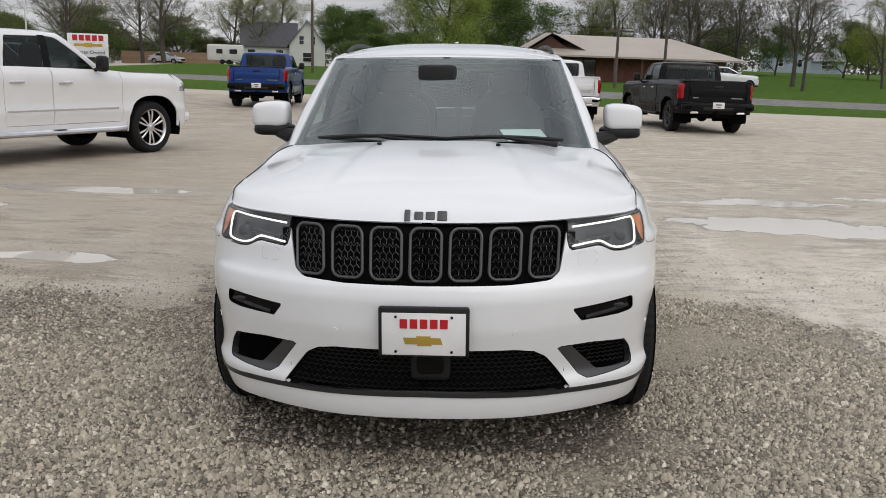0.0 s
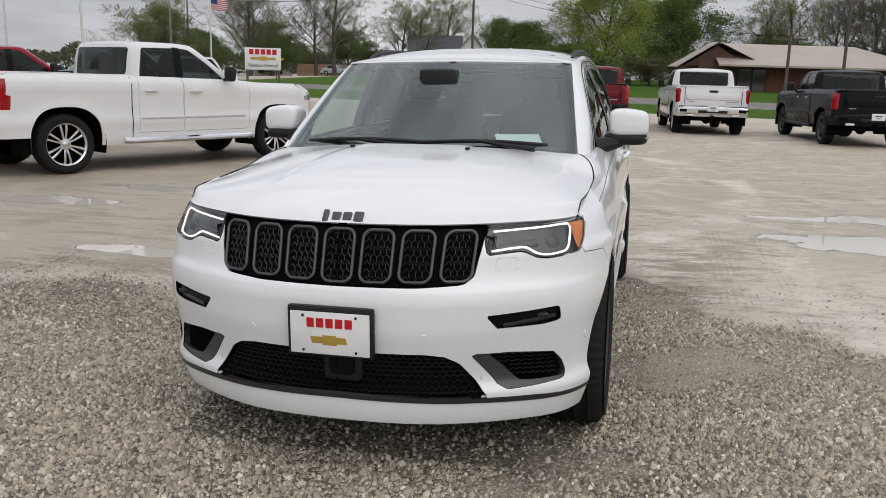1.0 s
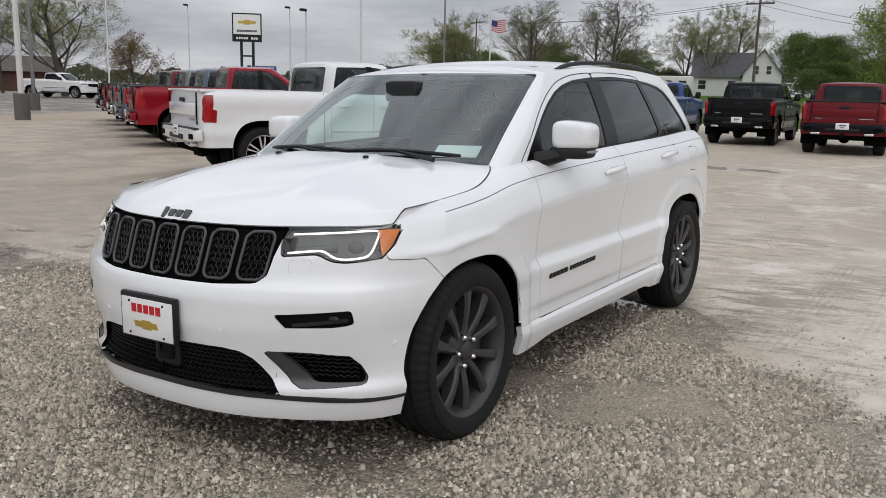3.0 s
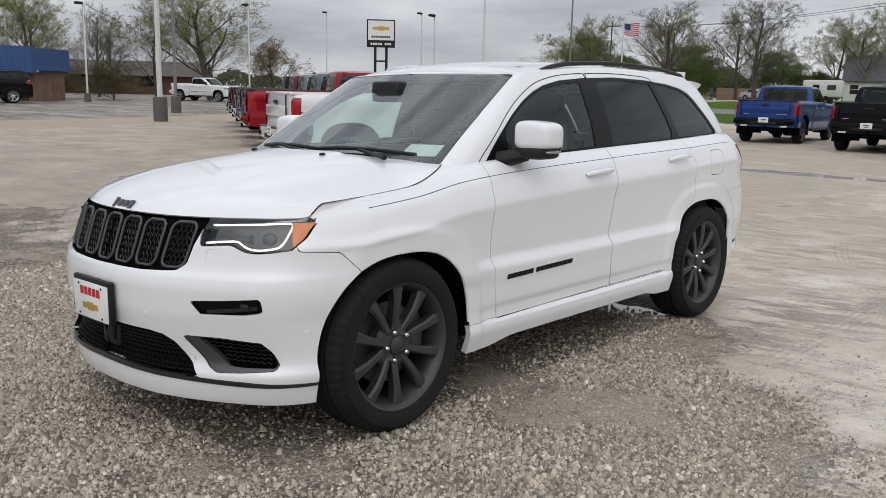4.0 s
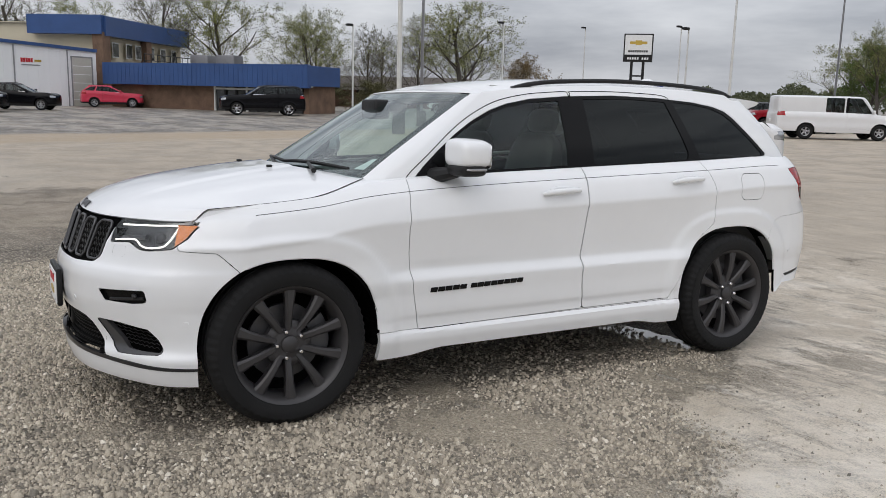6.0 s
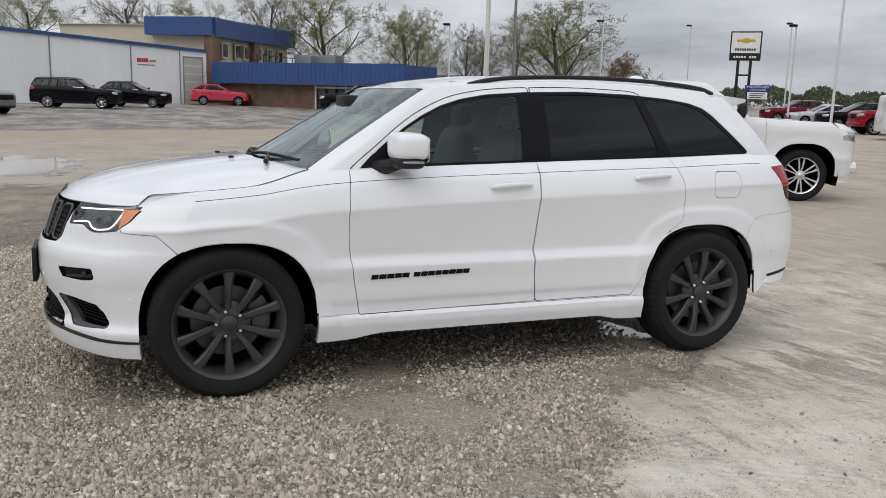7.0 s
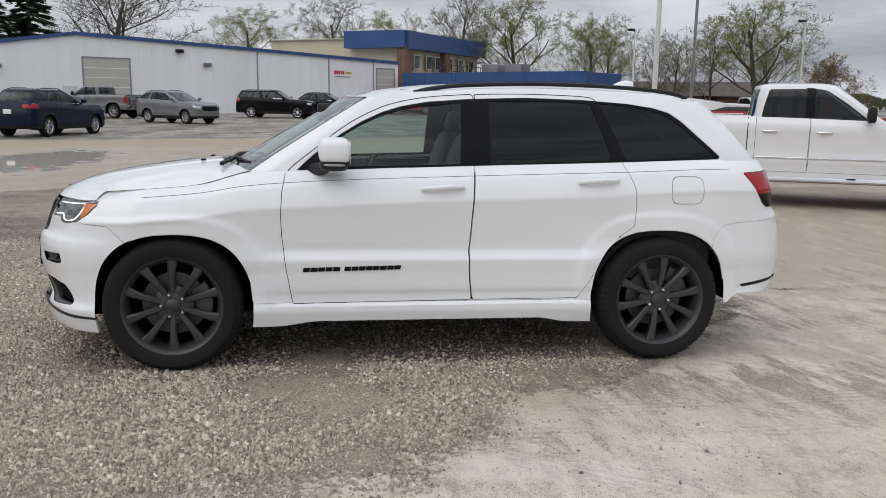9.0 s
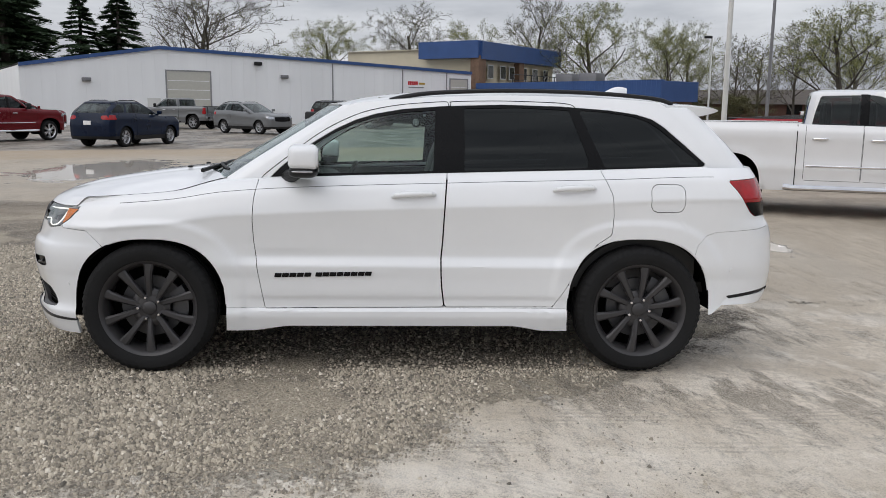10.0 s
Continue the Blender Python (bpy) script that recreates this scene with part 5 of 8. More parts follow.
    dlo_p = [(0.70, 1.125), (0.78, 1.205), (0.86, 1.273), (0.99, 1.368), (1.10, 1.435), (1.22, 1.492), (1.34, 1.53), (1.50, 1.560), (1.75, 1.582), (2.10, 1.597), (2.46, 1.592), (2.75, 1.575), (2.92, 1.553), (3.02, 1.525), (3.09, 1.48), (3.34, 1.262), (3.33, 1.247), (2.7, 1.222), (1.8, 1.190), (1.1, 1.160), (0.74, 1.138)]
    dlo, cab = take(cab, lambda m: on_side(m, dlo_p, xmin=0.3), 0.0015)
    for q in pieces(cab):
        P("cabin_frame" if len(q.f) > 2000 else "screen_header", both(flange(q, 0.03, keep=lambda p: p[0] > 1e-4)), WHITE_PAINT)
    ws = P("windshield", both(sink(screen, 0.004)), GLASS_WS)
    ws.visible_shadow = False
    _, band = split(screen, np.maximum.reduce([screen.v[:, 2] - 1.560 + 0.02 * screen.v[:, 0] ** 2, screen.v[:, 0] - (0.70 - 0.24 * (screen.v[:, 2] - 1.15)), 1.186 - 0.05 * screen.v[:, 0] ** 2 - screen.v[:, 2]]))
    P("windshield_border", both(sink(band, 0.007)), GLOSS_BLACK, ws)
    P("rear_window", both(sink(back, 0.003)), GLASS_DARK)
    g1 = [(0.90, 1.178), (1.675, 1.205), (1.69, 1.552), (1.50, 1.536), (1.34, 1.506), (1.22, 1.468), (1.10, 1.413), (0.99, 1.346), (0.915, 1.29)]
    g2 = [(1.875, 1.212), (2.60, 1.238), (2.605, 1.27), (2.50, 1.562), (2.2, 1.572), (1.88, 1.562)]
    g3 = [(2.72, 1.244), (2.585, 1.560), (2.74, 1.552), (2.90, 1.530), (2.99, 1.50), (3.06, 1.455), (3.29, 1.262)]
    for s in (1, -1):
        f = (lambda m: m) if s == 1 else (lambda m: m.mirror())
        rest = dlo
        gl1, rest = split(rest, on_side(rest, g1, 0.006, 0.3))
        gl2, rest = split(rest, on_side(rest, g2, 0.010, 0.3))
        gl3, rest = split(rest, on_side(rest, g3, 0.012, 0.3))
        P("window_trim", f(flange(sink(rest, 0.001), 0.012)), GLOSS_BLACK)
        for nm, q, gm in (("front_side_window", gl1, GLASS_FRONT), ("rear_side_window", gl2, GLASS_DARK), ("quarter_window", gl3, GLASS_DARK)):
            w = P(nm, f(sink(q, 0.005)), gm)
            w.visible_shadow = False
    # roof skin, closed towards a middle line
    ctr = curve([(0.9, 1.592), (1.03, 1.604), (1.3, 1.652), (1.6, 1.685), (2.0, 1.700), (2.5, 1.698), (3.0, 1.672), (3.4, 1.625), (3.6, 1.59)])
    rows = []
    for w in np.linspace(0, 1, 16):
        row = []
        for p in top_row:
            yc = np.clip(p[1], 1.25, 3.15)
            x, y = p[0] * (1 - w), p[1] + (yc - p[1]) * w
            k = 1 - (1 - w) ** 2.6
            row.append((x, y, p[2] + (float(ctr(y)) - p[2]) * k))
        rows.append(row)
    roof = grid(np.array(rows))
    if normals(roof)[len(roof.v) // 2][2] < 0:
        roof.flip()
    rf = P("roof", both(roof), WHITE_PAINT)
    for s in (1, -1):
        rail = [(s * (0.615 - 0.03 * max(0, (y - 2.2)) ** 2), y, float(ROOF(y)) + h) for y, h in ((1.42, 0.0), (1.54, 0.018), (1.75, 0.027), (2.2, 0.030), (2.7, 0.029), (3.05, 0.023), (3.18, 0.002))]
        P("roof_rail", tube(smooth_line(rail, 5), 0.013, 8), TRIM_BLACK)
    rows = []
    for y, zt, zb, w in ((3.08, 1.640, 1.575, 0.60), (3.20, 1.645, 1.568, 0.612), (3.32, 1.642, 1.566, 0.606), (3.42, 1.636, 1.578, 0.596), (3.50, 1.629, 1.598, 0.585), (3.525, 1.620, 1.609, 0.578)):
        top = [(a * w, y - 0.045 * a * a, zt - 0.030 * abs(a) ** 2.4) for a in np.linspace(-1, 1, 25)]
        rows.append(top + [(x * 0.985, q, zb - 0.024 * abs(x / w) ** 2.4) for x, q, _ in top[::-1]])
    sp = grid(rows, close=True)
    k = len(rows[0])
    sp.f += [(5 * k + i, 5 * k + i + 1, 5 * k + k - 2 - i, 5 * k + k - 1 - i) for i in range(k // 2 - 1)]
    if normals(sp)[k + 12][2] < 0:
        sp.flip()
    P("spoiler", sp, WHITE_PAINT, rf, angle=50)
    # dark tubes drawn for the shaded gaps round the door frames
    lines = ([(0.668, 1.135), (0.70, 1.172), (0.82, 1.268), (0.96, 1.378), (1.08, 1.455), (1.22, 1.522), (1.34, 1.559), (1.50, 1.588), (1.66, 1.603), (1.755, 1.609), (1.772, 1.600), (1.778, 1.580)], [(1.784, 1.580), (1.790, 1.600), (1.81, 1.611), (2.1, 1.620), (2.40, 1.616), (2.50, 1.609), (2.535, 1.598), (2.55, 1.582)])
    for s in (1, -1):
        for ln in lines:
            P("door_gap", tube([(s * (float(cabin_width(y, z)) + 0.0005), y, z) for y, z in smooth_line(ln, 5)], 0.0024, 5), UNDER)
    fin = Mesh()
    rows = []
    for t in np.linspace(0, 1, 8):
        y = 2.86 + 0.19 * t
        hh, ww = 0.075 * math.sin(math.pi * (0.05 + 0.62 * t)) , 0.036 * math.sin(math.pi * (0.12 + 0.8 * t))
        rows.append([(ww * math.cos(a), y, 1.678 + hh * math.sin(a) ** 0.8) for a in np.linspace(0, math.pi, 9)])
    P("aerial_fin", grid(rows), WHITE_PAINT, rf)

    # cowl, wipers
    rows = []
    for b in np.linspace(0, 1, 6):
        rows.append([(a * 0.80, 0.20 + 0.27 * abs(a) ** 2.2 + b * 0.24, 1.150 - 0.045 * abs(a) ** 3 - 0.02 * math.sin(b * math.pi) + b * 0.01) for a in np.linspace(-1, 1, 30)])
    cw = P("cowl", grid(rows), TRIM_BLACK)
    for x0, x1, y0 in ((-0.62, 0.02, 0.34), (0.02, 0.60, 0.32)):
        blade = []
        for t in np.linspace(0, 1, 9):
            x = x0 + (x1 - x0) * t
            y = 0.315 + 0.40 * abs(x) ** 2.1
            blade.append((x, y, 1.190 + 0.012 * math.sin(t * math.pi) - 0.03 * abs(x) ** 2))
        wp = P("wiper", tube(blade, 0.010, 6), TRIM_BLACK)
        P("wiper_arm", tube([(x1 - 0.04, 0.28, 1.170), ((x0 + x1) / 2, blade[4][1] - 0.006, 1.196)], [0.014, 0.008], 6), TRIM_BLACK, wp)
    # corner between bonnet, pillar and wing
    for s in (1, -1):
        rows = []
        for y in np.linspace(-0.30, 0.99, 58):
            zt = float(SHOULDER(y)) + rim_lift(y)
            xo = float(jeep_width(y, zt)) - 0.0005
            if y < 0.5:
                xi, zi = min(float(hw(y)) + 0.005, xo - 0.002), seam_z(y) - 0.002
            else:
                k = min((y - 0.5) / 0.3, 1)
                xi, zi = 0.725 + 0.05 * k, seam_z(0.5) - 0.002 + 0.02 * k
            rows.append([(s * (xo + (xi - xo) * w), y, zt + (zi - zt) * (w * (1.5 - 0.5 * w))) for w in np.linspace(0, 1, 7)])
        g = grid(rows)
        if normals(g)[60][2] < 0:
            g.flip()
        P("wing_corner", g, WHITE_PAINT)

    # mirrors
    for s in (1, -1):
        cap = superbox((s * 0.968, 0.935, 1.276), (0.102, 0.088, 0.072), 4.5, 18, 30)
        cap.v[:, 1] += 0.10 * (np.abs(cap.v[:, 0]) - 0.968) * 0.6
        cap.v[:, 2] = np.where(cap.v[:, 2] < 1.262, cap.v[:, 2], cap.v[:, 2] - 0.12 * np.clip(np.abs(cap.v[:, 0]) - 0.96, 0, 1))
        mr = P("mirror", cap, WHITE_PAINT, label="white mirror cap on black foot")
        base = superbox((s * 0.955, 0.932, 1.192), (0.110, 0.080, 0.034), 3.5, 12, 24)
        P("mirror_foot", merge(base, tube([(s * 0.80, 0.83, 1.150), (s * 0.87, 0.86, 1.165), (s * 0.93, 0.90, 1.180)], [0.045, 0.038, 0.03], 10)), TRIM_BLACK, mr)
        P("mirror_glass", superbox((s * 0.965, 1.022, 1.262), (0.088, 0.004, 0.066), 5, 10, 18), CHROME, mr)
        P("turn_signal", superbox((s * 1.052, 0.935, 1.196), (0.020, 0.060, 0.008), 3, 8, 14), STEEL, mr)

    # thin grey tube along the shoulder, drawn for the shading of its crease
    for s in (1, -1):
        f = (lambda m: m) if s == 1 else (lambda m: m.mirror())
        P("crease_shade", f(tube([side_pt(y, float(SHOULDER(y)) - 0.010, -0.0006) for y in np.linspace(-0.12, 3.36, 70)], 0.0022, 5)), TRIM_GREY)

    # model name on the doors as plain dark bars
    for s in (1, -1):
        f = (lambda m: m) if s == 1 else (lambda m: m.mirror())
        y = 0.755
        for word in ((0.05,) * 5, (0.0478,) * 8):
            for w in word:
                zc = 0.588 + (y - 0.755) * 0.022
                a, b = side_pt(y + 0.004, zc), side_pt(y + w * 0.84, zc)
                q = box(0, 0.006, 0, w * 0.80, -0.0125, 0.0125, 0.003)
                q.v[:, 1] += 0.25 * q.v[:, 2]
                P("badge_bar", f(q.at(Matrix.Translation((a[0] - 0.001, a[1], zc)))), GLOSS_BLACK)
                y += w * 0.86
            y += 0.022

    # rolled lips of the wheel arches
    for s in (1, -1):
        for (yc, zc), a0, a1 in ((ARCHES[0], 4, 116), (ARCHES[1], 12, 174)):
            lip = []
            for a in np.linspace(radians(a0), radians(a1), 50):
                c, sn = math.cos(a), math.sin(a)
                y, z = yc + 0.437 * math.copysign(abs(c) ** 0.8, c), zc + 0.437 * abs(sn) ** 0.8
                lip.append((s * (float(jeep_width(y, z)) - 0.007), y, z))
            P("arch_lip", tube(lip, 0.006, 8), WHITE_PAINT)

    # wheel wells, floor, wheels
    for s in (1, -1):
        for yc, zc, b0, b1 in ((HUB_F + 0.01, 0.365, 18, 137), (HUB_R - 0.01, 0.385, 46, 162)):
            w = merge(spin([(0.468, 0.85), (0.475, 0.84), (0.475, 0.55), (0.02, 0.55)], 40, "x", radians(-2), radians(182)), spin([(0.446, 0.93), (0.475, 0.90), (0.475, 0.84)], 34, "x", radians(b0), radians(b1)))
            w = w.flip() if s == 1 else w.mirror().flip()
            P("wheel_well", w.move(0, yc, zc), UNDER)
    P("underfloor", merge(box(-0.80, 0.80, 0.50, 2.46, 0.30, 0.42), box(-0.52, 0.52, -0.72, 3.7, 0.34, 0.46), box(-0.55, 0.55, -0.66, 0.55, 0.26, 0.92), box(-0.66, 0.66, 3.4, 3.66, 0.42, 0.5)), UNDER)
    for s in (1, -1):
        for yy, tn in ((HUB_F, -18.0), (HUB_R, 11.0)):
            put_wheel(car, "suv", 0.386, 0.262, 0.274, "pairs", RIM_DARK, (s * 0.815, yy, HUB_Z - 0.002), s < 0, True, "dark grey alloy wheel with black tyre", tn, 240)

    # inside
    P("dashboard", merge(superbox((0, 0.78, 1.06), (0.70, 0.30, 0.095), 4, 12, 24), superbox((0.36, 0.92, 1.075), (0.17, 0.12, 0.055), 3)), SEAT)
    P("cabin_floor", box(-0.72, 0.72, 0.7, 3.6, 0.46, 0.52), SEAT)
    for x in (-0.785, 0.785):
        P("door_lining", box(x - 0.015, x + 0.015, 0.8, 3.3, 0.5, 1.14), SEAT)
    P("headliner", box(-0.52, 0.52, 1.35, 3.1, 1.625, 1.635), mat("grey_headliner", (0.42, 0.42, 0.40), 0.9))
    for sx in (0.37, -0.37):
        for yy in (1.42, 2.32):
            st = P("seat", superbox((sx, yy - 0.05, 0.72), (0.25, 0.26, 0.10), 4, 10, 18), SEAT)
            bk = superbox((0, 0, 0.30), (0.24, 0.075, 0.33), 3.5, 12, 18).at(pose(sx, yy + 0.24, 0.76, -14))
            P("seat_back", bk, SEAT, st)
            P("headrest", merge(superbox((0, 0, 0.70), (0.125, 0.05, 0.075), 3, 10, 16), tube([(-0.05, 0, 0.6), (-0.05, 0, 0.7)], 0.007, 6), tube([(0.05, 0, 0.6), (0.05, 0, 0.7)], 0.007, 6)).at(pose(sx, yy + 0.24, 0.76, -14)), SEAT, st)
    sw = pose(0.37, 1.12, 1.06, 62)
    rg = [(0.185 * math.cos(a), 0.185 * math.sin(a), 0) for a in np.linspace(0, math.tau, 25)]
    P("steering_wheel", merge(tube(rg, 0.015, 8), superbox((0, 0, -0.01), (0.075, 0.06, 0.03), 3, 8, 14), tube([(-0.18, 0, 0), (0.18, 0, 0)], 0.014, 6), tube([(0, -0.18, 0), (0, 0, 0)], 0.014, 6)).at(sw), SEAT)
    P("inner_mirror", superbox((0, 1.02, 1.50), (0.12, 0.018, 0.032), 3, 10, 16), TRIM_BLACK)
    P("camera_housing", superbox((-0.045, 0.90, 1.488), (0.105, 0.05, 0.058), 8, 10, 16), TRIM_BLACK)
    P("paper_sheet", box(-0.115, 0.115, -0.075, 0.075, 0, 0.002).at(pose(0.424, 0.70, 1.185, 20, 0, 18)), PAPER, label="sheet of paper lying on the dashboard")
    return car


build_jeep()

# ---- the other vehicles: nose towards -y, front axle at y = 0 ----
SPECS = {
    "pickup": dict(wb=3.75, fo=0.93, ro=0.99, hw=1.015, zb=0.40, r=0.418, tw=0.27, rim=0.285, hood0=1.17, hood1=1.28, belt0=1.27, belt1=1.32, roof=1.88, ws0=0.62, ws1=1.36, bk0=2.70, bk1=2.62, bed=True, arch=0.515, bump=0.52),
    "suv": dict(wb=2.73, fo=0.92, ro=0.98, hw=0.92, zb=0.27, r=0.365, tw=0.23, rim=0.235, hood0=0.98, hood1=1.10, belt0=1.08, belt1=1.19, roof=1.67, ws0=0.36, ws1=1.34, bk0=3.60, bk1=3.12, bed=False, arch=0.405, bump=0.35),
    "big_suv": dict(wb=3.10, fo=0.98, ro=1.12, hw=1.0, zb=0.30, r=0.39, tw=0.26, rim=0.26, hood0=1.06, hood1=1.18, belt0=1.18, belt1=1.26, roof=1.79, ws0=0.46, ws1=1.30, bk0=4.12, bk1=3.88, bed=False, arch=0.43, bump=0.38),
    "sedan": dict(wb=2.75, fo=0.92, ro=1.05, hw=0.91, zb=0.22, r=0.335, tw=0.21, rim=0.215, hood0=0.76, hood1=0.93, belt0=0.90, belt1=0.96, roof=1.46, ws0=0.38, ws1=1.35, bk0=3.25, bk1=2.45, bed=False, arch=0.37, bump=0.30, boot=0.99),
    "van": dict(wb=3.43, fo=0.82, ro=1.42, hw=1.0, zb=0.36, r=0.375, tw=0.24, rim=0.21, hood0=1.08, hood1=1.22, belt0=1.22, belt1=1.26, roof=2.08, ws0=-0.05, ws1=0.62, bk0=4.80, bk1=4.74, bed=False, arch=0.43, bump=0.42),
}


def vehicle_meshes(kind):
    """Part meshes of one kind of vehicle: name, mesh, material (None is the paint), parent part."""
    s = SPECS[kind]
    wb, hw, zb, zr = s["wb"], s["hw"], s["zb"], s["roof"]
    b0, b1 = s["belt0"], s["belt1"]
    van, bed = kind == "van", s["bed"]
    k = hw / 1.0
    nose = curve([(zb - 0.1, -s["fo"] + 0.10), (zb + 0.08, -s["fo"] + 0.01), (s["hood0"] * 0.7, -s["fo"]), (s["hood0"] - 0.10, -s["fo"] + 0.02), (s["hood0"], -s["fo"] + 0.07), (s["hood0"] + 0.08, -s["fo"] + 0.13)])
    ty = wb + s["ro"]
    sq = 0.4 if (bed or van) else 1.0
    tail = curve([(zb - 0.1, ty - 0.10), (zb + 0.15, ty - 0.01), (0.75, ty), (b1 - 0.15, ty - 0.05 * sq), (b1 + 0.1, ty - 0.12 * sq)])
    bow = np.array([(0, 0), (0.3, 0.014), (0.55, 0.05), (0.74, 0.105), (0.86, 0.18), (0.94, 0.28), (0.98, 0.40)]) * (k, 1)
    bow_r = np.array([(0, 0), (0.4, 0.012 * sq), (0.7, 0.045 * sq), (0.88, 0.10 * sq), (0.95, 0.17 * sq + 0.02), (0.99, 0.30 * sq + 0.05)]) * (k, 1)
    if bed:
        bow = np.array([(0, 0), (0.3, 0.008), (0.55, 0.026), (0.76, 0.06), (0.88, 0.115), (0.95, 0.21), (0.98, 0.34)]) * (k, 1)
    belt = curve([(-1.2, s["hood0"] - 0.02), (-0.5, s["hood0"] + 0.05), (0.4, b0 - 0.03), (0.8, b0), (wb, b1), (wb + 1.5, b1)])
    prof = curve([(zb - 0.1, 0.93), (zb + 0.05, 0.965), (zb + 0.28, 0.995), (b0 - 0.42, 0.99), (b0 - 0.20, 1.0), (b0 - 0.10, 0.985), (b0 - 0.02, 0.955), (b0 + 0.06, 0.91), (b0 + 0.12, 0.88)])
    if bed:
        prof = curve([(zb - 0.1, 0.93), (zb + 0.05, 0.965), (zb + 0.22, 0.985), (zb + 0.30, 1.0), (b0 - 0.42, 0.985), (b0 - 0.24, 0.992), (b0 - 0.14, 1.0), (b0 - 0.06, 0.992), (b0 - 0.01, 0.972), (b0 + 0.03, 0.94), (b0 + 0.06, 0.92), (b0 + 0.12, 0.90)])
    hubz = s["r"] - 0.006
    ar = s["arch"]
    pw = 2.7 if bed else 2.15
    off_hub = lambda y, z, yc: (np.abs(y - yc) ** pw + np.abs(z - hubz) ** pw) ** (1 / pw)

    def width(y, z):
        w = hw * prof(z - (belt(y) - b0) * np.clip((z - 0.6) / 0.4, 0, 1))
        for yc in (0.0, wb):
            r = off_hub(y, z, yc)
            w = w + 0.013 * np.exp(-(np.maximum(r - ar - 0.03, 0) / 0.05) ** 2) * np.clip((belt(y) - 0.08 - z) / 0.08, 0, 1)
        return w

    def zbot(x, y):
        return zb - 0.02 if abs(y - wb / 2) < wb / 2 - 0.3 else zb + (0.12 if bed and y > wb else 0.02)

    def ztop(x, y):
        if x < 8 and y < 1:
            return s["hood0"] - 0.01
        if x < 8:
            return b1 + 0.03
        if bed and y > 2.70:
            return b1 + 0.045
        return float(belt(y)) + 0.045

    out = []
    low = shell(nose, tail, bow, bow_r, width, zbot, ztop, 14, 76, 10, 30)
    _, low = split(low, np.where(low.v[:, 0] > 0.5 * hw, np.minimum(off_hub(low.v[:, 1], low.v[:, 2], 0.0), off_hub(low.v[:, 1], low.v[:, 2], wb)) - ar, 1.0))
    inner = sink(low, 0.03)
    # nose: grille and lamps
    h0 = s["hood0"]
    gr = lambda m: np.where(m.v[:, 1] < -0.3, poly_dist(m.v[:, 0], m.v[:, 2], [(-0.3, h0 - 0.08), (0.60 * k, h0 - 0.08), (0.58 * k, h0 - 0.30), (-0.3, h0 - 0.34)]), 1.0)
    lp = lambda m: np.where(m.v[:, 1] < -s["fo"] + 0.36, poly_dist(m.v[:, 0], m.v[:, 2], [(0.62 * k, h0 - 0.07), (1.2, h0 - 0.02), (1.2, h0 - 0.12), (0.88 * k, h0 - 0.20), (0.63 * k, h0 - 0.20)]), 1.0)
    bp = lambda m: np.where(m.v[:, 1] < 0, m.v[:, 2] - (zb + 0.20), 1.0) if not bed else np.where(m.v[:, 1] < -ar + 0.05, m.v[:, 2] - (zb + 0.20), 1.0)
    grille, low = take(low, gr, 0.002)
    lamp, low = take(low, lp, 0.002)
    out.append(("grille", both(flange(sink(grille, 0.02), -0.02)), GLOSS_BLACK, ""))
    out.append(("headlamp", flange(lamp, 0.02), LAMP_CLEAR, ""))
    out.append(("headlamp", flange(lamp, 0.02).mirror(), LAMP_CLEAR, ""))
    # tail lamps
    if bed:
        tp = [(0.865, b1 - 0.02), (1.3, b1 - 0.02), (1.3, b1 - 0.12), (1.3, b1 - 0.42), (0.885, b1 - 0.42), (0.895, b1 - 0.2)]
    elif van:
        tp = [(0.84, 1.55), (1.3, 1.55), (1.3, 1.10), (0.84, 1.10)]
    else:
        tp = [(0.55 * k, b1 - 0.06), (1.3, b1 - 0.02), (1.3, b1 - 0.20), (0.60 * k, b1 - 0.20)]
    ylim = ty - (0.25 if bed else 0.45)
    tlm, low = take(low, lambda m: np.where(m.v[:, 1] > ylim, poly_dist(m.v[:, 0], m.v[:, 2], tp), 1.0) , 0.002)
    for q in (tlm, tlm.mirror()):
        out.append(("tail_lamp", flange(q, 0.02), RED_LENS, ""))
    # door lines
    y1, y2, y3 = 0.62, (s["ws1"] + s["bk1"]) / 2 - 0.12, min(wb - ar + 0.12, s["bk0"] - 0.06)
    doors = []
    if not van:
        doors.append([(y1 + 0.05, b0 + 0.3), (y1, b0 - 0.2), (y1 + 0.02, zb + 0.14), (y2, zb + 0.14), (y2, b0 + 0.3)])
        lowr = y3 if bed else wb - ar - 0.03
        doors.append([(y2 + 0.01, b0 + 0.3), (y2 + 0.01, zb + 0.14), (lowr, zb + 0.14), (y3, hubz + 0.32), (y3, b0 + 0.3)])
    else:
        doors.append([(0.5, b0 + 0.3), (0.5, zb + 0.14), (1.55, zb + 0.14), (1.55, b0 + 0.3)])
    for dp in doors:
        d, low = take(low, lambda m: np.where(m.v[:, 0] > 0.5 * hw, poly_dist(m.v[:, 1], m.v[:, 2], dp), 1.0), 0.003)
        out.append(("door", flange(d, 0.02), None, ""))
        out.append(("door", flange(d, 0.02).mirror(), None, ""))
        yh = max(q[0] for q in dp) - 0.20
        for sx in (1, -1):
            x = float(width(yh, b0 - 0.16)) + 0.018
            out.append(("handle", superbox((sx * x, yh, b0 - 0.155 + (b1 - b0) * yh / wb), (0.020, 0.115, 0.019) if bed else (0.014, 0.10, 0.014), 3, 8, 12), CHROME if bed else None, ""))
    out.insert(0, ("body", both(flange(low, 0.02)), None, ""))
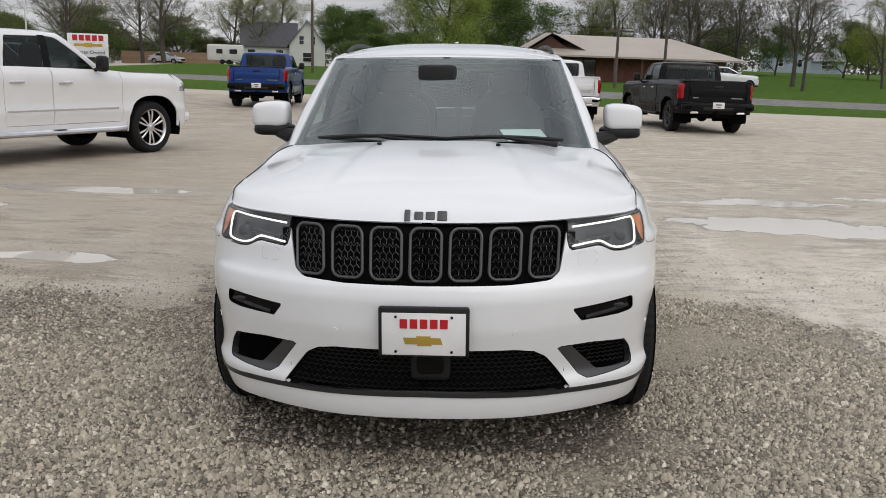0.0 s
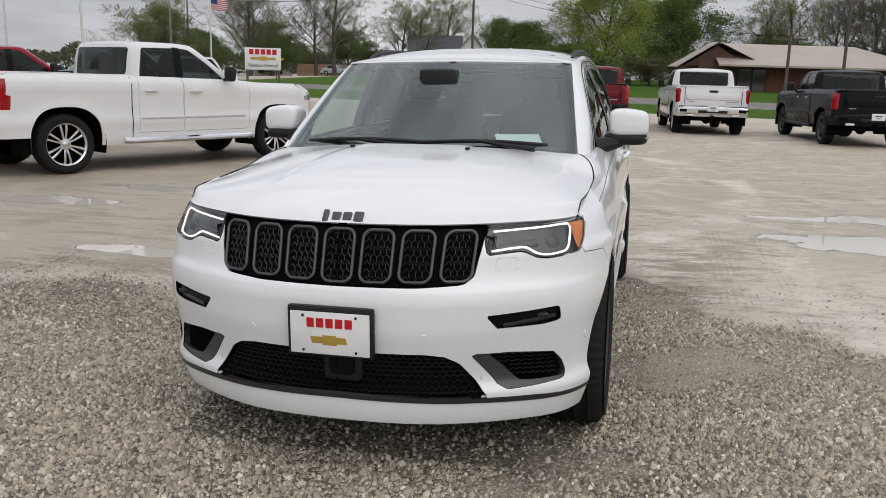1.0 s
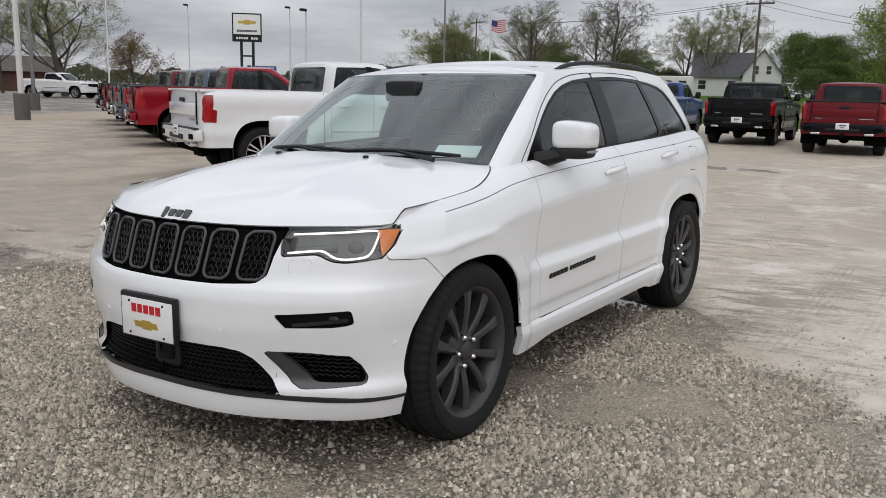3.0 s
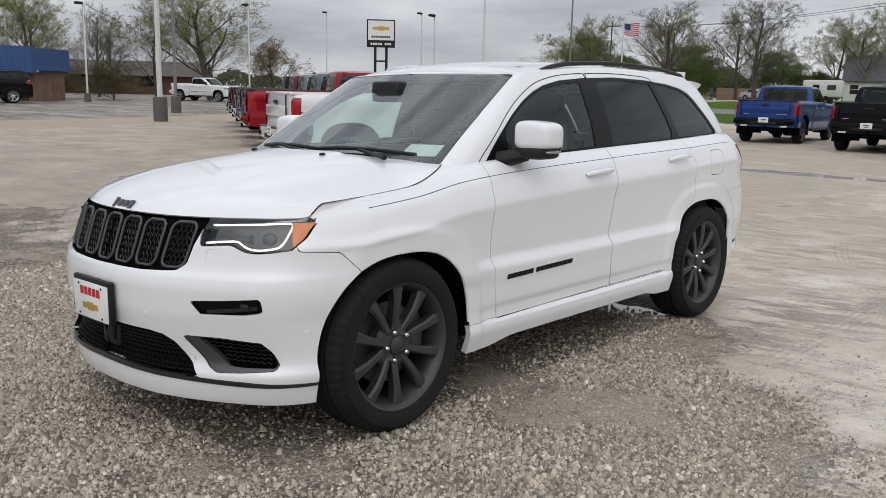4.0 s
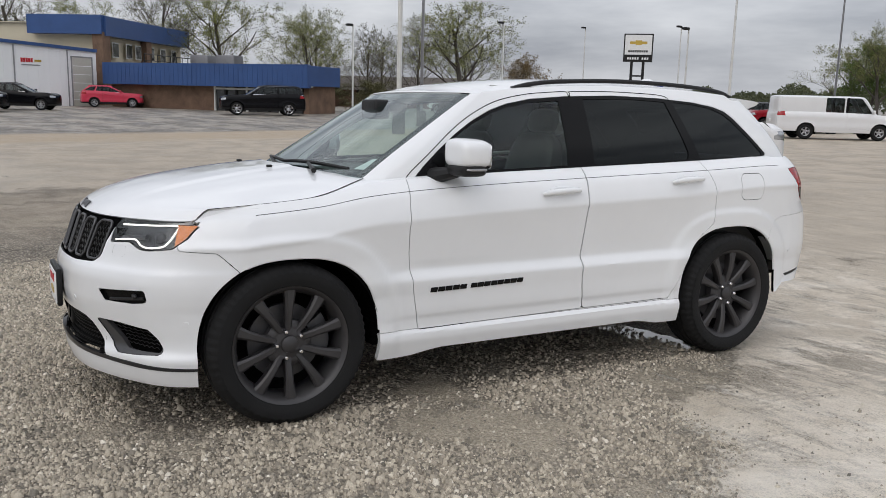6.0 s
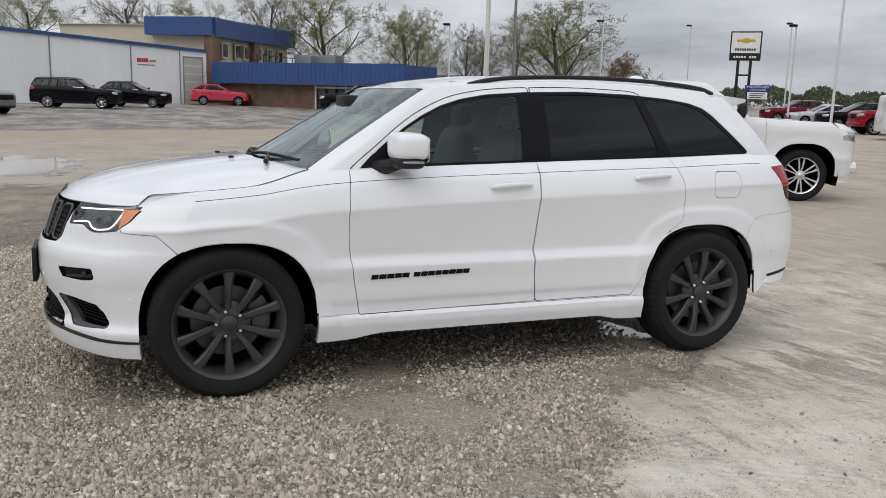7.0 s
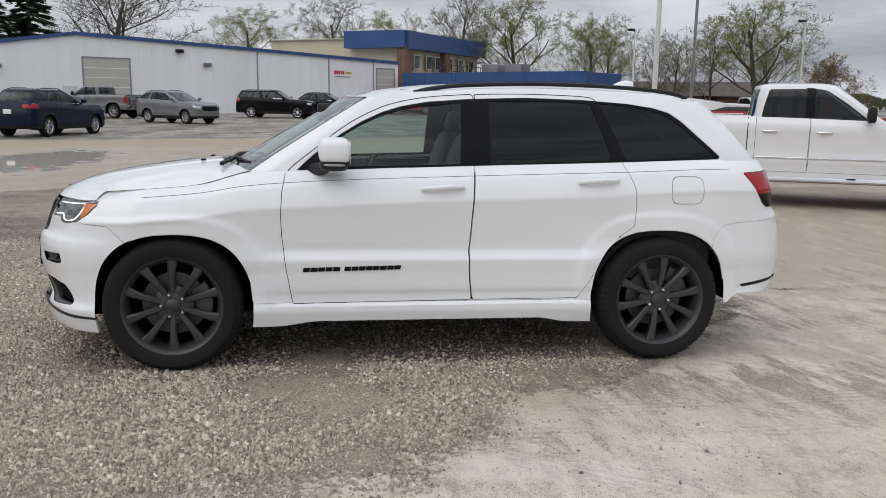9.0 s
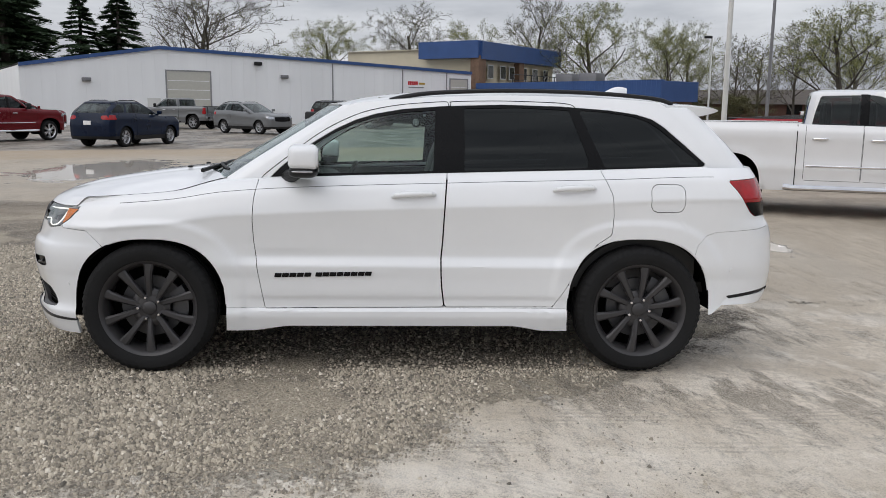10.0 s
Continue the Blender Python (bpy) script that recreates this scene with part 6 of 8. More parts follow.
    out.append(("inner_body", both(inner), UNDER, ""))
    # bonnet
    rows = []
    for b in np.linspace(0, 1, 16):
        row = []
        for a in np.linspace(-1, 1, 25):
            aa = abs(a)
            y0 = float(nose(s["hood0"] - 0.01)) + float(curve(bow)(aa * bow[-1][0]))
            y1_ = s["ws0"] + 0.12 + 0.10 * aa**2
            y = y0 + (y1_ - y0) * b
            x = a * (float(width(y, float(belt(y)) + 0.045)) - 0.004) if b > 0.0 else a * (float(width(y0, s["hood0"] - 0.01)) - 0.004)
            side = float(belt(y)) + 0.043
            mid = s["hood0"] + (s["hood1"] + 0.03 - s["hood0"]) * min(1, b * 1.1) ** 0.6 + 0.0
            kk = 1 - aa**4
            z = side + (mid - side) * kk
            z = z if b > 0 else s["hood0"] - 0.01
            row.append((x, y, z))
        rows.append(row)
    hood = grid(rows)
    if normals(hood)[200][2] < 0:
        hood.flip()
    out.append(("bonnet", hood, None, ""))
    # cabin
    zt = zr - 0.08
    scr = curve([(b0 - 0.05, s["ws0"] - 0.05), (b0 + 0.04, s["ws0"] + 0.08), (zt, s["ws1"]), (zr, s["ws1"] + 0.12)])
    bk = curve([(b0 - 0.05, s["bk0"] + 0.04), (b1, s["bk0"]), (zt, s["bk1"]), (zr, s["bk1"] - 0.05)])
    hw2 = hw * 0.9
    sb = np.array([(0, 0), (0.3, 0.03), (0.55, 0.09), (0.68, 0.15), (0.74, 0.20), (0.77, 0.27)]) * (k, 0.9)
    kb = np.array([(0, 0), (0.4, 0.015), (0.62, 0.04), (0.72, 0.08), (0.76, 0.15)]) * (k, 1 if not (bed or van) else 0.7)
    topw = 0.86 if van else (0.765 if bed else 0.70)
    cw = curve([(b0 - 0.1, 0.93 * hw), (b0 + 0.03, 0.915 * hw), ((b0 + zr) / 2, (0.92 if van else (0.875 if bed else 0.855)) * hw), (zt - 0.02, (topw + 0.05) * hw), (zt + 0.03, topw * hw), (zr, (topw - 0.08) * hw)])
    cwid = lambda y, z: cw(z) + 0 * y
    zc = (lambda x, y: zt + 0.03)
    cab = shell(scr, bk, sb, kb, cwid, lambda x, y: b0 - 0.03, zc, 12, 40, 10, 22)
    top_row = cab.v.reshape(22, -1, 3)[-1]
    bl = lambda y: b0 + 0.035 + (b1 - b0) * np.clip(y / wb, 0, 1)
    screen, cab = take(cab, lambda m: np.maximum.reduce([np.where(m.v[:, 1] < s["ws1"] + 0.3, -1.0, 1.0), m.v[:, 2] - zt + 0.02, m.v[:, 0] - 0.70 * hw - 0.12 * (zr - m.v[:, 2]), b0 + 0.04 - m.v[:, 2]]), 0.002)
    rear, cab = take(cab, lambda m: np.maximum.reduce([np.where(m.v[:, 1] > s["bk1"] - 0.12, -1.0, 1.0), m.v[:, 2] - zt + 0.03, m.v[:, 0] - (0.70 if bed else 0.66) * hw, bl(wb) - m.v[:, 2]]), 0.002)
    zg = zt - 0.018
    ya = lambda z: float(scr(z)) + 0.27 * 0.9
    c0, c1 = bl(0.8), bl(wb)
    mid = (y2 if not van else 1.55)
    endlow = (s["bk0"] - 0.11) if not van else 3.9
    endtop = (s["bk1"] - 0.15) if not van else 3.9
    quarter = not bed and not van
    panes = [[(ya(c0) + 0.10, c0), (ya((c0 + zg) / 2) + 0.08, (c0 + zg) / 2), (ya(zg) + 0.08, zg - 0.02), (ya(zg) + 0.2, zg), (mid - 0.05, zg), (mid - 0.05, c0)]]
    if quarter:
        q1 = wb - 0.06
        panes.append([(mid + 0.07, c0 + 0.01), (mid + 0.07, zg), (q1 - 0.20, zg), (q1 - 0.05, c0 + 0.02)])
        if kind != "sedan":
            panes.append([(q1 + 0.03, c1 + 0.01), (q1 - 0.12, zg), (endtop - 0.05, zg - 0.03), (endlow - 0.02, c1 + 0.02)])
    elif bed:
        panes.append([(mid + 0.07, c0 + 0.01), (mid + 0.07, zg), (endtop, zg - 0.01), (endtop + 0.07, c0 + 0.20), (endlow - 0.02, c0 + 0.02)])
    else:
        panes.append([(1.70, c0), (1.70, zg), (2.55, zg), (2.55, c0)])
    gl = []
    if not bed and not van:
        for sx in (1, -1):
            for pp in panes:
                low_edge = [p for p in pp if p[1] < c1 + 0.04]
                y0, y1_ = min(p[0] for p in low_edge), max(p[0] for p in low_edge)
                gl.append(("window_trim", tube([(sx * (float(cw(c0)) + 0.002), y, c0 - 0.004 + (c1 - c0) * np.clip((y - y0) / 4, 0, 1)) for y in np.linspace(y0, y1_, 4)], 0.020 if s["roof"] > 1.75 else 0.012, 5), CHROME, ""))
    for pp in panes:
        g, cab = take(cab, lambda m: np.where(m.v[:, 0] > 0.3 * hw, poly_dist(m.v[:, 1], m.v[:, 2], pp), 1.0), 0.001)
        gl += [("side_window", sink(g, 0.008), GLASS_FAR, ""), ("side_window", sink(g, 0.008).mirror(), GLASS_FAR, "")]
    pb = [(mid - 0.06, c0 - 0.008), (mid - 0.06, zg + 0.012), (mid + 0.08, zg + 0.012), (mid + 0.08, c0)]
    post, cab = take(cab, lambda m: np.where(m.v[:, 0] > 0.3 * hw, poly_dist(m.v[:, 1], m.v[:, 2], pb), 1.0), 0.0005)
    gl += [("door_post", post, GLOSS_BLACK, ""), ("door_post", post.mirror(), GLOSS_BLACK, "")]
    out.append(("cabin_frame", both(flange(cab, 0.02, keep=lambda p: p[0] > 1e-4)), None, ""))
    out.append(("windshield", both(sink(screen, 0.005)), GLASS_FAR, ""))
    if not van:
        out.append(("rear_window", both(sink(rear, 0.005)), GLASS_FAR, ""))
    else:
        out.append(("rear_panel", both(sink(rear, 0.002)), None, ""))
    out += gl
    rows = []
    for w in np.linspace(0, 1, 7):
        row = []
        for p in top_row:
            yc = np.clip(p[1], s["ws1"] + 0.35, s["bk1"] - 0.3)
            row.append((p[0] * (1 - w), p[1] + (yc - p[1]) * w, p[2] + (zr - p[2]) * (1 - (1 - w) ** 2.4)))
        rows.append(row)
    roof = grid(rows)
    if normals(roof)[len(roof.v) // 2][2] < 0:
        roof.flip()
    out.append(("roof", both(roof), None, ""))
    # seats and dark lining behind the glass
    out.append(("cabin_lining", merge(box(-0.8 * hw, 0.8 * hw, s["ws0"] + 0.35, s["bk0"] - 0.12, zb + 0.1, b0 - 0.02), *[superbox((sx * 0.4 * hw, yy, b0 + 0.17), (0.22, 0.07, 0.26), 3, 8, 12) for sx in (-1, 1) for yy in ([1.75, 2.35] if bed else [1.55, 2.45])]), SEAT, ""))
    # deck behind the cabin of a saloon
    if kind == "sedan":
        rows = []
        for b in np.linspace(0, 1, 8):
            y = 2.6 + (ty - 0.1 - 2.6) * b
            rows.append([(a * (0.86 * hw), y, s["boot"] - 0.03 * a * a - 0.05 * b * b) for a in np.linspace(-1, 1, 11)])
        g = grid(rows)
        if normals(g)[20][2] < 0:
            g.flip()
        out.append(("boot_lid", g, None, ""))
    if bed:
        by0, by1, zf, zt2 = 2.80, ty - 0.09, 0.92, b1 + 0.048
        xw = 0.80
        inn = Mesh([(-xw, by0, zf), (xw, by0, zf), (xw, by1, zf), (-xw, by1, zf), (-xw, by0, zt2), (xw, by0, zt2), (xw, by1, zt2), (-xw, by1, zt2)], [(0, 1, 2, 3), (0, 4, 5, 1), (1, 5, 6, 2), (2, 6, 7, 3), (3, 7, 4, 0)])
        out.append(("bed_liner", inn, UNDER, ""))
        xo = 0.905 * hw
        rim = merge(box(-xo - 0.02, -xw, by0 - 0.08, by1 + 0.06, zt2 - 0.02, zt2 + 0.012, 0.01), box(xw, xo + 0.02, by0 - 0.08, by1 + 0.06, zt2 - 0.02, zt2 + 0.012, 0.01), box(-xw, xw, by1 - 0.01, by1 + 0.06, zt2 - 0.02, zt2 + 0.012, 0.01), box(-xw, xw, by0 - 0.08, by0, zt2 - 0.02, zt2 + 0.006))
        out.append(("bed_rail", rim, "RAIL", ""))
        out.append(("tailgate_panel", box(-0.73, 0.73, ty - 0.01, ty + 0.012, 0.985, b1 - 0.15, 0.012), None, ""))
        for sx in (1, -1):
            # dark tube put for the shade between cab and bed
            out.append(("bed_gap", tube([(sx * (float(width(2.755, z)) + 0.001), 2.755, z) for z in np.linspace(zb + 0.06, b1 + 0.03, 9)], 0.007, 5), UNDER, ""))
            out.append(("window_trim", tube([(sx * (float(cw(c0)) + 0.003), y, c0 - 0.006) for y in (ya(c0) + 0.04, mid, endlow)], 0.011, 5), CHROME, ""))
        out.append(("tailgate_handle", box(-0.12, 0.12, ty - 0.015, ty + 0.008, b1 - 0.13, b1 - 0.07, 0.006), TRIM_BLACK, ""))
        for sx in (1, -1):
            out.append(("tailgate_edge", box(sx * 0.775 - 0.004, sx * 0.775 + 0.004, ty - 0.02, ty + 0.001, 0.86, b1 + 0.02), UNDER, ""))
        out.append(("model_bar", box(-0.68, -0.36, ty - 0.005, ty + 0.004, 0.925, 0.945), STEEL, ""))
        out.append(("model_bar", box(0.50, 0.66, ty - 0.005, ty + 0.004, 0.925, 0.942), STEEL, ""))
        out.append(("rear_bumper", merge(superbox((0, ty + 0.02, 0.70), (0.98, 0.085, 0.105), 6, 10, 24)), "BUMPER", ""))
        out.append(("bumper_pad", box(-0.93, 0.93, ty + 0.005, ty + 0.10, 0.796, 0.812, 0.004), TRIM_BLACK, ""))
        for sx in (1, -1):
            out.append(("corner_step", superbox((sx * 0.80, ty + 0.088, 0.685), (0.10, 0.024, 0.042), 7, 8, 14), UNDER, ""))
            out.append(("mud_flap", box(sx * 0.86 - 0.13, sx * 0.86 + 0.13, wb + ar - 0.02, wb + ar + 0.0, 0.30, 0.56, 0.006), TRIM_BLACK, ""))
        out.append(("bumper_step", box(-0.40, 0.40, ty + 0.03, ty + 0.112, 0.62, 0.70, 0.01), TRIM_BLACK, ""))
        for sx in (0.62, -0.62):
            out.append(("exhaust_tip", box(sx - 0.11, sx + 0.11, ty - 0.02, ty + 0.075, 0.525, 0.585, 0.02), CHROME, ""))
        out.append(("rear_plate", box(-0.155, 0.155, ty + 0.108, ty + 0.114, 0.67, 0.83, 0.002), PLATE_WHITE, ""))
        out.append(("plate_bar", box(-0.08, 0.08, ty + 0.113, ty + 0.117, 0.755, 0.785), TRIM_GREY, ""))
        out.append(("plate_bar", box(-0.05, 0.05, ty + 0.113, ty + 0.117, 0.705, 0.725), TRIM_GREY, ""))
        out.append(("hitch", box(-0.05, 0.05, ty - 0.1, ty + 0.10, 0.47, 0.55, 0.01), UNDER, ""))
        out.append(("front_bumper", superbox((0, -s["fo"] + 0.145, 0.56), (0.955, 0.16, 0.12), 4, 10, 24), "BUMPER", ""))
        for sx in (1, -1):
            out.append(("side_step", tube([(sx * 0.99, 0.58, 0.44), (sx * 1.01, 0.70, 0.43), (sx * 1.01, 2.75, 0.43), (sx * 0.99, 2.9, 0.44)], 0.045, 10), "STEP", ""))
            out.append(("side_moulding", box(min(sx * hw * 0.995, sx * (hw * 0.995 + 0.014)), max(sx * hw * 0.995, sx * (hw * 0.995 + 0.014)), 0.72, 2.62, 0.735, 0.765, 0.005), "STEP", ""))
        out.append(("underfloor", merge(box(-0.5, 0.5, -0.6, ty - 0.1, 0.42, 0.6), tube([(-0.9, wb, hubz), (0.9, wb, hubz)], 0.055, 8), superbox((0, wb, hubz), (0.14, 0.15, 0.14), 2, 8, 12), box(-0.85, 0.85, 0.6, 3.0, 0.5, 0.6), tube([(-0.8, 0, hubz), (0.8, 0, hubz)], 0.05, 8)), UNDER, ""))
    else:
        out.append(("underfloor", merge(box(-0.8 * hw, 0.8 * hw, 0.5, wb - 0.5, zb, zb + 0.1), box(-0.55 * hw, 0.55 * hw, -0.6, ty - 0.2, zb + 0.02, zb + 0.14)), UNDER, ""))
        out.append(("rear_plate", box(-0.155, 0.155, ty - 0.06, ty + 0.008, 0.80, 0.95, 0.002), PLATE_WHITE, ""))
        lowt = both(split(sink(low, -0.006), low.v[:, 2] - zb - 0.13)[0])
        if not van:
            out.append(("lower_cladding", lowt, TRIM_BLACK, ""))
        for sx in (1, -1):
            if kind in ("suv", "big_suv"):
                out.append(("roof_rail", tube([(sx * topw * hw * 0.94, s["ws1"] + 0.25, zr - 0.05), (sx * topw * hw * 0.95, s["ws1"] + 0.5, zr + 0.015), (sx * topw * hw * 0.95, s["bk1"] - 0.5, zr + 0.01), (sx * topw * hw * 0.93, s["bk1"] - 0.2, zr - 0.05)], 0.016, 6), TRIM_BLACK, ""))
    for sx in (1, -1):
        ym = ya(c0) + 0.12
        xm = 0.93 * hw
        out.append(("mirror", merge(superbox((sx * (xm + 0.16), ym, c0 + 0.10), (0.10, 0.06, 0.12 if bed else 0.07), 4, 10, 14), tube([(sx * xm, ym, c0), (sx * (xm + 0.12), ym, c0 + 0.04)], 0.03, 8)), TRIM_BLACK if bed else None, ""))
        for yc in (0, wb):
            w = spin([(ar * 1.1, 0.988 * hw), (ar * 1.1, 0.9 * hw), (ar * 1.1, 0.5 * hw), (0.02, 0.5 * hw)], 20, "x", radians(-15), radians(195))
            out.append(("wheel_well", (w.flip() if sx == 1 else w.mirror().flip()).move(0, yc, hubz), UNDER, ""))
    return out


LAMP_CLEAR = mat("clear_headlamp", (0.45, 0.47, 0.5), 0.12, 0.6, coat=1.0, var=0.1, scale=6)
VEHICLES = {}
SAME_PAINT = object()


def vehicle(name, kind, label, category, at, heading, colour, rim_mat=None, style="multi", bumper=None, step=None, group="", scale=1.0, lift=0.0):
    """Stands one vehicle with its front axle at a place, its nose turned to a heading (degrees from +y towards +x)."""
    if kind not in VEHICLES:
        VEHICLES[kind] = [(n, data_of(n, m, colour if not isinstance(mt, bpy.types.Material) else mt), mt, p) for n, m, mt, p in vehicle_meshes(kind)]
    s = SPECS[kind]
    turn = 180 - heading
    z = float(ground_z(at[0], at[1])) + lift
    root = thing(name, label, category, pose(at[0], at[1], z, 0, 0, turn) @ Matrix.Scale(scale, 4), group=group)
    for n, data, mt, p in VEHICLES[kind]:
        o = new(n, data)
        o.parent = root
        use = mt
        if mt is None:
            use = colour
        elif mt == "BUMPER":
            use = bumper or colour
        elif mt == "RAIL":
            use = colour if colour is SILV_WHITE else TRIM_BLACK
        elif mt == "STEP":
            use = step or TRIM_BLACK
        if not isinstance(mt, bpy.types.Material):
            o.material_slots[0].link = "OBJECT"
            o.material_slots[0].material = use
    for sx in (1, -1):
        for yy in (0, s["wb"]):
            put_wheel(root, kind + style + (rim_mat or RIM_SILVER).name, s["r"], s["tw"], s["rim"], style, rim_mat or RIM_SILVER, (sx * (s["hw"] - s["tw"] / 2 - 0.035), yy, s["r"] - 0.006), sx < 0, False, turn=17.0 * yy, n=48)
    return root


def ahead(at, heading, d):
    a = radians(heading)
    return (at[0] + math.sin(a) * d, at[1] + math.cos(a) * d)


# near white pickup, seen from its right side
vehicle("pickup_truck", "pickup", "pearl white crew-cab pickup with chrome wheels on wet gravel", "pickup", (-6.06, 10.33), 25.0, SILV_WHITE, RIM_CHROME, "multi", None, CHROME)
# row of pickups with their tails to the lot
for label, rear, hd, colour, rim, bump in (
    ("bright blue pickup with dark wheels parked by the grass", (-7.45, 25.7), -5.5, BLUE_PAINT, RIM_DARK, BLACK_PAINT),
    ("black pickup with dark wheels parked in a row", (-3.75, 23.7), -3.0, BLACK_PAINT, RIM_DARK, BLACK_PAINT),
    ("deep red pickup with dark bumper parked in a row", (-0.62, 21.5), -4.0, DARK_RED, RIM_DARK, BLACK_PAINT),
    ("white pickup with chrome bumper parked in a row", (2.65, 22.4), -5.0, SILV_WHITE, RIM_SILVER, CHROME),
    ("black pickup with chrome exhaust tips parked in a row", (6.25, 19.75), -6.5, BLACK_PAINT, RIM_DARK, BLACK_PAINT),
):
    vehicle("pickup_truck", "pickup", label, "pickup", ahead(rear, hd, 3.75), hd, colour, rim, "star", bump, group="pickups along the grass")
# slanting row further west
for k, (label, colour) in enumerate((
    ("red pickup with chrome wheels in a slanting row", RED_PAINT), ("slate blue pickup in a slanting row", SLATE_PAINT),
    ("grey pickup in a slanting row", GREY_PAINT), ("dark red pickup in a slanting row", DARK_RED), ("black pickup in a slanting row", BLACK_PAINT)
)):
    h = 32.0
    a = radians(h)
    wheel = (-12.95 - math.cos(a) * 3.3 * k, 10.05 + math.sin(a) * 3.3 * k)
    rear = (wheel[0] - math.cos(a) * 0.93, wheel[1] + math.sin(a) * 0.93)
    vehicle("pickup_truck", "pickup", label, "pickup", ahead(rear, h, 3.75), h, colour, RIM_CHROME if k == 0 else RIM_SILVER, "multi", CHROME if k in (2,) else None, group="pickups in the slanting row")

# ---- sheds and showroom to the west ----
SIDING = mat("white_metal_siding", (0.86, 0.87, 0.88), 0.45, var=0.05, scale=0.5, stretch=(1, 1, 0.12))
CREAM = mat("cream_siding", (0.58, 0.52, 0.39), 0.6, var=0.06, scale=0.8)
BLUE_METAL = mat("blue_metal_fascia", (0.028, 0.075, 0.22), 0.4, var=0.1, scale=0.6)
ROOF_GREY = mat("grey_roof", (0.26, 0.26, 0.27), 0.7, var=0.15, scale=0.7)
SHINGLE = mat("grey_shingles", (0.085, 0.085, 0.095), 0.85, var=0.25, scale=3.0, fine=0.3, bscale=30)
TAN_ROOF = mat("tan_metal_roof", (0.42, 0.36, 0.31), 0.5, var=0.08, scale=0.5)
BRICK_MAT = mat("brown_brick", (0.17, 0.105, 0.07), 0.8, var=0.3, scale=1.5, fine=0.35, bscale=18, bump=0.3)
WHITE_WALL = mat("white_house_siding", (0.62, 0.62, 0.60), 0.6, var=0.06, scale=1.0)
BLUEGREY_WALL = mat("blue_grey_siding", (0.33, 0.38, 0.44), 0.6, var=0.06, scale=1.0)
BEIGE_WALL = mat("beige_siding", (0.55, 0.50, 0.40), 0.6, var=0.06, scale=1.0)
BROWN_WALL = mat("brown_wood_wall", (0.10, 0.045, 0.032), 0.7, var=0.2, scale=1.0)
FENCE_WOOD = mat("fence_wood", (0.28, 0.19, 0.12), 0.8, var=0.25, scale=2.0)
DOOR_MAT = mat("grey_door_panels", (0.50, 0.49, 0.44), 0.5, var=0.05)
SHOP_GLASS = mat("dark_shop_glass", (0.012, 0.014, 0.016), 0.06, coat=0.6)
WOOD_POLE = mat("weathered_pole_wood", (0.11, 0.09, 0.075), 0.85, var=0.25, scale=4)
POLE_WHITE = mat("white_pole_paint", (0.62, 0.62, 0.60), 0.45, var=0.06)
CONCRETE = mat("dark_concrete", (0.10, 0.095, 0.09), 0.85, var=0.2, bump=0.2)
STEEL_GREY = mat("grey_galvanised", (0.22, 0.22, 0.23), 0.5, 0.6)


class Plan:
    """A vertical wall on the plan: places along it, out of it and up."""

    def __init__(self, a, b):
        self.a, self.b = Vector(a), Vector(b)
        d = self.b - self.a
        self.turn = math.degrees(math.atan2(d.y, d.x))
        self.len = d.length
        self.m = pose(a[0], a[1], 0, 0, 0, self.turn)

    def put(self, mesh):
        return mesh.at(self.m)


def outline_wall(top, t=0.25):
    """A wall from points (along, height) of its upper edge."""
    n = len(top)
    v = [(s, 0, -0.4) for s, _ in top] + [(s, 0, z) for s, z in top] + [(s, t, -0.4) for s, _ in top] + [(s, t, z) for s, z in top]
    f = []
    for i in range(n - 1):
        f += [(i, i + 1, n + i + 1, n + i), (2 * n + i + 1, 2 * n + i, 3 * n + i, 3 * n + i + 1), (n + i, n + i + 1, 3 * n + i + 1, 3 * n + i)]
    f += [(0, n, 3 * n, 2 * n), (n - 1, 3 * n - 1, 4 * n - 1, 2 * n - 1)]
    return Mesh(v, f)


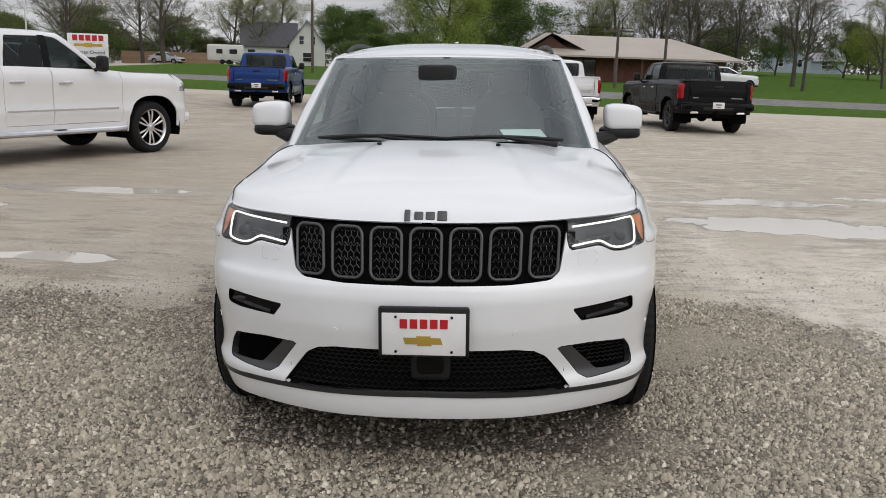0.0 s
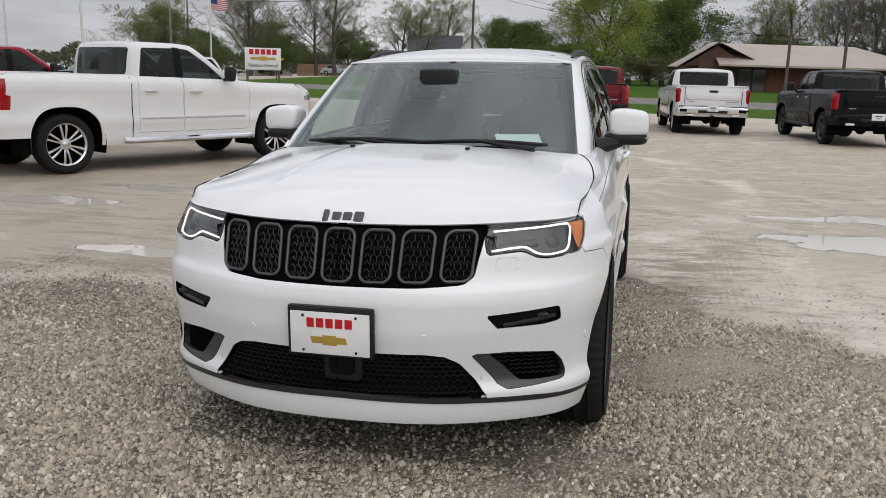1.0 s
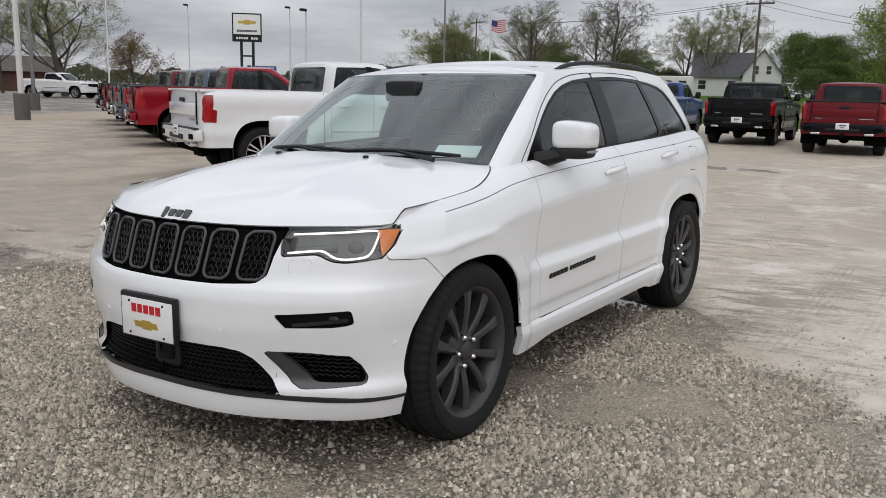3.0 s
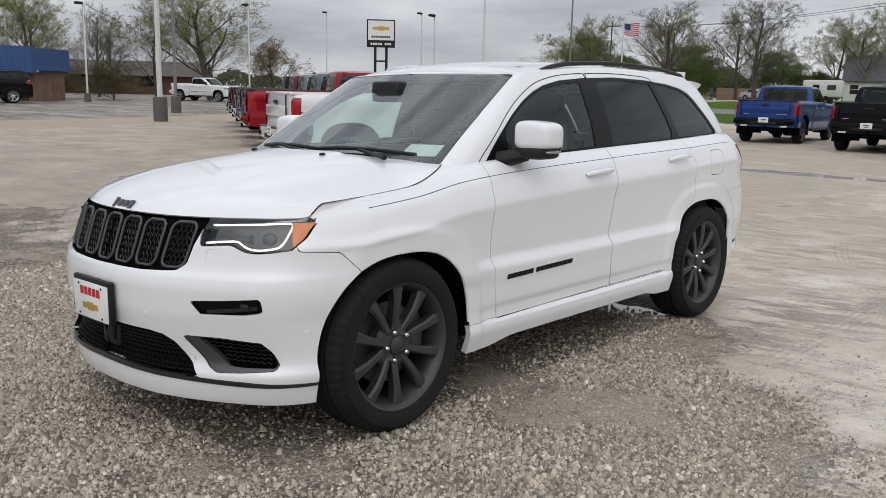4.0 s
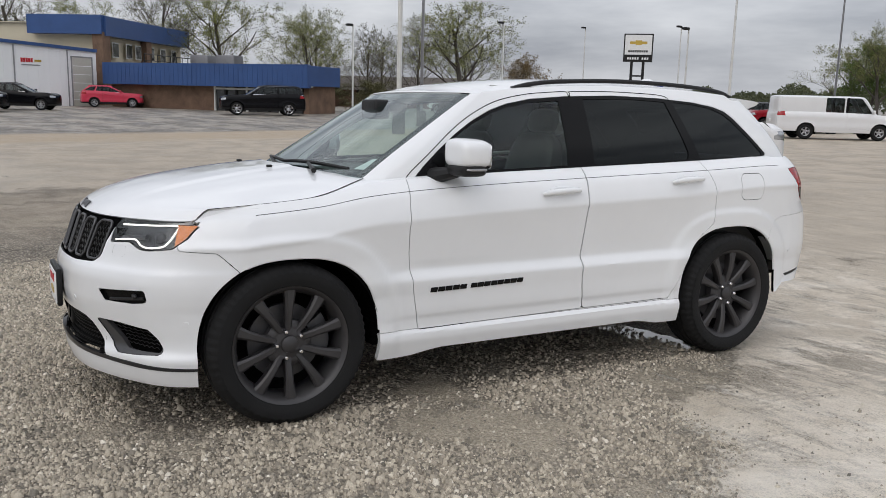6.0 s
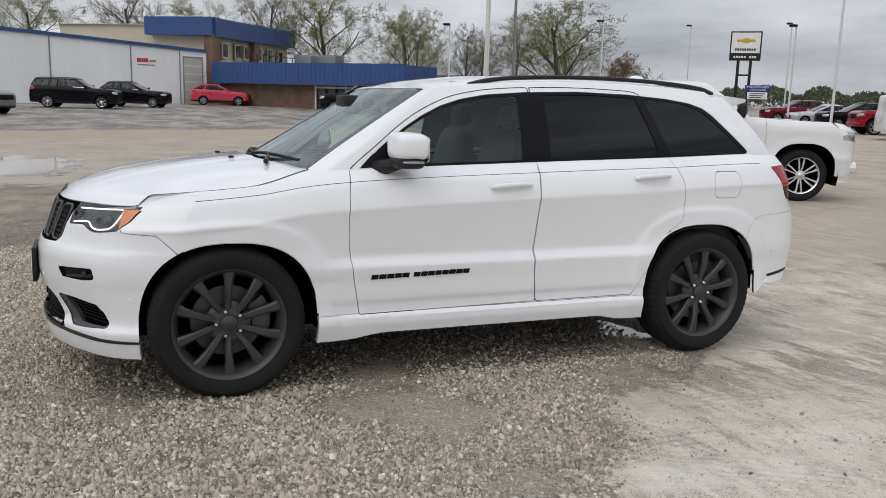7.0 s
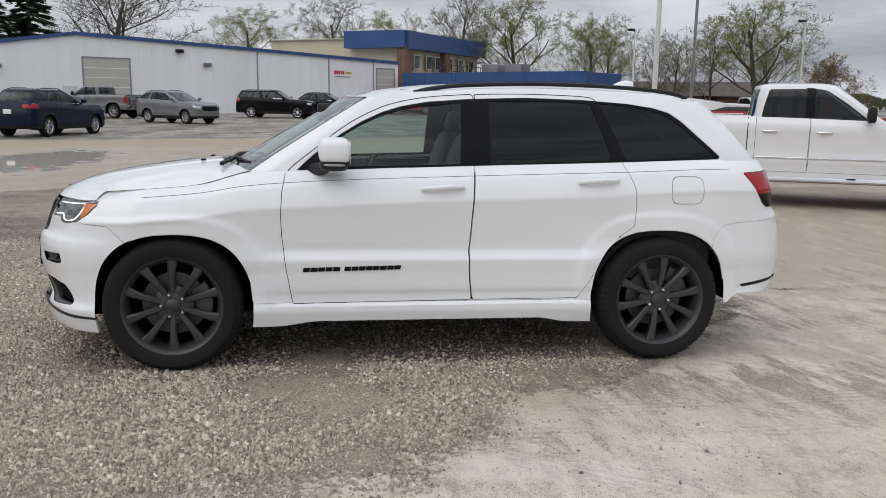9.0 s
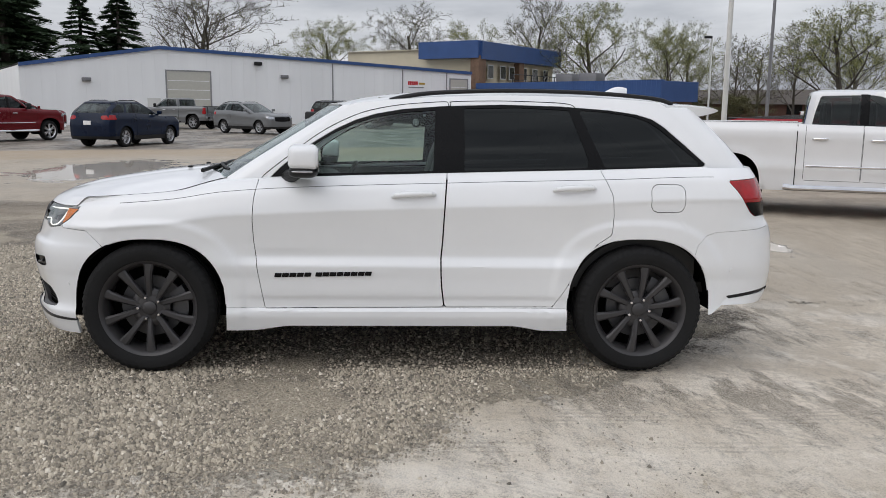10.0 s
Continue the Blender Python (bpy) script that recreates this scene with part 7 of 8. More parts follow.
def house(name, label, base, turn, w, d, h, ridge, wall, roof, windows=(), door=None, over=0.35, gable_front=False):
    """A small gabled house: w along its front, d deep; the ridge runs along the front, or away from it."""
    z = float(ground_z(*base))
    root = thing(name, label, "house", pose(base[0], base[1], z, 0, 0, turn))
    if not gable_front:
        v = [(-w / 2, 0, -0.3), (w / 2, 0, -0.3), (w / 2, d, -0.3), (-w / 2, d, -0.3), (-w / 2, 0, h), (w / 2, 0, h), (w / 2, d, h), (-w / 2, d, h), (-w / 2, d / 2, ridge), (w / 2, d / 2, ridge)]
        f = [(0, 1, 5, 4), (1, 2, 6, 9, 5), (2, 3, 7, 6), (3, 0, 4, 8, 7)]
        part("wall", Mesh(v, f), wall, root, smooth=False)
        k = (ridge - h) / (d / 2)
        for s in (0, 1):
            y0, y1 = (-over, d / 2) if s == 0 else (d + over, d / 2)
            z0 = h - over * k
            q = Mesh([(-w / 2 - over, y0, z0), (w / 2 + over, y0, z0), (w / 2 + over, y1, ridge), (-w / 2 - over, y1, ridge)], [(0, 1, 2, 3)])
            q = merge(q, q.copy().move(0, 0, 0.12))
            q.f += [(0, 4, 5, 1), (1, 5, 6, 2), (2, 6, 7, 3), (3, 7, 4, 0)]
            part("roof", q, roof, root, smooth=False)
    else:
        v = [(-w / 2, 0, -0.3), (w / 2, 0, -0.3), (w / 2, d, -0.3), (-w / 2, d, -0.3), (-w / 2, 0, h), (w / 2, 0, h), (w / 2, d, h), (-w / 2, d, h), (0, 0, ridge), (0, d, ridge)]
        f = [(0, 1, 5, 8, 4), (1, 2, 6, 5), (2, 3, 7, 9, 6), (3, 0, 4, 7)]
        part("wall", Mesh(v, f), wall, root, smooth=False)
        k = (ridge - h) / (w / 2)
        for s in (-1, 1):
            q = Mesh([(s * (w / 2 + over), -over, h - over * k), (0, -over, ridge), (0, d + over, ridge), (s * (w / 2 + over), d + over, h - over * k)], [(0, 1, 2, 3)])
            q = merge(q, q.copy().move(0, 0, 0.12))
            q.f += [(0, 4, 5, 1), (1, 5, 6, 2), (2, 6, 7, 3), (3, 7, 4, 0)]
            part("roof", q, roof, root, smooth=False)
    for x, zz, ww, hh in windows:
        wd = part("window", box(x - ww / 2 - 0.07, x + ww / 2 + 0.07, -0.05, 0.02, zz - 0.07, zz + hh + 0.07), WHITE_WALL, root, smooth=False)
        part("pane", box(x - ww / 2, x + ww / 2, -0.06, -0.02, zz, zz + hh), SHOP_GLASS, wd, smooth=False)
        part("glazing_bar", box(x - ww / 2, x + ww / 2, -0.068, -0.05, zz + hh / 2 - 0.025, zz + hh / 2 + 0.025), WHITE_WALL, wd, smooth=False)
    if door:
        x, ww, hh = door
        part("door", box(x - ww / 2, x + ww / 2, -0.05, 0.03, 0, hh), DOOR_MAT, root, smooth=False)
    return root


def build_shed():
    p = Plan((-51.4, -22.6), (-69.0, 8.5))
    z = 0.1
    root = thing("metal_shed", "long white metal-sided shed with blue roof trim and roller doors", "shed")
    root.matrix_basis = p.m
    top = [(0.0, 4.05), (9.0, 5.5), (22.3, 5.03), (35.8, 4.52)]
    part("wall", outline_wall(top), SIDING, root, smooth=False)
    ribs = Mesh()
    for s in np.arange(0.4, 35.8, 0.92):
        h = float(np.interp(s, [t[0] for t in top], [t[1] for t in top]))
        ribs.add(box(s - 0.02, s + 0.02, -0.018, 0.0, 0.0, h - 0.12))
    part("siding_ribs", ribs, SIDING, root, smooth=False)
    for (s0, z0), (s1, z1) in zip(top[:-1], top[1:]):
        m = Mesh([(s0, -0.16, z0 - 0.14), (s1, -0.16, z1 - 0.14), (s1, -0.16, z1 + 0.10), (s0, -0.16, z0 + 0.10), (s0, 0.1, z0 - 0.14), (s1, 0.1, z1 - 0.14), (s1, 0.1, z1 + 0.10), (s0, 0.1, z0 + 0.10)], [(0, 1, 2, 3), (3, 2, 6, 7), (0, 4, 5, 1), (0, 3, 7, 4), (1, 5, 6, 2)])
        part("roof_trim", m, BLUE_METAL, root, smooth=False)
        q = Mesh([(s0, 0.0, z0 + 0.06), (s1, 0.0, z1 + 0.06), (s1, 24.0, z1 + 0.06), (s0, 24.0, z0 + 0.06)], [(0, 1, 2, 3)])
        part("roof", q, ROOF_GREY, root, smooth=False)
    part("end_wall", merge(box(-0.0, 0.2, 0.25, 24, -0.4, 4.0), box(35.5, 35.75, 0.25, 24, -0.4, 4.4), box(0, 35.7, 23.8, 24, -0.4, 4.0)), SIDING, root, smooth=False)
    for s0, s1, h in ((9.45, 12.55, 3.88), (33.6, 35.35, 3.9)):
        d = part("roller_door", box(s0, s1, -0.02, 0.05, -0.1, h), DOOR_MAT, root, smooth=False)
        for k in range(1, 6):
            part("door_rail", box(s0 + 0.05, s1 - 0.05, -0.032, -0.018, h * k / 6 - 0.02, h * k / 6 + 0.02), SIDING, d, smooth=False)
        part("door_frame", merge(box(s0 - 0.1, s0, -0.05, 0.05, -0.1, h + 0.1), box(s1, s1 + 0.1, -0.05, 0.05, -0.1, h + 0.1), box(s0, s1, -0.05, 0.05, h, h + 0.1)), ROOF_GREY, d, smooth=False)
    part("side_door", box(8.05, 8.95, -0.04, 0.03, -0.1, 1.98), WHITE_WALL, root, smooth=False)
    for s, zz in ((4.06, 3.2), (18.3, 3.75), (16.2, 4.65)):
        part("wall_light", merge(box(s - 0.28, s + 0.28, -0.30, 0.0, zz - 0.16, zz + 0.10, 0.04)), TRIM_BLACK if zz > 4 else STEEL_GREY, root)
    for s in (22.4, 28.8, 33.2):
        part("downpipe", tube([(s, -0.05, 0), (s, -0.05, float(np.interp(s, [t[0] for t in top], [t[1] for t in top])) - 0.2)], 0.05, 6), ROOF_GREY, root)
    for k in range(5):
        part("name_bar", box(29.35 + k * 0.2, 29.5 + k * 0.2, -0.03, 0.0, 3.36, 3.66), PLATE_RED, root, smooth=False)
    part("emblem_bar", box(30.45, 31.0, -0.03, 0.0, 3.40, 3.56), GOLD, root, smooth=False)
    part("name_bar", box(29.4, 30.9, -0.03, 0.0, 3.12, 3.2), ROOF_GREY, root, smooth=False)


def build_showroom():
    p = Plan((-68.2, 9.2), (-54.0, 20.6))
    root = thing("showroom", "low brick showroom with blue metal fascia and cream upper storey", "building")
    root.matrix_basis = p.m
    L = p.len
    part("brick_wall", merge(box(0, 10.0, 0.5, 0.75, -0.4, 2.1), box(L - 0.5, L, 0.5, 4.4, -0.4, 2.3), box(9.0, L - 0.5, 4.2, 4.4, -0.4, 3.2), box(9.0, 9.3, 4.4, 14, -0.4, 3.2), box(0, 0.3, 0.75, 14, -0.4, 3.2)), BRICK_MAT, root, smooth=False)
    rows = Mesh()
    for k in range(27):
        rows.add(box(0.0, 10.0, 0.482, 0.5, 0.02 + k * 0.078, 0.02 + k * 0.078 + 0.062))
    part("brick_face", rows, BRICK_MAT, root, smooth=False)
    part("shop_window", box(10.0, L - 0.5, 0.55, 0.65, -0.2, 2.3), SHOP_GLASS, root, smooth=False)
    for k in range(9):
        x = 10.0 + k * (L - 10.5) / 8
        part("window_post", box(x - 0.06, x + 0.06, 0.42, 0.6, -0.2, 2.3), TRIM_BLACK if k % 3 else WHITE_WALL, root, smooth=False)
    part("transom", box(10.0, L - 0.5, 0.40, 0.58, 1.72, 1.86), WHITE_WALL, root, smooth=False)
    part("fascia", merge(box(-0.1, L + 0.4, -0.35, 0.1, 1.95, 3.62), box(L - 0.1, L + 0.4, 0.1, 4.5, 2.1, 3.55)), BLUE_METAL, root, smooth=False)
    ribs = Mesh()
    for s in np.arange(0.1, L + 0.4, 0.42):
        ribs.add(box(s - 0.02, s + 0.02, -0.366, -0.35, 1.97, 3.62))
    part("fascia_ribs", ribs, BLUE_METAL, root, smooth=False)
    part("flat_roof", merge(box(0, 9.3, 0.1, 14, 3.2, 3.4), box(9.3, L - 0.1, 0.1, 4.4, 3.2, 3.4)), ROOF_GREY, root, smooth=False)
    part("soffit", box(0, L + 0.3, -0.3, 0.6, 2.0, 2.1), WHITE_WALL, root, smooth=False)
    # upper storey behind
    q = Plan((-73.0, 8.9), (-86.5, 19.2))
    up = thing("office_storey", "cream two-storey office block with blue sloped fascia", "building")
    q2 = Plan((-82.0, -3.0), (-72.6, 9.4))
    up.matrix_basis = Matrix.Identity(4)
    part("wall_south", q2.put(box(0, q2.len, 0.3, 0.6, -0.4, 7.0)), CREAM, up, smooth=False)
    q3 = Plan((-72.6, 9.4), (-86.0, 19.0))
    L3 = q3.len
    part("wall_east", q3.put(box(0.0, L3, -0.3, 0.0, -0.4, 6.5).at(Matrix.Diagonal((1, -1, 1, 1)))), CREAM, up, smooth=False)
    part("roof_slab", Mesh([(-82, -3, 6.9), (-72.6, 9.4, 6.9), (-86, 19, 6.9), (-96, 7, 6.9)], [(0, 1, 2, 3)]), ROOF_GREY, up, smooth=False)
    part("fascia_south", q2.put(merge(box(q2.len - 6.0, q2.len + 0.6, -0.8, 0.3, 6.0, 7.55))), BLUE_METAL, up, smooth=False)
    m = q3.put(box(-0.4, L3 + 0.4, -0.2, 0.8, 5.9, 7.5).at(Matrix.Diagonal((1, -1, 1, 1))))
    part("fascia_east", m.flip(), BLUE_METAL, up, smooth=False)
    part("brick_pier", merge(box(-0.5, 0.5, -0.5, 0.5, -0.4, 6.2)).at(pose(-72.4, 9.5, 0, 0, 0, 45)), BRICK_MAT, up, smooth=False)
    part("brick_pier", merge(box(-0.4, 0.4, -0.4, 0.4, -0.4, 6.2)).at(pose(-78.8, 14.2, 0, 0, 0, 45)), BRICK_MAT, up, smooth=False)
    for s in (2.0, 4.5, 6.3, 9.0, 11.5, 14.0):
        w = part("window", q3.put(box(s - 0.55, s + 0.55, 0.3, 0.36, 4.2, 5.5).at(Matrix.Diagonal((1, -1, 1, 1)))).flip(), WHITE_WALL, up, smooth=False)
        part("pane", q3.put(box(s - 0.45, s + 0.45, 0.35, 0.40, 4.3, 5.4).at(Matrix.Diagonal((1, -1, 1, 1)))).flip(), SHOP_GLASS, w, smooth=False)
    rail = Mesh()
    for k in range(12):
        rail.add(tube([(-67.5 - k * 0.9, 12.0 + k * 0.7, 3.4), (-67.5 - k * 0.9, 12.0 + k * 0.7, 4.4)], 0.04, 5))
    rail.add(tube([(-67.5, 12.0, 4.4), (-77.4, 19.7, 4.4)], 0.04, 5))
    rail.add(tube([(-67.5, 12.0, 3.9), (-77.4, 19.7, 3.9)], 0.03, 5))
    part("stair_rail", rail, TRIM_BLACK, up)
    for k in range(2):
        part("air_unit", box(-0.9, 0.9, -0.7, 0.7, 3.4, 4.6, 0.05).at(pose(-70.5 + 2.3 * k, 17.5 + 1.6 * k, 0, 0, 0, 40)), STEEL_GREY, up)


build_shed()
build_showroom()

# far long brown building and hedge bank to the north-west
far = thing("brown_building", "long low brown building far behind the lot", "building")
far.matrix_basis = pose(-95, 33, 0.2, 0, 0, 52)
part("wall", box(0, 22, 0, 8, -0.5, 2.2), BROWN_WALL, far, smooth=False)
part("roof", Mesh([(-0.5, -0.6, 2.0), (22.5, -0.6, 2.0), (22.5, 4, 3.7), (-0.5, 4, 3.7), (22.5, 8.6, 2.0), (-0.5, 8.6, 2.0)], [(0, 1, 2, 3), (3, 2, 4, 5)]), mat("brown_shingles", (0.10, 0.085, 0.075), 0.85, var=0.2, scale=2.0), far, smooth=False)
for k in range(3):
    part("window", box(3 + k * 6.2, 4.6 + k * 6.2, -0.05, 0.02, 0.9, 2.0), SHOP_GLASS, far, smooth=False)

# ---- houses north of the street ----
house("house", "white two-storey house with steep grey gable roof", (-24.6, 118.0), 12, 5.0, 8.0, 3.0, 6.2, WHITE_WALL, SHINGLE, ((-0.8, 3.0, 0.6, 1.1), (0.8, 3.0, 0.6, 1.1), (0.0, 0.6, 1.2, 1.2)), gable_front=True)
house("house", "white low wing of the gabled house with grey roof", (-30.4, 119.2), 12, 7.5, 7.0, 2.8, 6.0, WHITE_WALL, SHINGLE, ((-2.5, 0.9, 1.0, 1.2), (1.5, 0.9, 1.0, 1.2)))
house("house", "long pale bungalow with grey roof", (-49.3, 133.6), 14, 8.0, 6.0, 1.8, 2.9, BEIGE_WALL, ROOF_GREY, ((-2, 0.7, 1.0, 0.8), (2, 0.7, 1.0, 0.8)))
house("house", "pale bungalow with grey roof beside the street", (-61.7, 130.0), 18, 6.0, 6.0, 1.7, 2.6, WHITE_WALL, ROOF_GREY, ((-1.5, 0.6, 1.0, 0.8), (1.5, 0.6, 1.0, 0.8)))
house("house", "blue-grey bungalow with grey roof on the lawn", (50.3, 139.8), -16, 7.5, 8.0, 2.3, 4.0, BLUEGREY_WALL, ROOF_GREY, ((-0.8, 0.9, 0.6, 1.1), (2.1, 0.9, 0.6, 1.1)), gable_front=True)
house("house", "blue-grey low wing with grey roof on the lawn", (56.2, 139.0), -16, 6.0, 7.0, 1.9, 3.2, BLUEGREY_WALL, ROOF_GREY, ((0.0, 0.7, 0.8, 1.0),))
house("house", "beige bungalow with pale roof on the lawn", (71.0, 137.0), -18, 8.0, 9.0, 2.4, 4.0, BEIGE_WALL, TAN_ROOF, ((-2.2, 0.8, 0.5, 1.2), (-1.4, 0.8, 0.5, 1.2), (-0.6, 0.8, 0.5, 1.2), (2.2, 0.8, 1.0, 1.2)), gable_front=True)
# brown building with the tan roof
lodge = thing("lodge", "long brown brick building with a low tan metal roof", "building", pose(4.2, 69.5, float(ground_z(8, 70)) - 0.2, 0, 0, 7))
part("wall", box(0.5, 17.5, 0.6, 12, -0.3, 2.5), BROWN_WALL, lodge, smooth=False)
part("brick_front", box(6.0, 13.0, 0.5, 0.7, -0.3, 2.3), mat("red_brown_brick", (0.16, 0.06, 0.045), 0.8, var=0.25, scale=3, fine=0.3, bscale=20), lodge, smooth=False)
part("gable_wall", Mesh([(-0.6, 1.0, 2.2), (4.6, 1.0, 2.2), (2.0, 1.0, 3.9), (-0.6, 6, 2.2), (4.6, 6, 2.2), (2.0, 6, 3.9)], [(0, 1, 2), (0, 2, 5, 3), (1, 4, 5, 2)]), BROWN_WALL, lodge, smooth=False)
part("roof", Mesh([(1.8, -1.2, 2.35), (18.6, -1.2, 2.25), (14.5, 6.5, 4.2), (2.2, 6.5, 4.3), (1.8, -1.2, 2.2), (18.6, -1.2, 2.1)], [(0, 1, 2, 3), (4, 5, 1, 0)]), TAN_ROOF, lodge, smooth=False)
part("roof", Mesh([(-1.2, 0.6, 2.1), (2.0, 0.4, 4.15), (2.6, 6.5, 4.4), (-1.2, 6.5, 2.2)], [(0, 1, 2, 3)]), TAN_ROOF, lodge, smooth=False)
part("roof", Mesh([(2.0, 0.4, 4.15), (5.6, 0.6, 2.5), (8.0, 6.5, 3.6), (2.6, 6.5, 4.4)], [(0, 1, 2, 3)]), TAN_ROOF, lodge, smooth=False)
for x in (4.2, 5.4):
    part("door", box(x - 0.5, x + 0.5, 0.45, 0.62, -0.2, 2.0), SHOP_GLASS, lodge, smooth=False)
for x in (2.4, 7.2, 9.6, 12.0, 16.0):
    part("post", box(x - 0.08, x + 0.08, -0.9, -0.74, -0.3, 2.2), BROWN_WALL, lodge, smooth=False)
# board fence and travel trailer
fence = thing("board_fence", "weathered brown board fence behind the street", "fence", pose(-50.1, 114.7, float(ground_z(-45, 115)), 0, 0, 16))
board = data_of("board", box(-0.072, 0.072, -0.012, 0.012, 0, 1.75), FENCE_WOOD, False)
for k in range(92):
    o = new("board", board)
    o.parent = fence
    o.matrix_basis = pose(k * 0.15, 0, 0.02 * math.sin(k * 1.7))
part("rail", box(0, 13.8, 0.012, 0.05, 0.4, 0.5), FENCE_WOOD, fence, smooth=False)
part("rail", box(0, 13.8, 0.012, 0.05, 1.3, 1.4), FENCE_WOOD, fence, smooth=False)
trailer = thing("travel_trailer", "white travel trailer parked beyond the street", "trailer", pose(-34.3, 111.1, float(ground_z(-34, 111)), 0, 0, 16))
part("shell", box(-2.4, 2.4, -1.1, 1.1, 0.45, 2.6, 0.25), WHITE_WALL, trailer)
part("window", box(-1.2, -0.4, -1.12, -1.08, 1.4, 2.0), SHOP_GLASS, trailer, smooth=False)
part("window", box(0.5, 1.5, -1.12, -1.08, 1.4, 2.0), SHOP_GLASS, trailer, smooth=False)
for x in (-0.45, 0.45):
    part("wheel", tube([(x, -1.1, 0.33), (x, -0.85, 0.33)], 0.33, 16), RUBBER, trailer)


# ---- poles, wires, signs ----
def lamp_pole(x, y, h, label, material=POLE_WHITE, base=None, r=0.08, head=True, lean=0.0):
    z = float(ground_z(x, y))
    root = thing("lamp_post", label, "lamp post", pose(x, y, z))
    part("pole", tube([(0, 0, 0.0), (lean * 0.5, 0, h * 0.5), (lean, 0, h)], [r, r * 0.85, r * 0.65], 12), material, root)
    if base:
        part("base", spin([(0.0, base[1]), (base[0] * 0.94, base[1]), (base[0], base[1] - 0.04), (base[0], -0.05)], 20, "z"), CONCRETE, root)
    if head:
        part("lamp_head", merge(superbox((0.0, -0.28, h), (0.16, 0.28, 0.09), 4, 8, 14), tube([(0, 0, h - 0.1), (0, -0.2, h)], 0.035, 6)), TRIM_BLACK, root)
    return root


lamp_pole(-27.0, 14.6, 10.5, "tall white lamp post on a dark concrete base", base=(0.27, 0.95), r=0.11)
lamp_pole(-35.1, 20.0, 11.5, "tall grey lamp post on the asphalt lot", STEEL_GREY, (0.25, 0.8), 0.09)
for x, y, h in ((-71.2, 25.8, 7.3), (-52.6, 23.7, 6.4), (-53.9, 37.5, 7.5), (-69.4, 58.4, 9.2), (-52.0, 55.2, 8.0), (-37.8, 41.7, 6.4)):
    lamp_pole(x, y, h, "slim white lamp post at the far lot", POLE_WHITE, (0.22, 0.6), 0.07)
lamp_pole(-25.4, 32.2, 9.0, "white lamp post beside the lot", POLE_WHITE, (0.22, 0.6), 0.07, False)
lamp_pole(-27.4, 43.2, 8.5, "grey pole with a camera beside the street", STEEL_GREY, None, 0.07)


def utility_pole(x, y, h):
    z = float(ground_z(x, y))
    root = thing("utility_pole", "weathered wooden utility pole with cross-arm", "utility pole", pose(x, y, z))
    part("pole", tube([(0, 0, 0), (0, 0, h)], [0.13, 0.09], 10), WOOD_POLE, root)
    part("cross_arm", box(-1.1, 1.1, -0.06, 0.06, h - 0.75, h - 0.62), WOOD_POLE, root, smooth=False)
    for k in (-1.0, -0.5, 0.5, 1.0):
        part("insulator", tube([(k, 0, h - 0.62), (k, 0, h - 0.48)], 0.04, 8), STEEL_GREY, root)
    return Vector((x, y, z + h - 0.5))


tops = [utility_pole(-64.3, 108.5, 11.5), utility_pole(-14.2, 69.0, 8.6), utility_pole(9.8, 58.0, 4.6), utility_pole(14.9, 66.0, 10.0), utility_pole(62.0, 60.0, 10.0)]
CABLE = mat("black_cable", (0.02, 0.02, 0.02), 0.7)
for a, b in zip(tops[:-1], tops[1:]):
    for off in (-1.0, 1.0):
        pts = []
        for t in np.linspace(0, 1, 14):
            q = a.lerp(b, float(t))
            pts.append((q.x + off, q.y, q.z - 3.2 * t * (1 - t)))
        solo("overhead_wire", tube(pts, 0.018, 4), CABLE, "thin black overhead wire between poles", "wire", group="overhead wires")

# flag on its pole
fl = thing("flagpole", "white flagpole with a striped flag flying", "flagpole", pose(-38.9, 68.9, float(ground_z(-38.9, 68.9))) @ Matrix.Scale(1.2, 4))
part("pole", tube([(0, 0, 0), (0, 0, 6.6)], [0.07, 0.045], 10), POLE_WHITE, fl)
FLAG_RED, FLAG_WHITE, FLAG_BLUE = mat("flag_red", (0.42, 0.03, 0.045), 0.8), mat("flag_white", (0.7, 0.7, 0.7), 0.8), mat("flag_blue", (0.03, 0.045, 0.16), 0.8)
flag_w, flag_h = 1.4, 0.9


def cloth(u0, u1, v0, v1, lift=0.0):
    rows = []
    for v in np.linspace(v0, v1, 3):
        rows.append([(0.08 + u * 0.94, lift + 0.12 * math.sin(u * 4.4) * u / 2, 5.3 + v - 0.14 * u - 0.10 * math.sin(u * 2.6 + v)) for u in np.linspace(u0, u1, 14)])
    g = grid(rows)
    return flange(g, 0.006)


for k in range(13):
    part("stripe", cloth(0, flag_w, flag_h * k / 13, flag_h * (k + 1) / 13), FLAG_RED if k % 2 == 0 else FLAG_WHITE, fl)
part("canton", cloth(0, flag_w * 0.4, flag_h * 6 / 13, flag_h, -0.012), FLAG_BLUE, fl)
part("canton", cloth(0, flag_w * 0.4, flag_h * 6 / 13, flag_h, 0.012), FLAG_BLUE, fl)


def lettering(body, size, material, parent, m, name="lettering"):
    cu = bpy.data.curves.new("text", "FONT")
    cu.body, cu.size, cu.extrude = body, size, 0.006
    cu.align_x, cu.align_y = "CENTER", "CENTER"
    tmp = bpy.data.objects.new("text", cu)
    scene.collection.objects.link(tmp)
    me = bpy.data.meshes.new_from_object(tmp.evaluated_get(bpy.context.evaluated_depsgraph_get()))
    bpy.data.objects.remove(tmp)
    me.materials.clear()
    me.materials.append(material)
    o = new(name, me)
    o.parent = parent
    o.matrix_basis = m
    return o


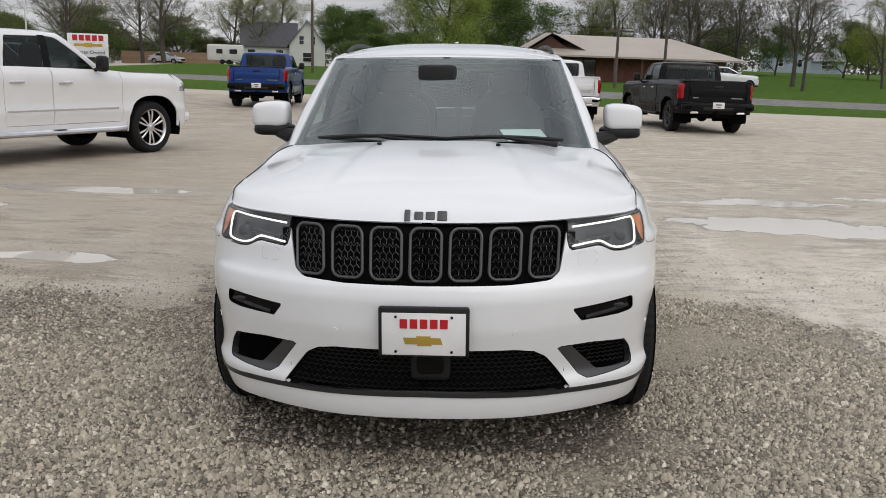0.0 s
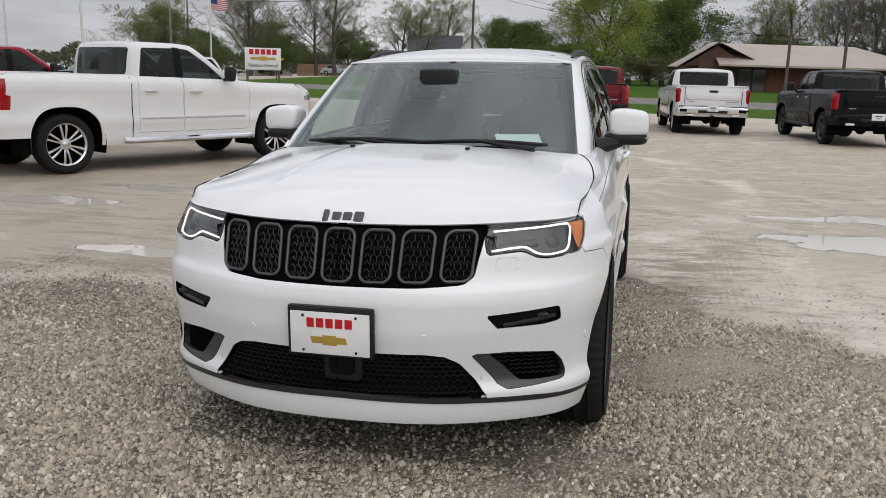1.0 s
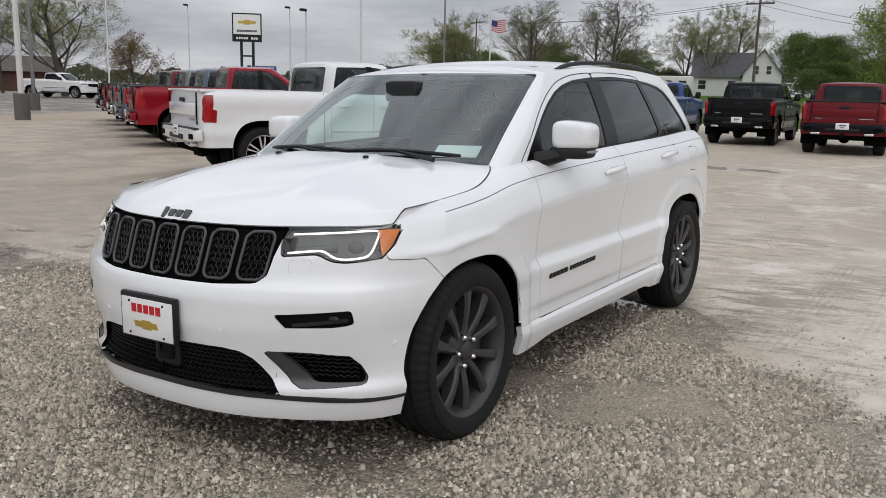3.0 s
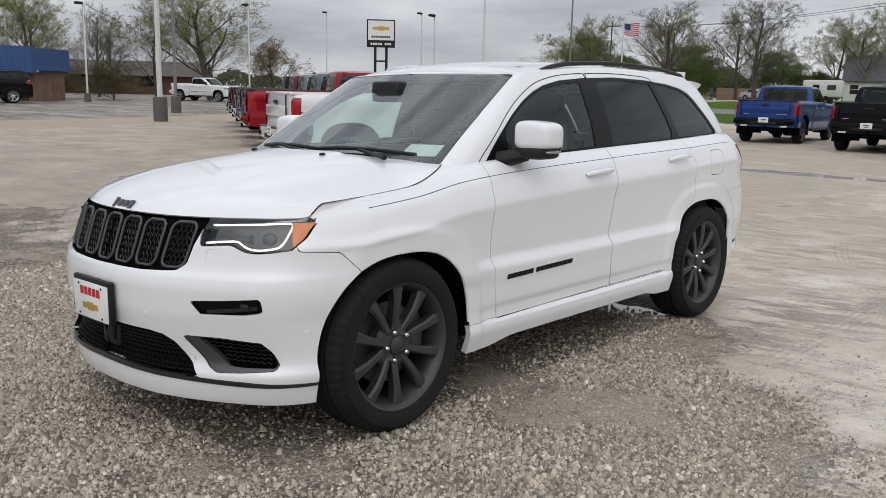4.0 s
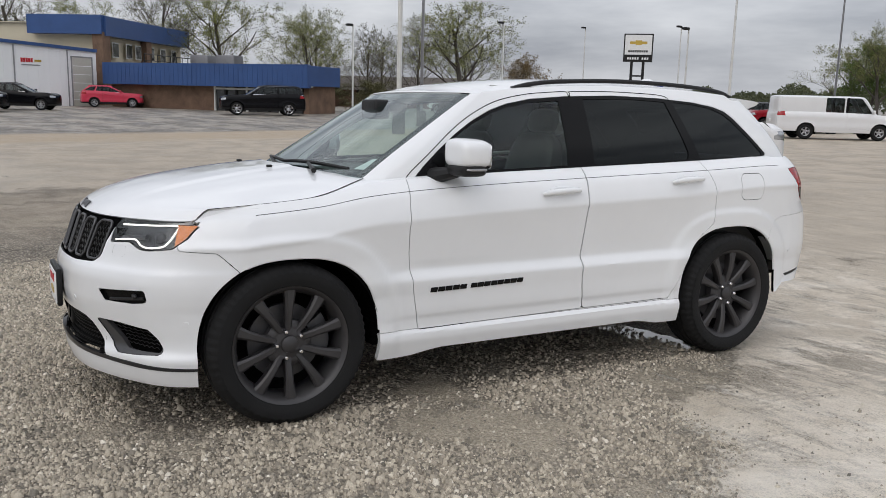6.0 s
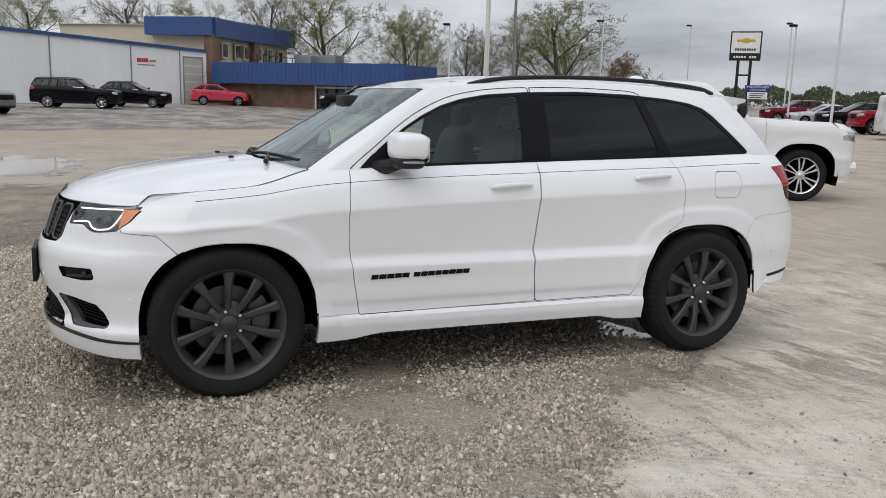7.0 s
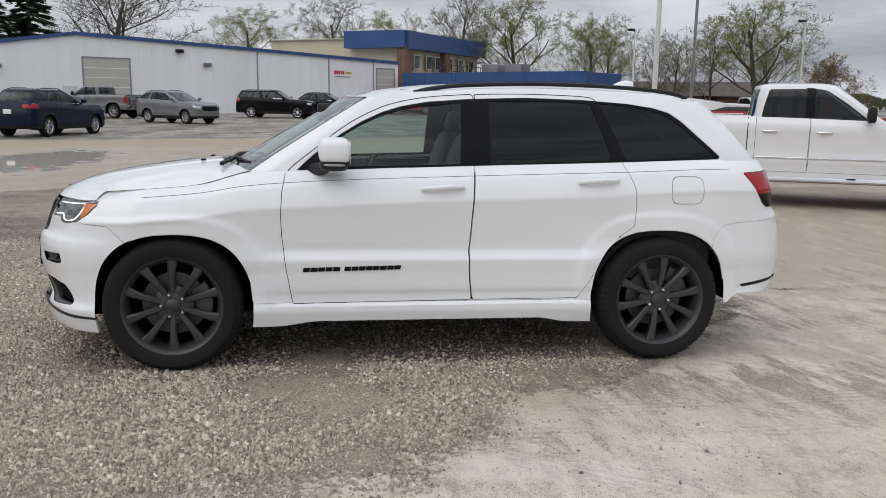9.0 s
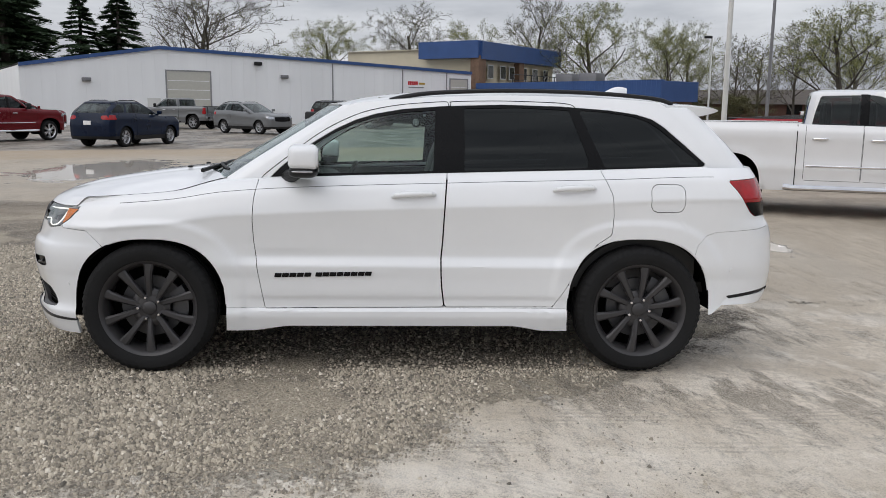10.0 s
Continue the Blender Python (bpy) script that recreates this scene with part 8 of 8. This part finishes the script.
# lot sign beside the street
zs = float(ground_z(-29.3, 59.7))
ks = thing("lot_sign", "white painted lot sign on two wooden posts", "sign", pose(-29.3, 59.7, zs, 0, 0, 27) @ Matrix.Scale(1.37, 4))
part("panel", box(-1.03, 1.03, -0.05, 0.05, 0.72, 1.98, 0.02), PLATE_WHITE, ks)
for x in (-0.9, 0.9):
    part("post", box(x - 0.07, x + 0.07, 0.05, 0.17, 0, 1.9), WOOD_POLE, ks, smooth=False)
for k in range(5):
    part("name_bar", box(-0.78 + k * 0.33, -0.53 + k * 0.33, -0.065, -0.05, 1.60, 1.90), PLATE_RED, ks, smooth=False)
part("emblem_bar", box(-0.72, 0.72, -0.065, -0.05, 1.30, 1.44), GOLD, ks, smooth=False)
part("emblem_bar", box(-0.2, 0.2, -0.068, -0.05, 1.26, 1.49), GOLD, ks, smooth=False)
lettering("Veteran Owned", 0.26, TRIM_GREY, ks, pose(0, -0.06, 0.98, 90, 0, 0))
# yellow feather sign
ys = thing("yellow_sign", "small yellow arrow-shaped sign on a post", "sign", pose(-33.8, 71.9, float(ground_z(-33.8, 71.9)), 0, 0, 25) @ Matrix.Scale(1.25, 4))
part("post", tube([(0, 0, 0), (0, 0, 1.6)], 0.04, 8), WOOD_POLE, ys)
q = slab([(-0.35, 1.3), (0.1, 1.05), (0.62, 1.5), (0.1, 1.6), (-0.35, 2.0)], -0.02, 0.02)
q.v = q.v[:, [0, 2, 1]]
part("panel", q.flip(), mat("yellow_plastic", (0.65, 0.42, 0.03), 0.5), ys, smooth=False)

# tall maker's sign
ms = thing("pylon_sign", "tall white and black pylon sign on two steel legs", "sign", pose(-58.4, 56.1, 0.1, 0, 0, 46))
for x in (-0.55, 0.55):
    part("leg", box(x - 0.13, x + 0.13, -0.1, 0.1, 0, 5.4), TRIM_BLACK, ms, smooth=False)
part("cross_bar", box(-0.45, 0.45, -0.08, 0.08, 3.9, 4.05), TRIM_BLACK, ms, smooth=False)
part("frame", box(-1.38, 1.38, -0.2, 0.2, 5.3, 7.95), TRIM_BLACK, ms, smooth=False)
part("upper_panel", box(-1.26, 1.26, -0.22, -0.1, 5.98, 7.83), PLATE_WHITE, ms, smooth=False)
part("emblem_bar", box(-0.82, 0.82, -0.235, -0.2, 6.98, 7.22), GOLD, ms, smooth=False)
part("emblem_bar", box(-0.26, 0.30, -0.24, -0.2, 6.90, 7.32), GOLD, ms, smooth=False)
for k in range(9):
    part("name_bar", box(-0.93 + k * 0.21, -0.78 + k * 0.21, -0.235, -0.2, 6.20, 6.40), TRIM_BLACK, ms, smooth=False)
for k in range(9):
    if k != 5:
        part("name_bar", box(-1.0 + k * 0.23, -0.84 + k * 0.23, -0.235, -0.2, 5.52, 5.72), PLATE_WHITE, ms, smooth=False)

# blue notice at the used-car row
bs = thing("notice_sign", "blue and white sales notice on a steel stand", "sign", pose(-54.4, 54.3, float(ground_z(-54.4, 54.3)), 0, 0, 46) @ Matrix.Diagonal((2.0, 2.0, 1.4, 1)))
for x in (-0.35, 0.35):
    part("leg", tube([(x, 0, 0), (x, 0, 1.6)], 0.03, 8), STEEL_GREY, bs)
part("panel", box(-0.55, 0.55, -0.03, 0.03, 1.62, 2.02, 0.01), mat("blue_sign", (0.015, 0.04, 0.2), 0.4), bs)
part("lower_panel", box(-0.42, 0.42, -0.03, 0.03, 1.15, 1.58, 0.01), PLATE_WHITE, bs)
lettering("PRE-OWNED", 0.16, PLATE_WHITE, bs, pose(0, -0.034, 1.90, 90, 0, 0))
lettering("VEHICLES", 0.16, PLATE_WHITE, bs, pose(0, -0.034, 1.73, 90, 0, 0))
for k in range(3):
    part("text_bar", box(-0.32, 0.32 - 0.08 * k, -0.036, -0.03, 1.46 - k * 0.12, 1.52 - k * 0.12), mat("blue_ink", (0.03, 0.06, 0.25), 0.5) if k == 0 else TRIM_GREY, bs, smooth=False)

# ---- vehicles further off ----
vehicle("suv", "suv", "navy blue compact suv parked on the asphalt", "car", (-28.75, -8.1), -70, NAVY_PAINT)
vehicle("suv", "suv", "grey compact suv parked by the shed", "car", (-40.0, -4.9), 38, GREY_PAINT)
vehicle("suv", "big_suv", "black large suv parked by the shed", "car", (-51.4, 0.3), 14, BLACK_PAINT, RIM_CHROME)
vehicle("suv", "suv", "black compact suv parked by the shed", "car", (-55.6, 3.6), 22, BLACK_PAINT)
vehicle("suv", "suv", "bright pinkish red compact suv by the shed", "car", (-65.9, 10.6), 5, PINK_RED)
vehicle("suv", "big_suv", "black full-size suv before the showroom", "car", (-51.2, 14.7), 192, BLACK_PAINT, RIM_CHROME, scale=1.08)
vehicle("pickup_truck", "pickup", "dark red pickup with chrome trim on the asphalt", "pickup", (-31.3, -13.7), -62, DARK_RED, RIM_CHROME, "multi", CHROME, CHROME)
vehicle("pickup_truck", "pickup", "grey pickup parked before the shed door", "pickup", (-49.0, -13.5), 205, GREY_PAINT)
vehicle("suv", "suv", "dark red compact suv behind other cars", "car", (-46.5, -19.0), -40, DARK_RED)
vehicle("pickup_truck", "pickup", "white pickup parked far across the lot", "pickup", (-55.3, 36.2), 70, SILV_WHITE)
vehicle("van", "van", "white cargo van parked beside the grass", "van", (-21.1, 37.5), 35, SILV_WHITE, RIM_SILVER, "star")
vehicle("pickup_truck", "pickup", "red pickup parked behind the cargo van", "pickup", (-28.6, 38.4), 210, RED_PAINT)
vehicle("sedan", "sedan", "silver saloon on the far street", "car", (-38.8, 105.0), 100, SILVER_PAINT)
vehicle("suv", "suv", "white suv parked by the brown building", "car", (19.5, 60.0), 80, SILV_WHITE)
vehicle("suv", "suv", "black suv in the used-car row", "car", (-33.5, 41.0), 205, BLACK_PAINT)
vehicle("sedan", "sedan", "silver saloon in the used-car row", "car", (-38.5, 43.5), 205, SILVER_PAINT)
vehicle("suv", "suv", "dark red suv in the used-car row", "car", (-42.5, 45.0), 205, DARK_RED)


# ---- trees ----
def bark(name, c):
    return mat(name, c, 0.9, var=0.25, scale=3, bump=0.4, bscale=25)


def leaf_mat(name, c1, c2):
    m, n, b = tree_of(name)
    lk = n.links
    ge = node(n, "ShaderNodeNewGeometry")
    mx = node(n, "ShaderNodeMixRGB")
    mx.inputs[1].default_value, mx.inputs[2].default_value = (*c1, 1), (*c2, 1)
    lk.new(ge.outputs["Random Per Island"], mx.inputs[0])
    lk.new(mx.outputs[0], b.inputs["Base Color"])
    b.inputs["Roughness"].default_value = 0.7
    tl = node(n, "ShaderNodeBsdfTranslucent")
    lk.new(mx.outputs[0], tl.inputs["Color"])
    ms = node(n, "ShaderNodeMixShader")
    ms.inputs[0].default_value = 0.4
    out = n.nodes["Material Output"]
    lk.new(b.outputs[0], ms.inputs[1])
    lk.new(tl.outputs[0], ms.inputs[2])
    lk.new(ms.outputs[0], out.inputs["Surface"])
    return m


BARK = bark("grey_bark", (0.075, 0.065, 0.055))
LEAF_BUD = leaf_mat("spring_buds", (0.10, 0.105, 0.04), (0.20, 0.20, 0.085))
LEAF_FRESH = leaf_mat("fresh_leaves", (0.17, 0.23, 0.035), (0.31, 0.37, 0.08))
LEAF_GREEN = leaf_mat("green_leaves", (0.065, 0.11, 0.022), (0.13, 0.19, 0.042))
LEAF_PALE = leaf_mat("pale_leaves", (0.15, 0.165, 0.05), (0.28, 0.29, 0.10))
LEAF_SHRUB = leaf_mat("shrub_leaves", (0.085, 0.085, 0.036), (0.16, 0.145, 0.07))
LEAF_RUST = leaf_mat("rust_leaves", (0.15, 0.10, 0.05), (0.23, 0.17, 0.08))
NEEDLES = leaf_mat("dark_needles", (0.030, 0.055, 0.027), (0.062, 0.10, 0.046))


def grow(seed, height, spread, levels, trunk_r, first=0.28, per=5):
    """Limbs of a broadleaf tree with a rounded crown: a branch mesh, and the tips that carry leaves."""
    rng = random.Random(seed)
    mesh, tips = Mesh(), []

    def limb(p, d, length, r, depth):
        n = 6 if depth == 0 else (4 if depth < 3 else 3)
        pts, rs = [p], [r]
        for i in range(n):
            bend = Vector((rng.uniform(-1, 1), rng.uniform(-1, 1), rng.uniform(-0.35, 0.65)))
            d = (d + bend * (0.09 + 0.085 * depth)).normalized()
            p = p + d * (length / n)
            pts.append(p)
            rs.append(r * (1 - 0.66 * (i + 1) / n))
        mesh.add(tube(pts, rs, 8 if depth == 0 else (5 if depth < 2 else 3), caps=False))
        if depth >= levels - 1:
            tips.extend(pts[1:])
        if depth == levels:
            return
        start = first if depth == 0 else 0.22
        count = per + 4 if depth == 0 else per
        turn = rng.uniform(0, math.tau)
        for k in range(count):
            t = start + (1 - start) * (k + rng.random() * 0.8) / count
            j = min(int(t * n), n - 1)
            q = pts[j].lerp(pts[j + 1], t * n - j)
            turn += 2.4 + rng.uniform(-0.5, 0.5)
            u = d.orthogonal().normalized()
            w = d.cross(u)
            side = u * math.cos(turn) + w * math.sin(turn)
            lean = spread * (1.15 - 0.5 * t if depth == 0 else 0.8)
            out = (d * rng.uniform(0.6, 0.9) + side * lean + Vector((0, 0, 0.12))).normalized()
            reach = (0.66 - 0.34 * t) if depth == 0 else rng.uniform(0.40, 0.60)
            limb(q, out, length * reach * rng.uniform(0.85, 1.15), max(r * (1 - 0.6 * t) * 0.52, 0.013), depth + 1)

    limb(Vector((0, 0, 0)), Vector((0, 0, 1)), height * 0.80, trunk_r, 0)
    return mesh, tips


def leaves(seed, tips, count, size, jitter):
    rng = np.random.default_rng(seed)
    t = np.array([p[:] for p in tips])
    c = t[rng.integers(0, len(t), count)] + rng.normal(0, jitter, (count, 3))
    a, b = rng.normal(0, 1, (count, 3)), rng.normal(0, 1, (count, 3))
    a /= np.linalg.norm(a, axis=1, keepdims=True)
    b -= a * (a * b).sum(1, keepdims=True)
    b /= np.linalg.norm(b, axis=1, keepdims=True)
    s = size * rng.uniform(0.5, 1.3, (count, 1))
    v = np.stack([c - a * s, c + b * s * 0.5, c + a * s, c - b * s * 0.5], 1).reshape(-1, 3)
    return Mesh(v, [(4 * i, 4 * i + 1, 4 * i + 2, 4 * i + 3) for i in range(count)])


def conifer(seed, h):
    """Boughs of uneven length in loose whorls, each hung with needle sprays."""
    rng = np.random.default_rng(seed)
    boughs, per = 170, 190
    t = rng.random(boughs) ** 1.15
    z0 = h * (0.05 + 0.93 * np.round(t * 26 + rng.normal(0, 0.28, boughs)).clip(0, 26) / 26)
    az = rng.uniform(0, math.tau, boughs)
    reach = ((h - z0) * 0.25 + 0.10) * rng.uniform(0.62, 1.22, boughs)
    k = np.repeat(np.arange(boughs), per)
    n = len(k)
    u = rng.random(n) ** 0.75
    r = reach[k] * u
    fan = rng.normal(0, 1, n) * (0.05 + 0.26 * reach[k] * u * (1.12 - u))
    ca, sa = np.cos(az[k]), np.sin(az[k])
    z = z0[k] + 0.10 * r - 0.34 * reach[k] * u * u - np.abs(rng.normal(0, 0.10, n)) * (0.4 + u)
    c = np.c_[ca * r - sa * fan, sa * r + ca * fan, z]
    d = np.c_[ca - sa * np.sign(fan) * 0.5, sa + ca * np.sign(fan) * 0.5, -0.35 + rng.normal(0, 0.3, n)]
    side = np.c_[-sa, ca, rng.normal(0, 0.5, n)]
    s = rng.uniform(0.05, 0.15, (n, 1))
    v = np.stack([c - d * s, c + side * s * 0.35, c + d * s, c - side * s * 0.35], 1).reshape(-1, 3)
    return Mesh(v, [(4 * i, 4 * i + 1, 4 * i + 2, 4 * i + 3) for i in range(n)])


def tree_kind(label, seed, h, spread, r, leaf, count, size, jitter, levels=3, first=0.28, per=5):
    root = thing("tree", label, "tree")
    mesh, tips = grow(seed, h, spread, levels, r, first, per)
    part("trunk", mesh, BARK, root)
    if count:
        part("crown", leaves(seed, tips, count, size, jitter), leaf, root, smooth=False)
    return root


def conifer_kind(label, seed, h):
    root = thing("tree", label, "tree")
    part("trunk", tube([(0, 0, 0), (0, 0, h * 0.9)], [0.2, 0.03], 8), BARK, root)
    part("crown", conifer(seed, h), NEEDLES, root, smooth=False)
    return root


KINDS = {
    "bare": tree_kind("leafless tree with many fine grey branches", 11, 10.0, 0.85, 0.20, LEAF_BUD, 3500, 0.045, 0.06, 4, 0.22, 6),
    "bare2": tree_kind("leafless forked tree with budding twigs", 23, 10.0, 1.05, 0.22, LEAF_BUD, 7000, 0.05, 0.08, 4, 0.18, 6),
    "bud": tree_kind("spring tree with sparse yellow-green buds", 31, 10.0, 1.0, 0.21, LEAF_PALE, 17000, 0.052, 0.13, 4, 0.16, 5),
    "fresh": tree_kind("broad tree with fresh bright green leaves", 47, 10.0, 1.15, 0.22, LEAF_FRESH, 28000, 0.10, 0.30, 4, 0.12, 5),
    "green": tree_kind("dense dark green tree", 53, 10.0, 1.1, 0.22, LEAF_GREEN, 27000, 0.105, 0.34, 4, 0.10, 5),
    "rust": tree_kind("small tree with rust-coloured spring leaves", 61, 10.0, 1.1, 0.24, LEAF_RUST, 9000, 0.11, 0.20, 4, 0.10, 5),
    "shrub": tree_kind("low brownish-green shrub thicket", 67, 10.0, 1.3, 0.18, LEAF_SHRUB, 16000, 0.13, 0.30, 4, 0.04, 5),
    "fir": conifer_kind("tall dark green conifer", 71, 10.0),
}
USED = set()


def plant(kind, x, y, h, wide=1.0):
    root = KINDS[kind]
    z = float(ground_z(x, y)) - 0.1
    rng = random.Random(int(x * 31 + y * 17))
    m = pose(x, y, z, 0, 0, rng.uniform(0, 360)) @ Matrix.Diagonal((h / 10 * wide, h / 10 * wide, h / 10, 1))
    if kind not in USED:
        USED.add(kind)
        root.matrix_basis = m
        return root
    root_copy = copy_thing(root, Matrix.Identity(4))
    root_copy.matrix_basis = m
    return root_copy


WEST = (("fir", -72.7, -32.6, 13.5, 2.3), ("fir", -80.0, -35.0, 15.0, 2.2), ("fir", -69.9, -25.0, 11.0, 1.8), ("fir", -71.5, -22.3, 11.4, 2.0), ("bare", -92.0, -19.8, 14.0, 1.7), ("bud", -114.0, -6.0, 12.5, 1.3))
for k in WEST:
    plant(*k)
for k in (("bare2", -104.2, 4.0, 13.0, 1.35), ("bud", -103.8, 12.3, 11.5, 1.1), ("bare2", -88.5, 18.0, 13.0, 0.9), ("bud", -86.0, 24.0, 12.2, 1.35), ("bud", -89.0, 35.0, 9.6, 1.2), ("bare2", -86.0, 42.0, 8.0, 1.1)):
    plant(*k)
for k in (("bud", -60.0, 37.8, 9.4, 1.6), ("bare2", -70.4, 38.6, 8.4, 0.8), ("bud", -63.0, 24.5, 8.0, 1.1), ("bare2", -68.5, 32.2, 7.2, 0.8), ("shrub", -59.5, 29.0, 2.7, 1.6), ("shrub", -63.0, 26.5, 2.5, 1.8), ("rust", -56.9, 42.0, 4.9, 1.4), ("bud", -76.0, 48.0, 8.5, 1.2)):
    plant(*k)
NORTH = (
    ("bud", -75.4, 113.3, 9.8, 1.7), ("bud", -53.1, 105.5, 11.9, 1.05), ("bare2", -45.0, 109.3, 11.2, 1.19), ("green", -43.8, 120.5, 6.5, 1.62),
    ("bud", -38.2, 126.7, 10.9, 1.27), ("bud", -31.6, 128.6, 12.4, 1.25), ("green", -22.5, 136.7, 9.1, 1.33), ("green", -18.0, 137.4, 7.7, 1.23),
    ("fresh", -3.0, 68.6, 9.7, 1.0), ("green", -71.5, 127.4, 7.2, 1.5), ("green", -60.9, 132.9, 6.6, 2.04), ("green", 4.3, 88.2, 8.6, 1.35),
    ("bud", 11.6, 92.6, 8.5, 1.09), ("green", 18.0, 117.0, 6.5, 1.8), ("bare", 19.8, 96.3, 10.3, 0.98), ("bare2", 22.4, 88.6, 10.5, 1.19),
)
NORTH_EAST = (
    ("bare", 28.9, 94.1, 9.5, 1.11), ("bare", 24.5, 61.9, 8.2, 0.89), ("bud", 35.7, 73.5, 8.2, 0.82), ("green", 36.0, 102.4, 5.6, 1.12),
    ("green", 43.1, 99.7, 6.1, 1.24), ("fresh", 42.3, 91.3, 5.1, 1.3), ("green", -17.5, 123.0, 7.9, 1.48), ("bud", -46.3, 128.3, 7.6, 1.71),
    ("bud", -68.3, 118.4, 5.9, 2.26), ("green", -63.0, 132.3, 4.7, 3.16), ("fresh", 0.2, 106.3, 9.6, 1.2), ("bud", 41.0, 76.4, 7.9, 1.23),
    ("green", 32.5, 117.0, 6.0, 2.12), ("green", -5.0, 82.0, 3.0, 2.6), ("shrub", 0.8, 80.0, 2.8, 2.8), ("green", -12.0, 90.0, 3.4, 2.6), ("green", -8.0, 100.0, 4.2, 2.4), ("green", 0.5, 104.0, 4.4, 2.6), ("green", 8.5, 98.0, 4.0, 2.4), ("shrub", -14.5, 112.0, 4.4, 2.4),
    ("bud", -62.0, 100.0, 11.0, 1.2), ("green", -67.0, 106.0, 9.0, 1.2), ("bare2", -39.0, 101.0, 12.0, 1.3), ("bud", -34.0, 121.0, 11.0, 1.4), ("green", -57.0, 120.0, 8.0, 1.6), ("bare", -49.5, 98.0, 11.0, 1.4), ("bud", 15.0, 90.0, 10.0, 1.3), ("bud", -9.0, 110.0, 10.5, 1.4),
    ("shrub", -40.0, 124.0, 4.0, 2.6), ("shrub", -52.0, 128.0, 4.0, 2.6), ("green", 16.0, 104.0, 4.6, 2.4), ("shrub", 25.0, 108.0, 4.2, 2.6),
)
for k in NORTH + NORTH_EAST:
    plant(*k[:4], k[4] * 0.95)
    if k[0] in ("bare", "bare2") and k[1] > 10:
        plant(k[0], k[1] + 2.8, k[2] + 10.0, k[3] * 1.05, k[4] * 1.4)


def far_woods():
    """The line of woods all round the horizon."""
    rng = np.random.default_rng(9)
    n = 170000
    a = rng.uniform(0, math.tau, n)
    dist = 175 + 60 * rng.random(n)
    crown = 5.5 + 3.0 * np.sin(a * 23) * np.sin(a * 57 + 1.0) + 2.2 * np.sin(a * 131)
    west = np.clip(np.cos(a - math.radians(158)), 0, 1) ** 0.5
    north = np.clip(np.cos(a - math.radians(88)), 0, 1) ** 2
    crown = np.maximum(crown * (1 - 0.72 * west) + 4.0 * north, 1.6)
    z = crown * np.sqrt(rng.random(n)) + 0.6
    c = np.c_[np.cos(a) * dist, np.sin(a) * dist, z]
    s = rng.uniform(0.25, 0.6, (n, 1))
    u, w = rng.normal(0, 1, (n, 3)), rng.normal(0, 1, (n, 3))
    u /= np.linalg.norm(u, axis=1, keepdims=True)
    w /= np.linalg.norm(w, axis=1, keepdims=True)
    v = np.stack([c - u * s, c + w * s * 0.7, c + u * s, c - w * s * 0.7], 1).reshape(-1, 3)
    solo("woods", Mesh(v, [(4 * i, 4 * i + 1, 4 * i + 2, 4 * i + 3) for i in range(n)]), leaf_mat("far_woods", (0.055, 0.068, 0.035), (0.12, 0.13, 0.07)), "distant line of spring woods", "woods", "stuff", smooth=False)


far_woods()
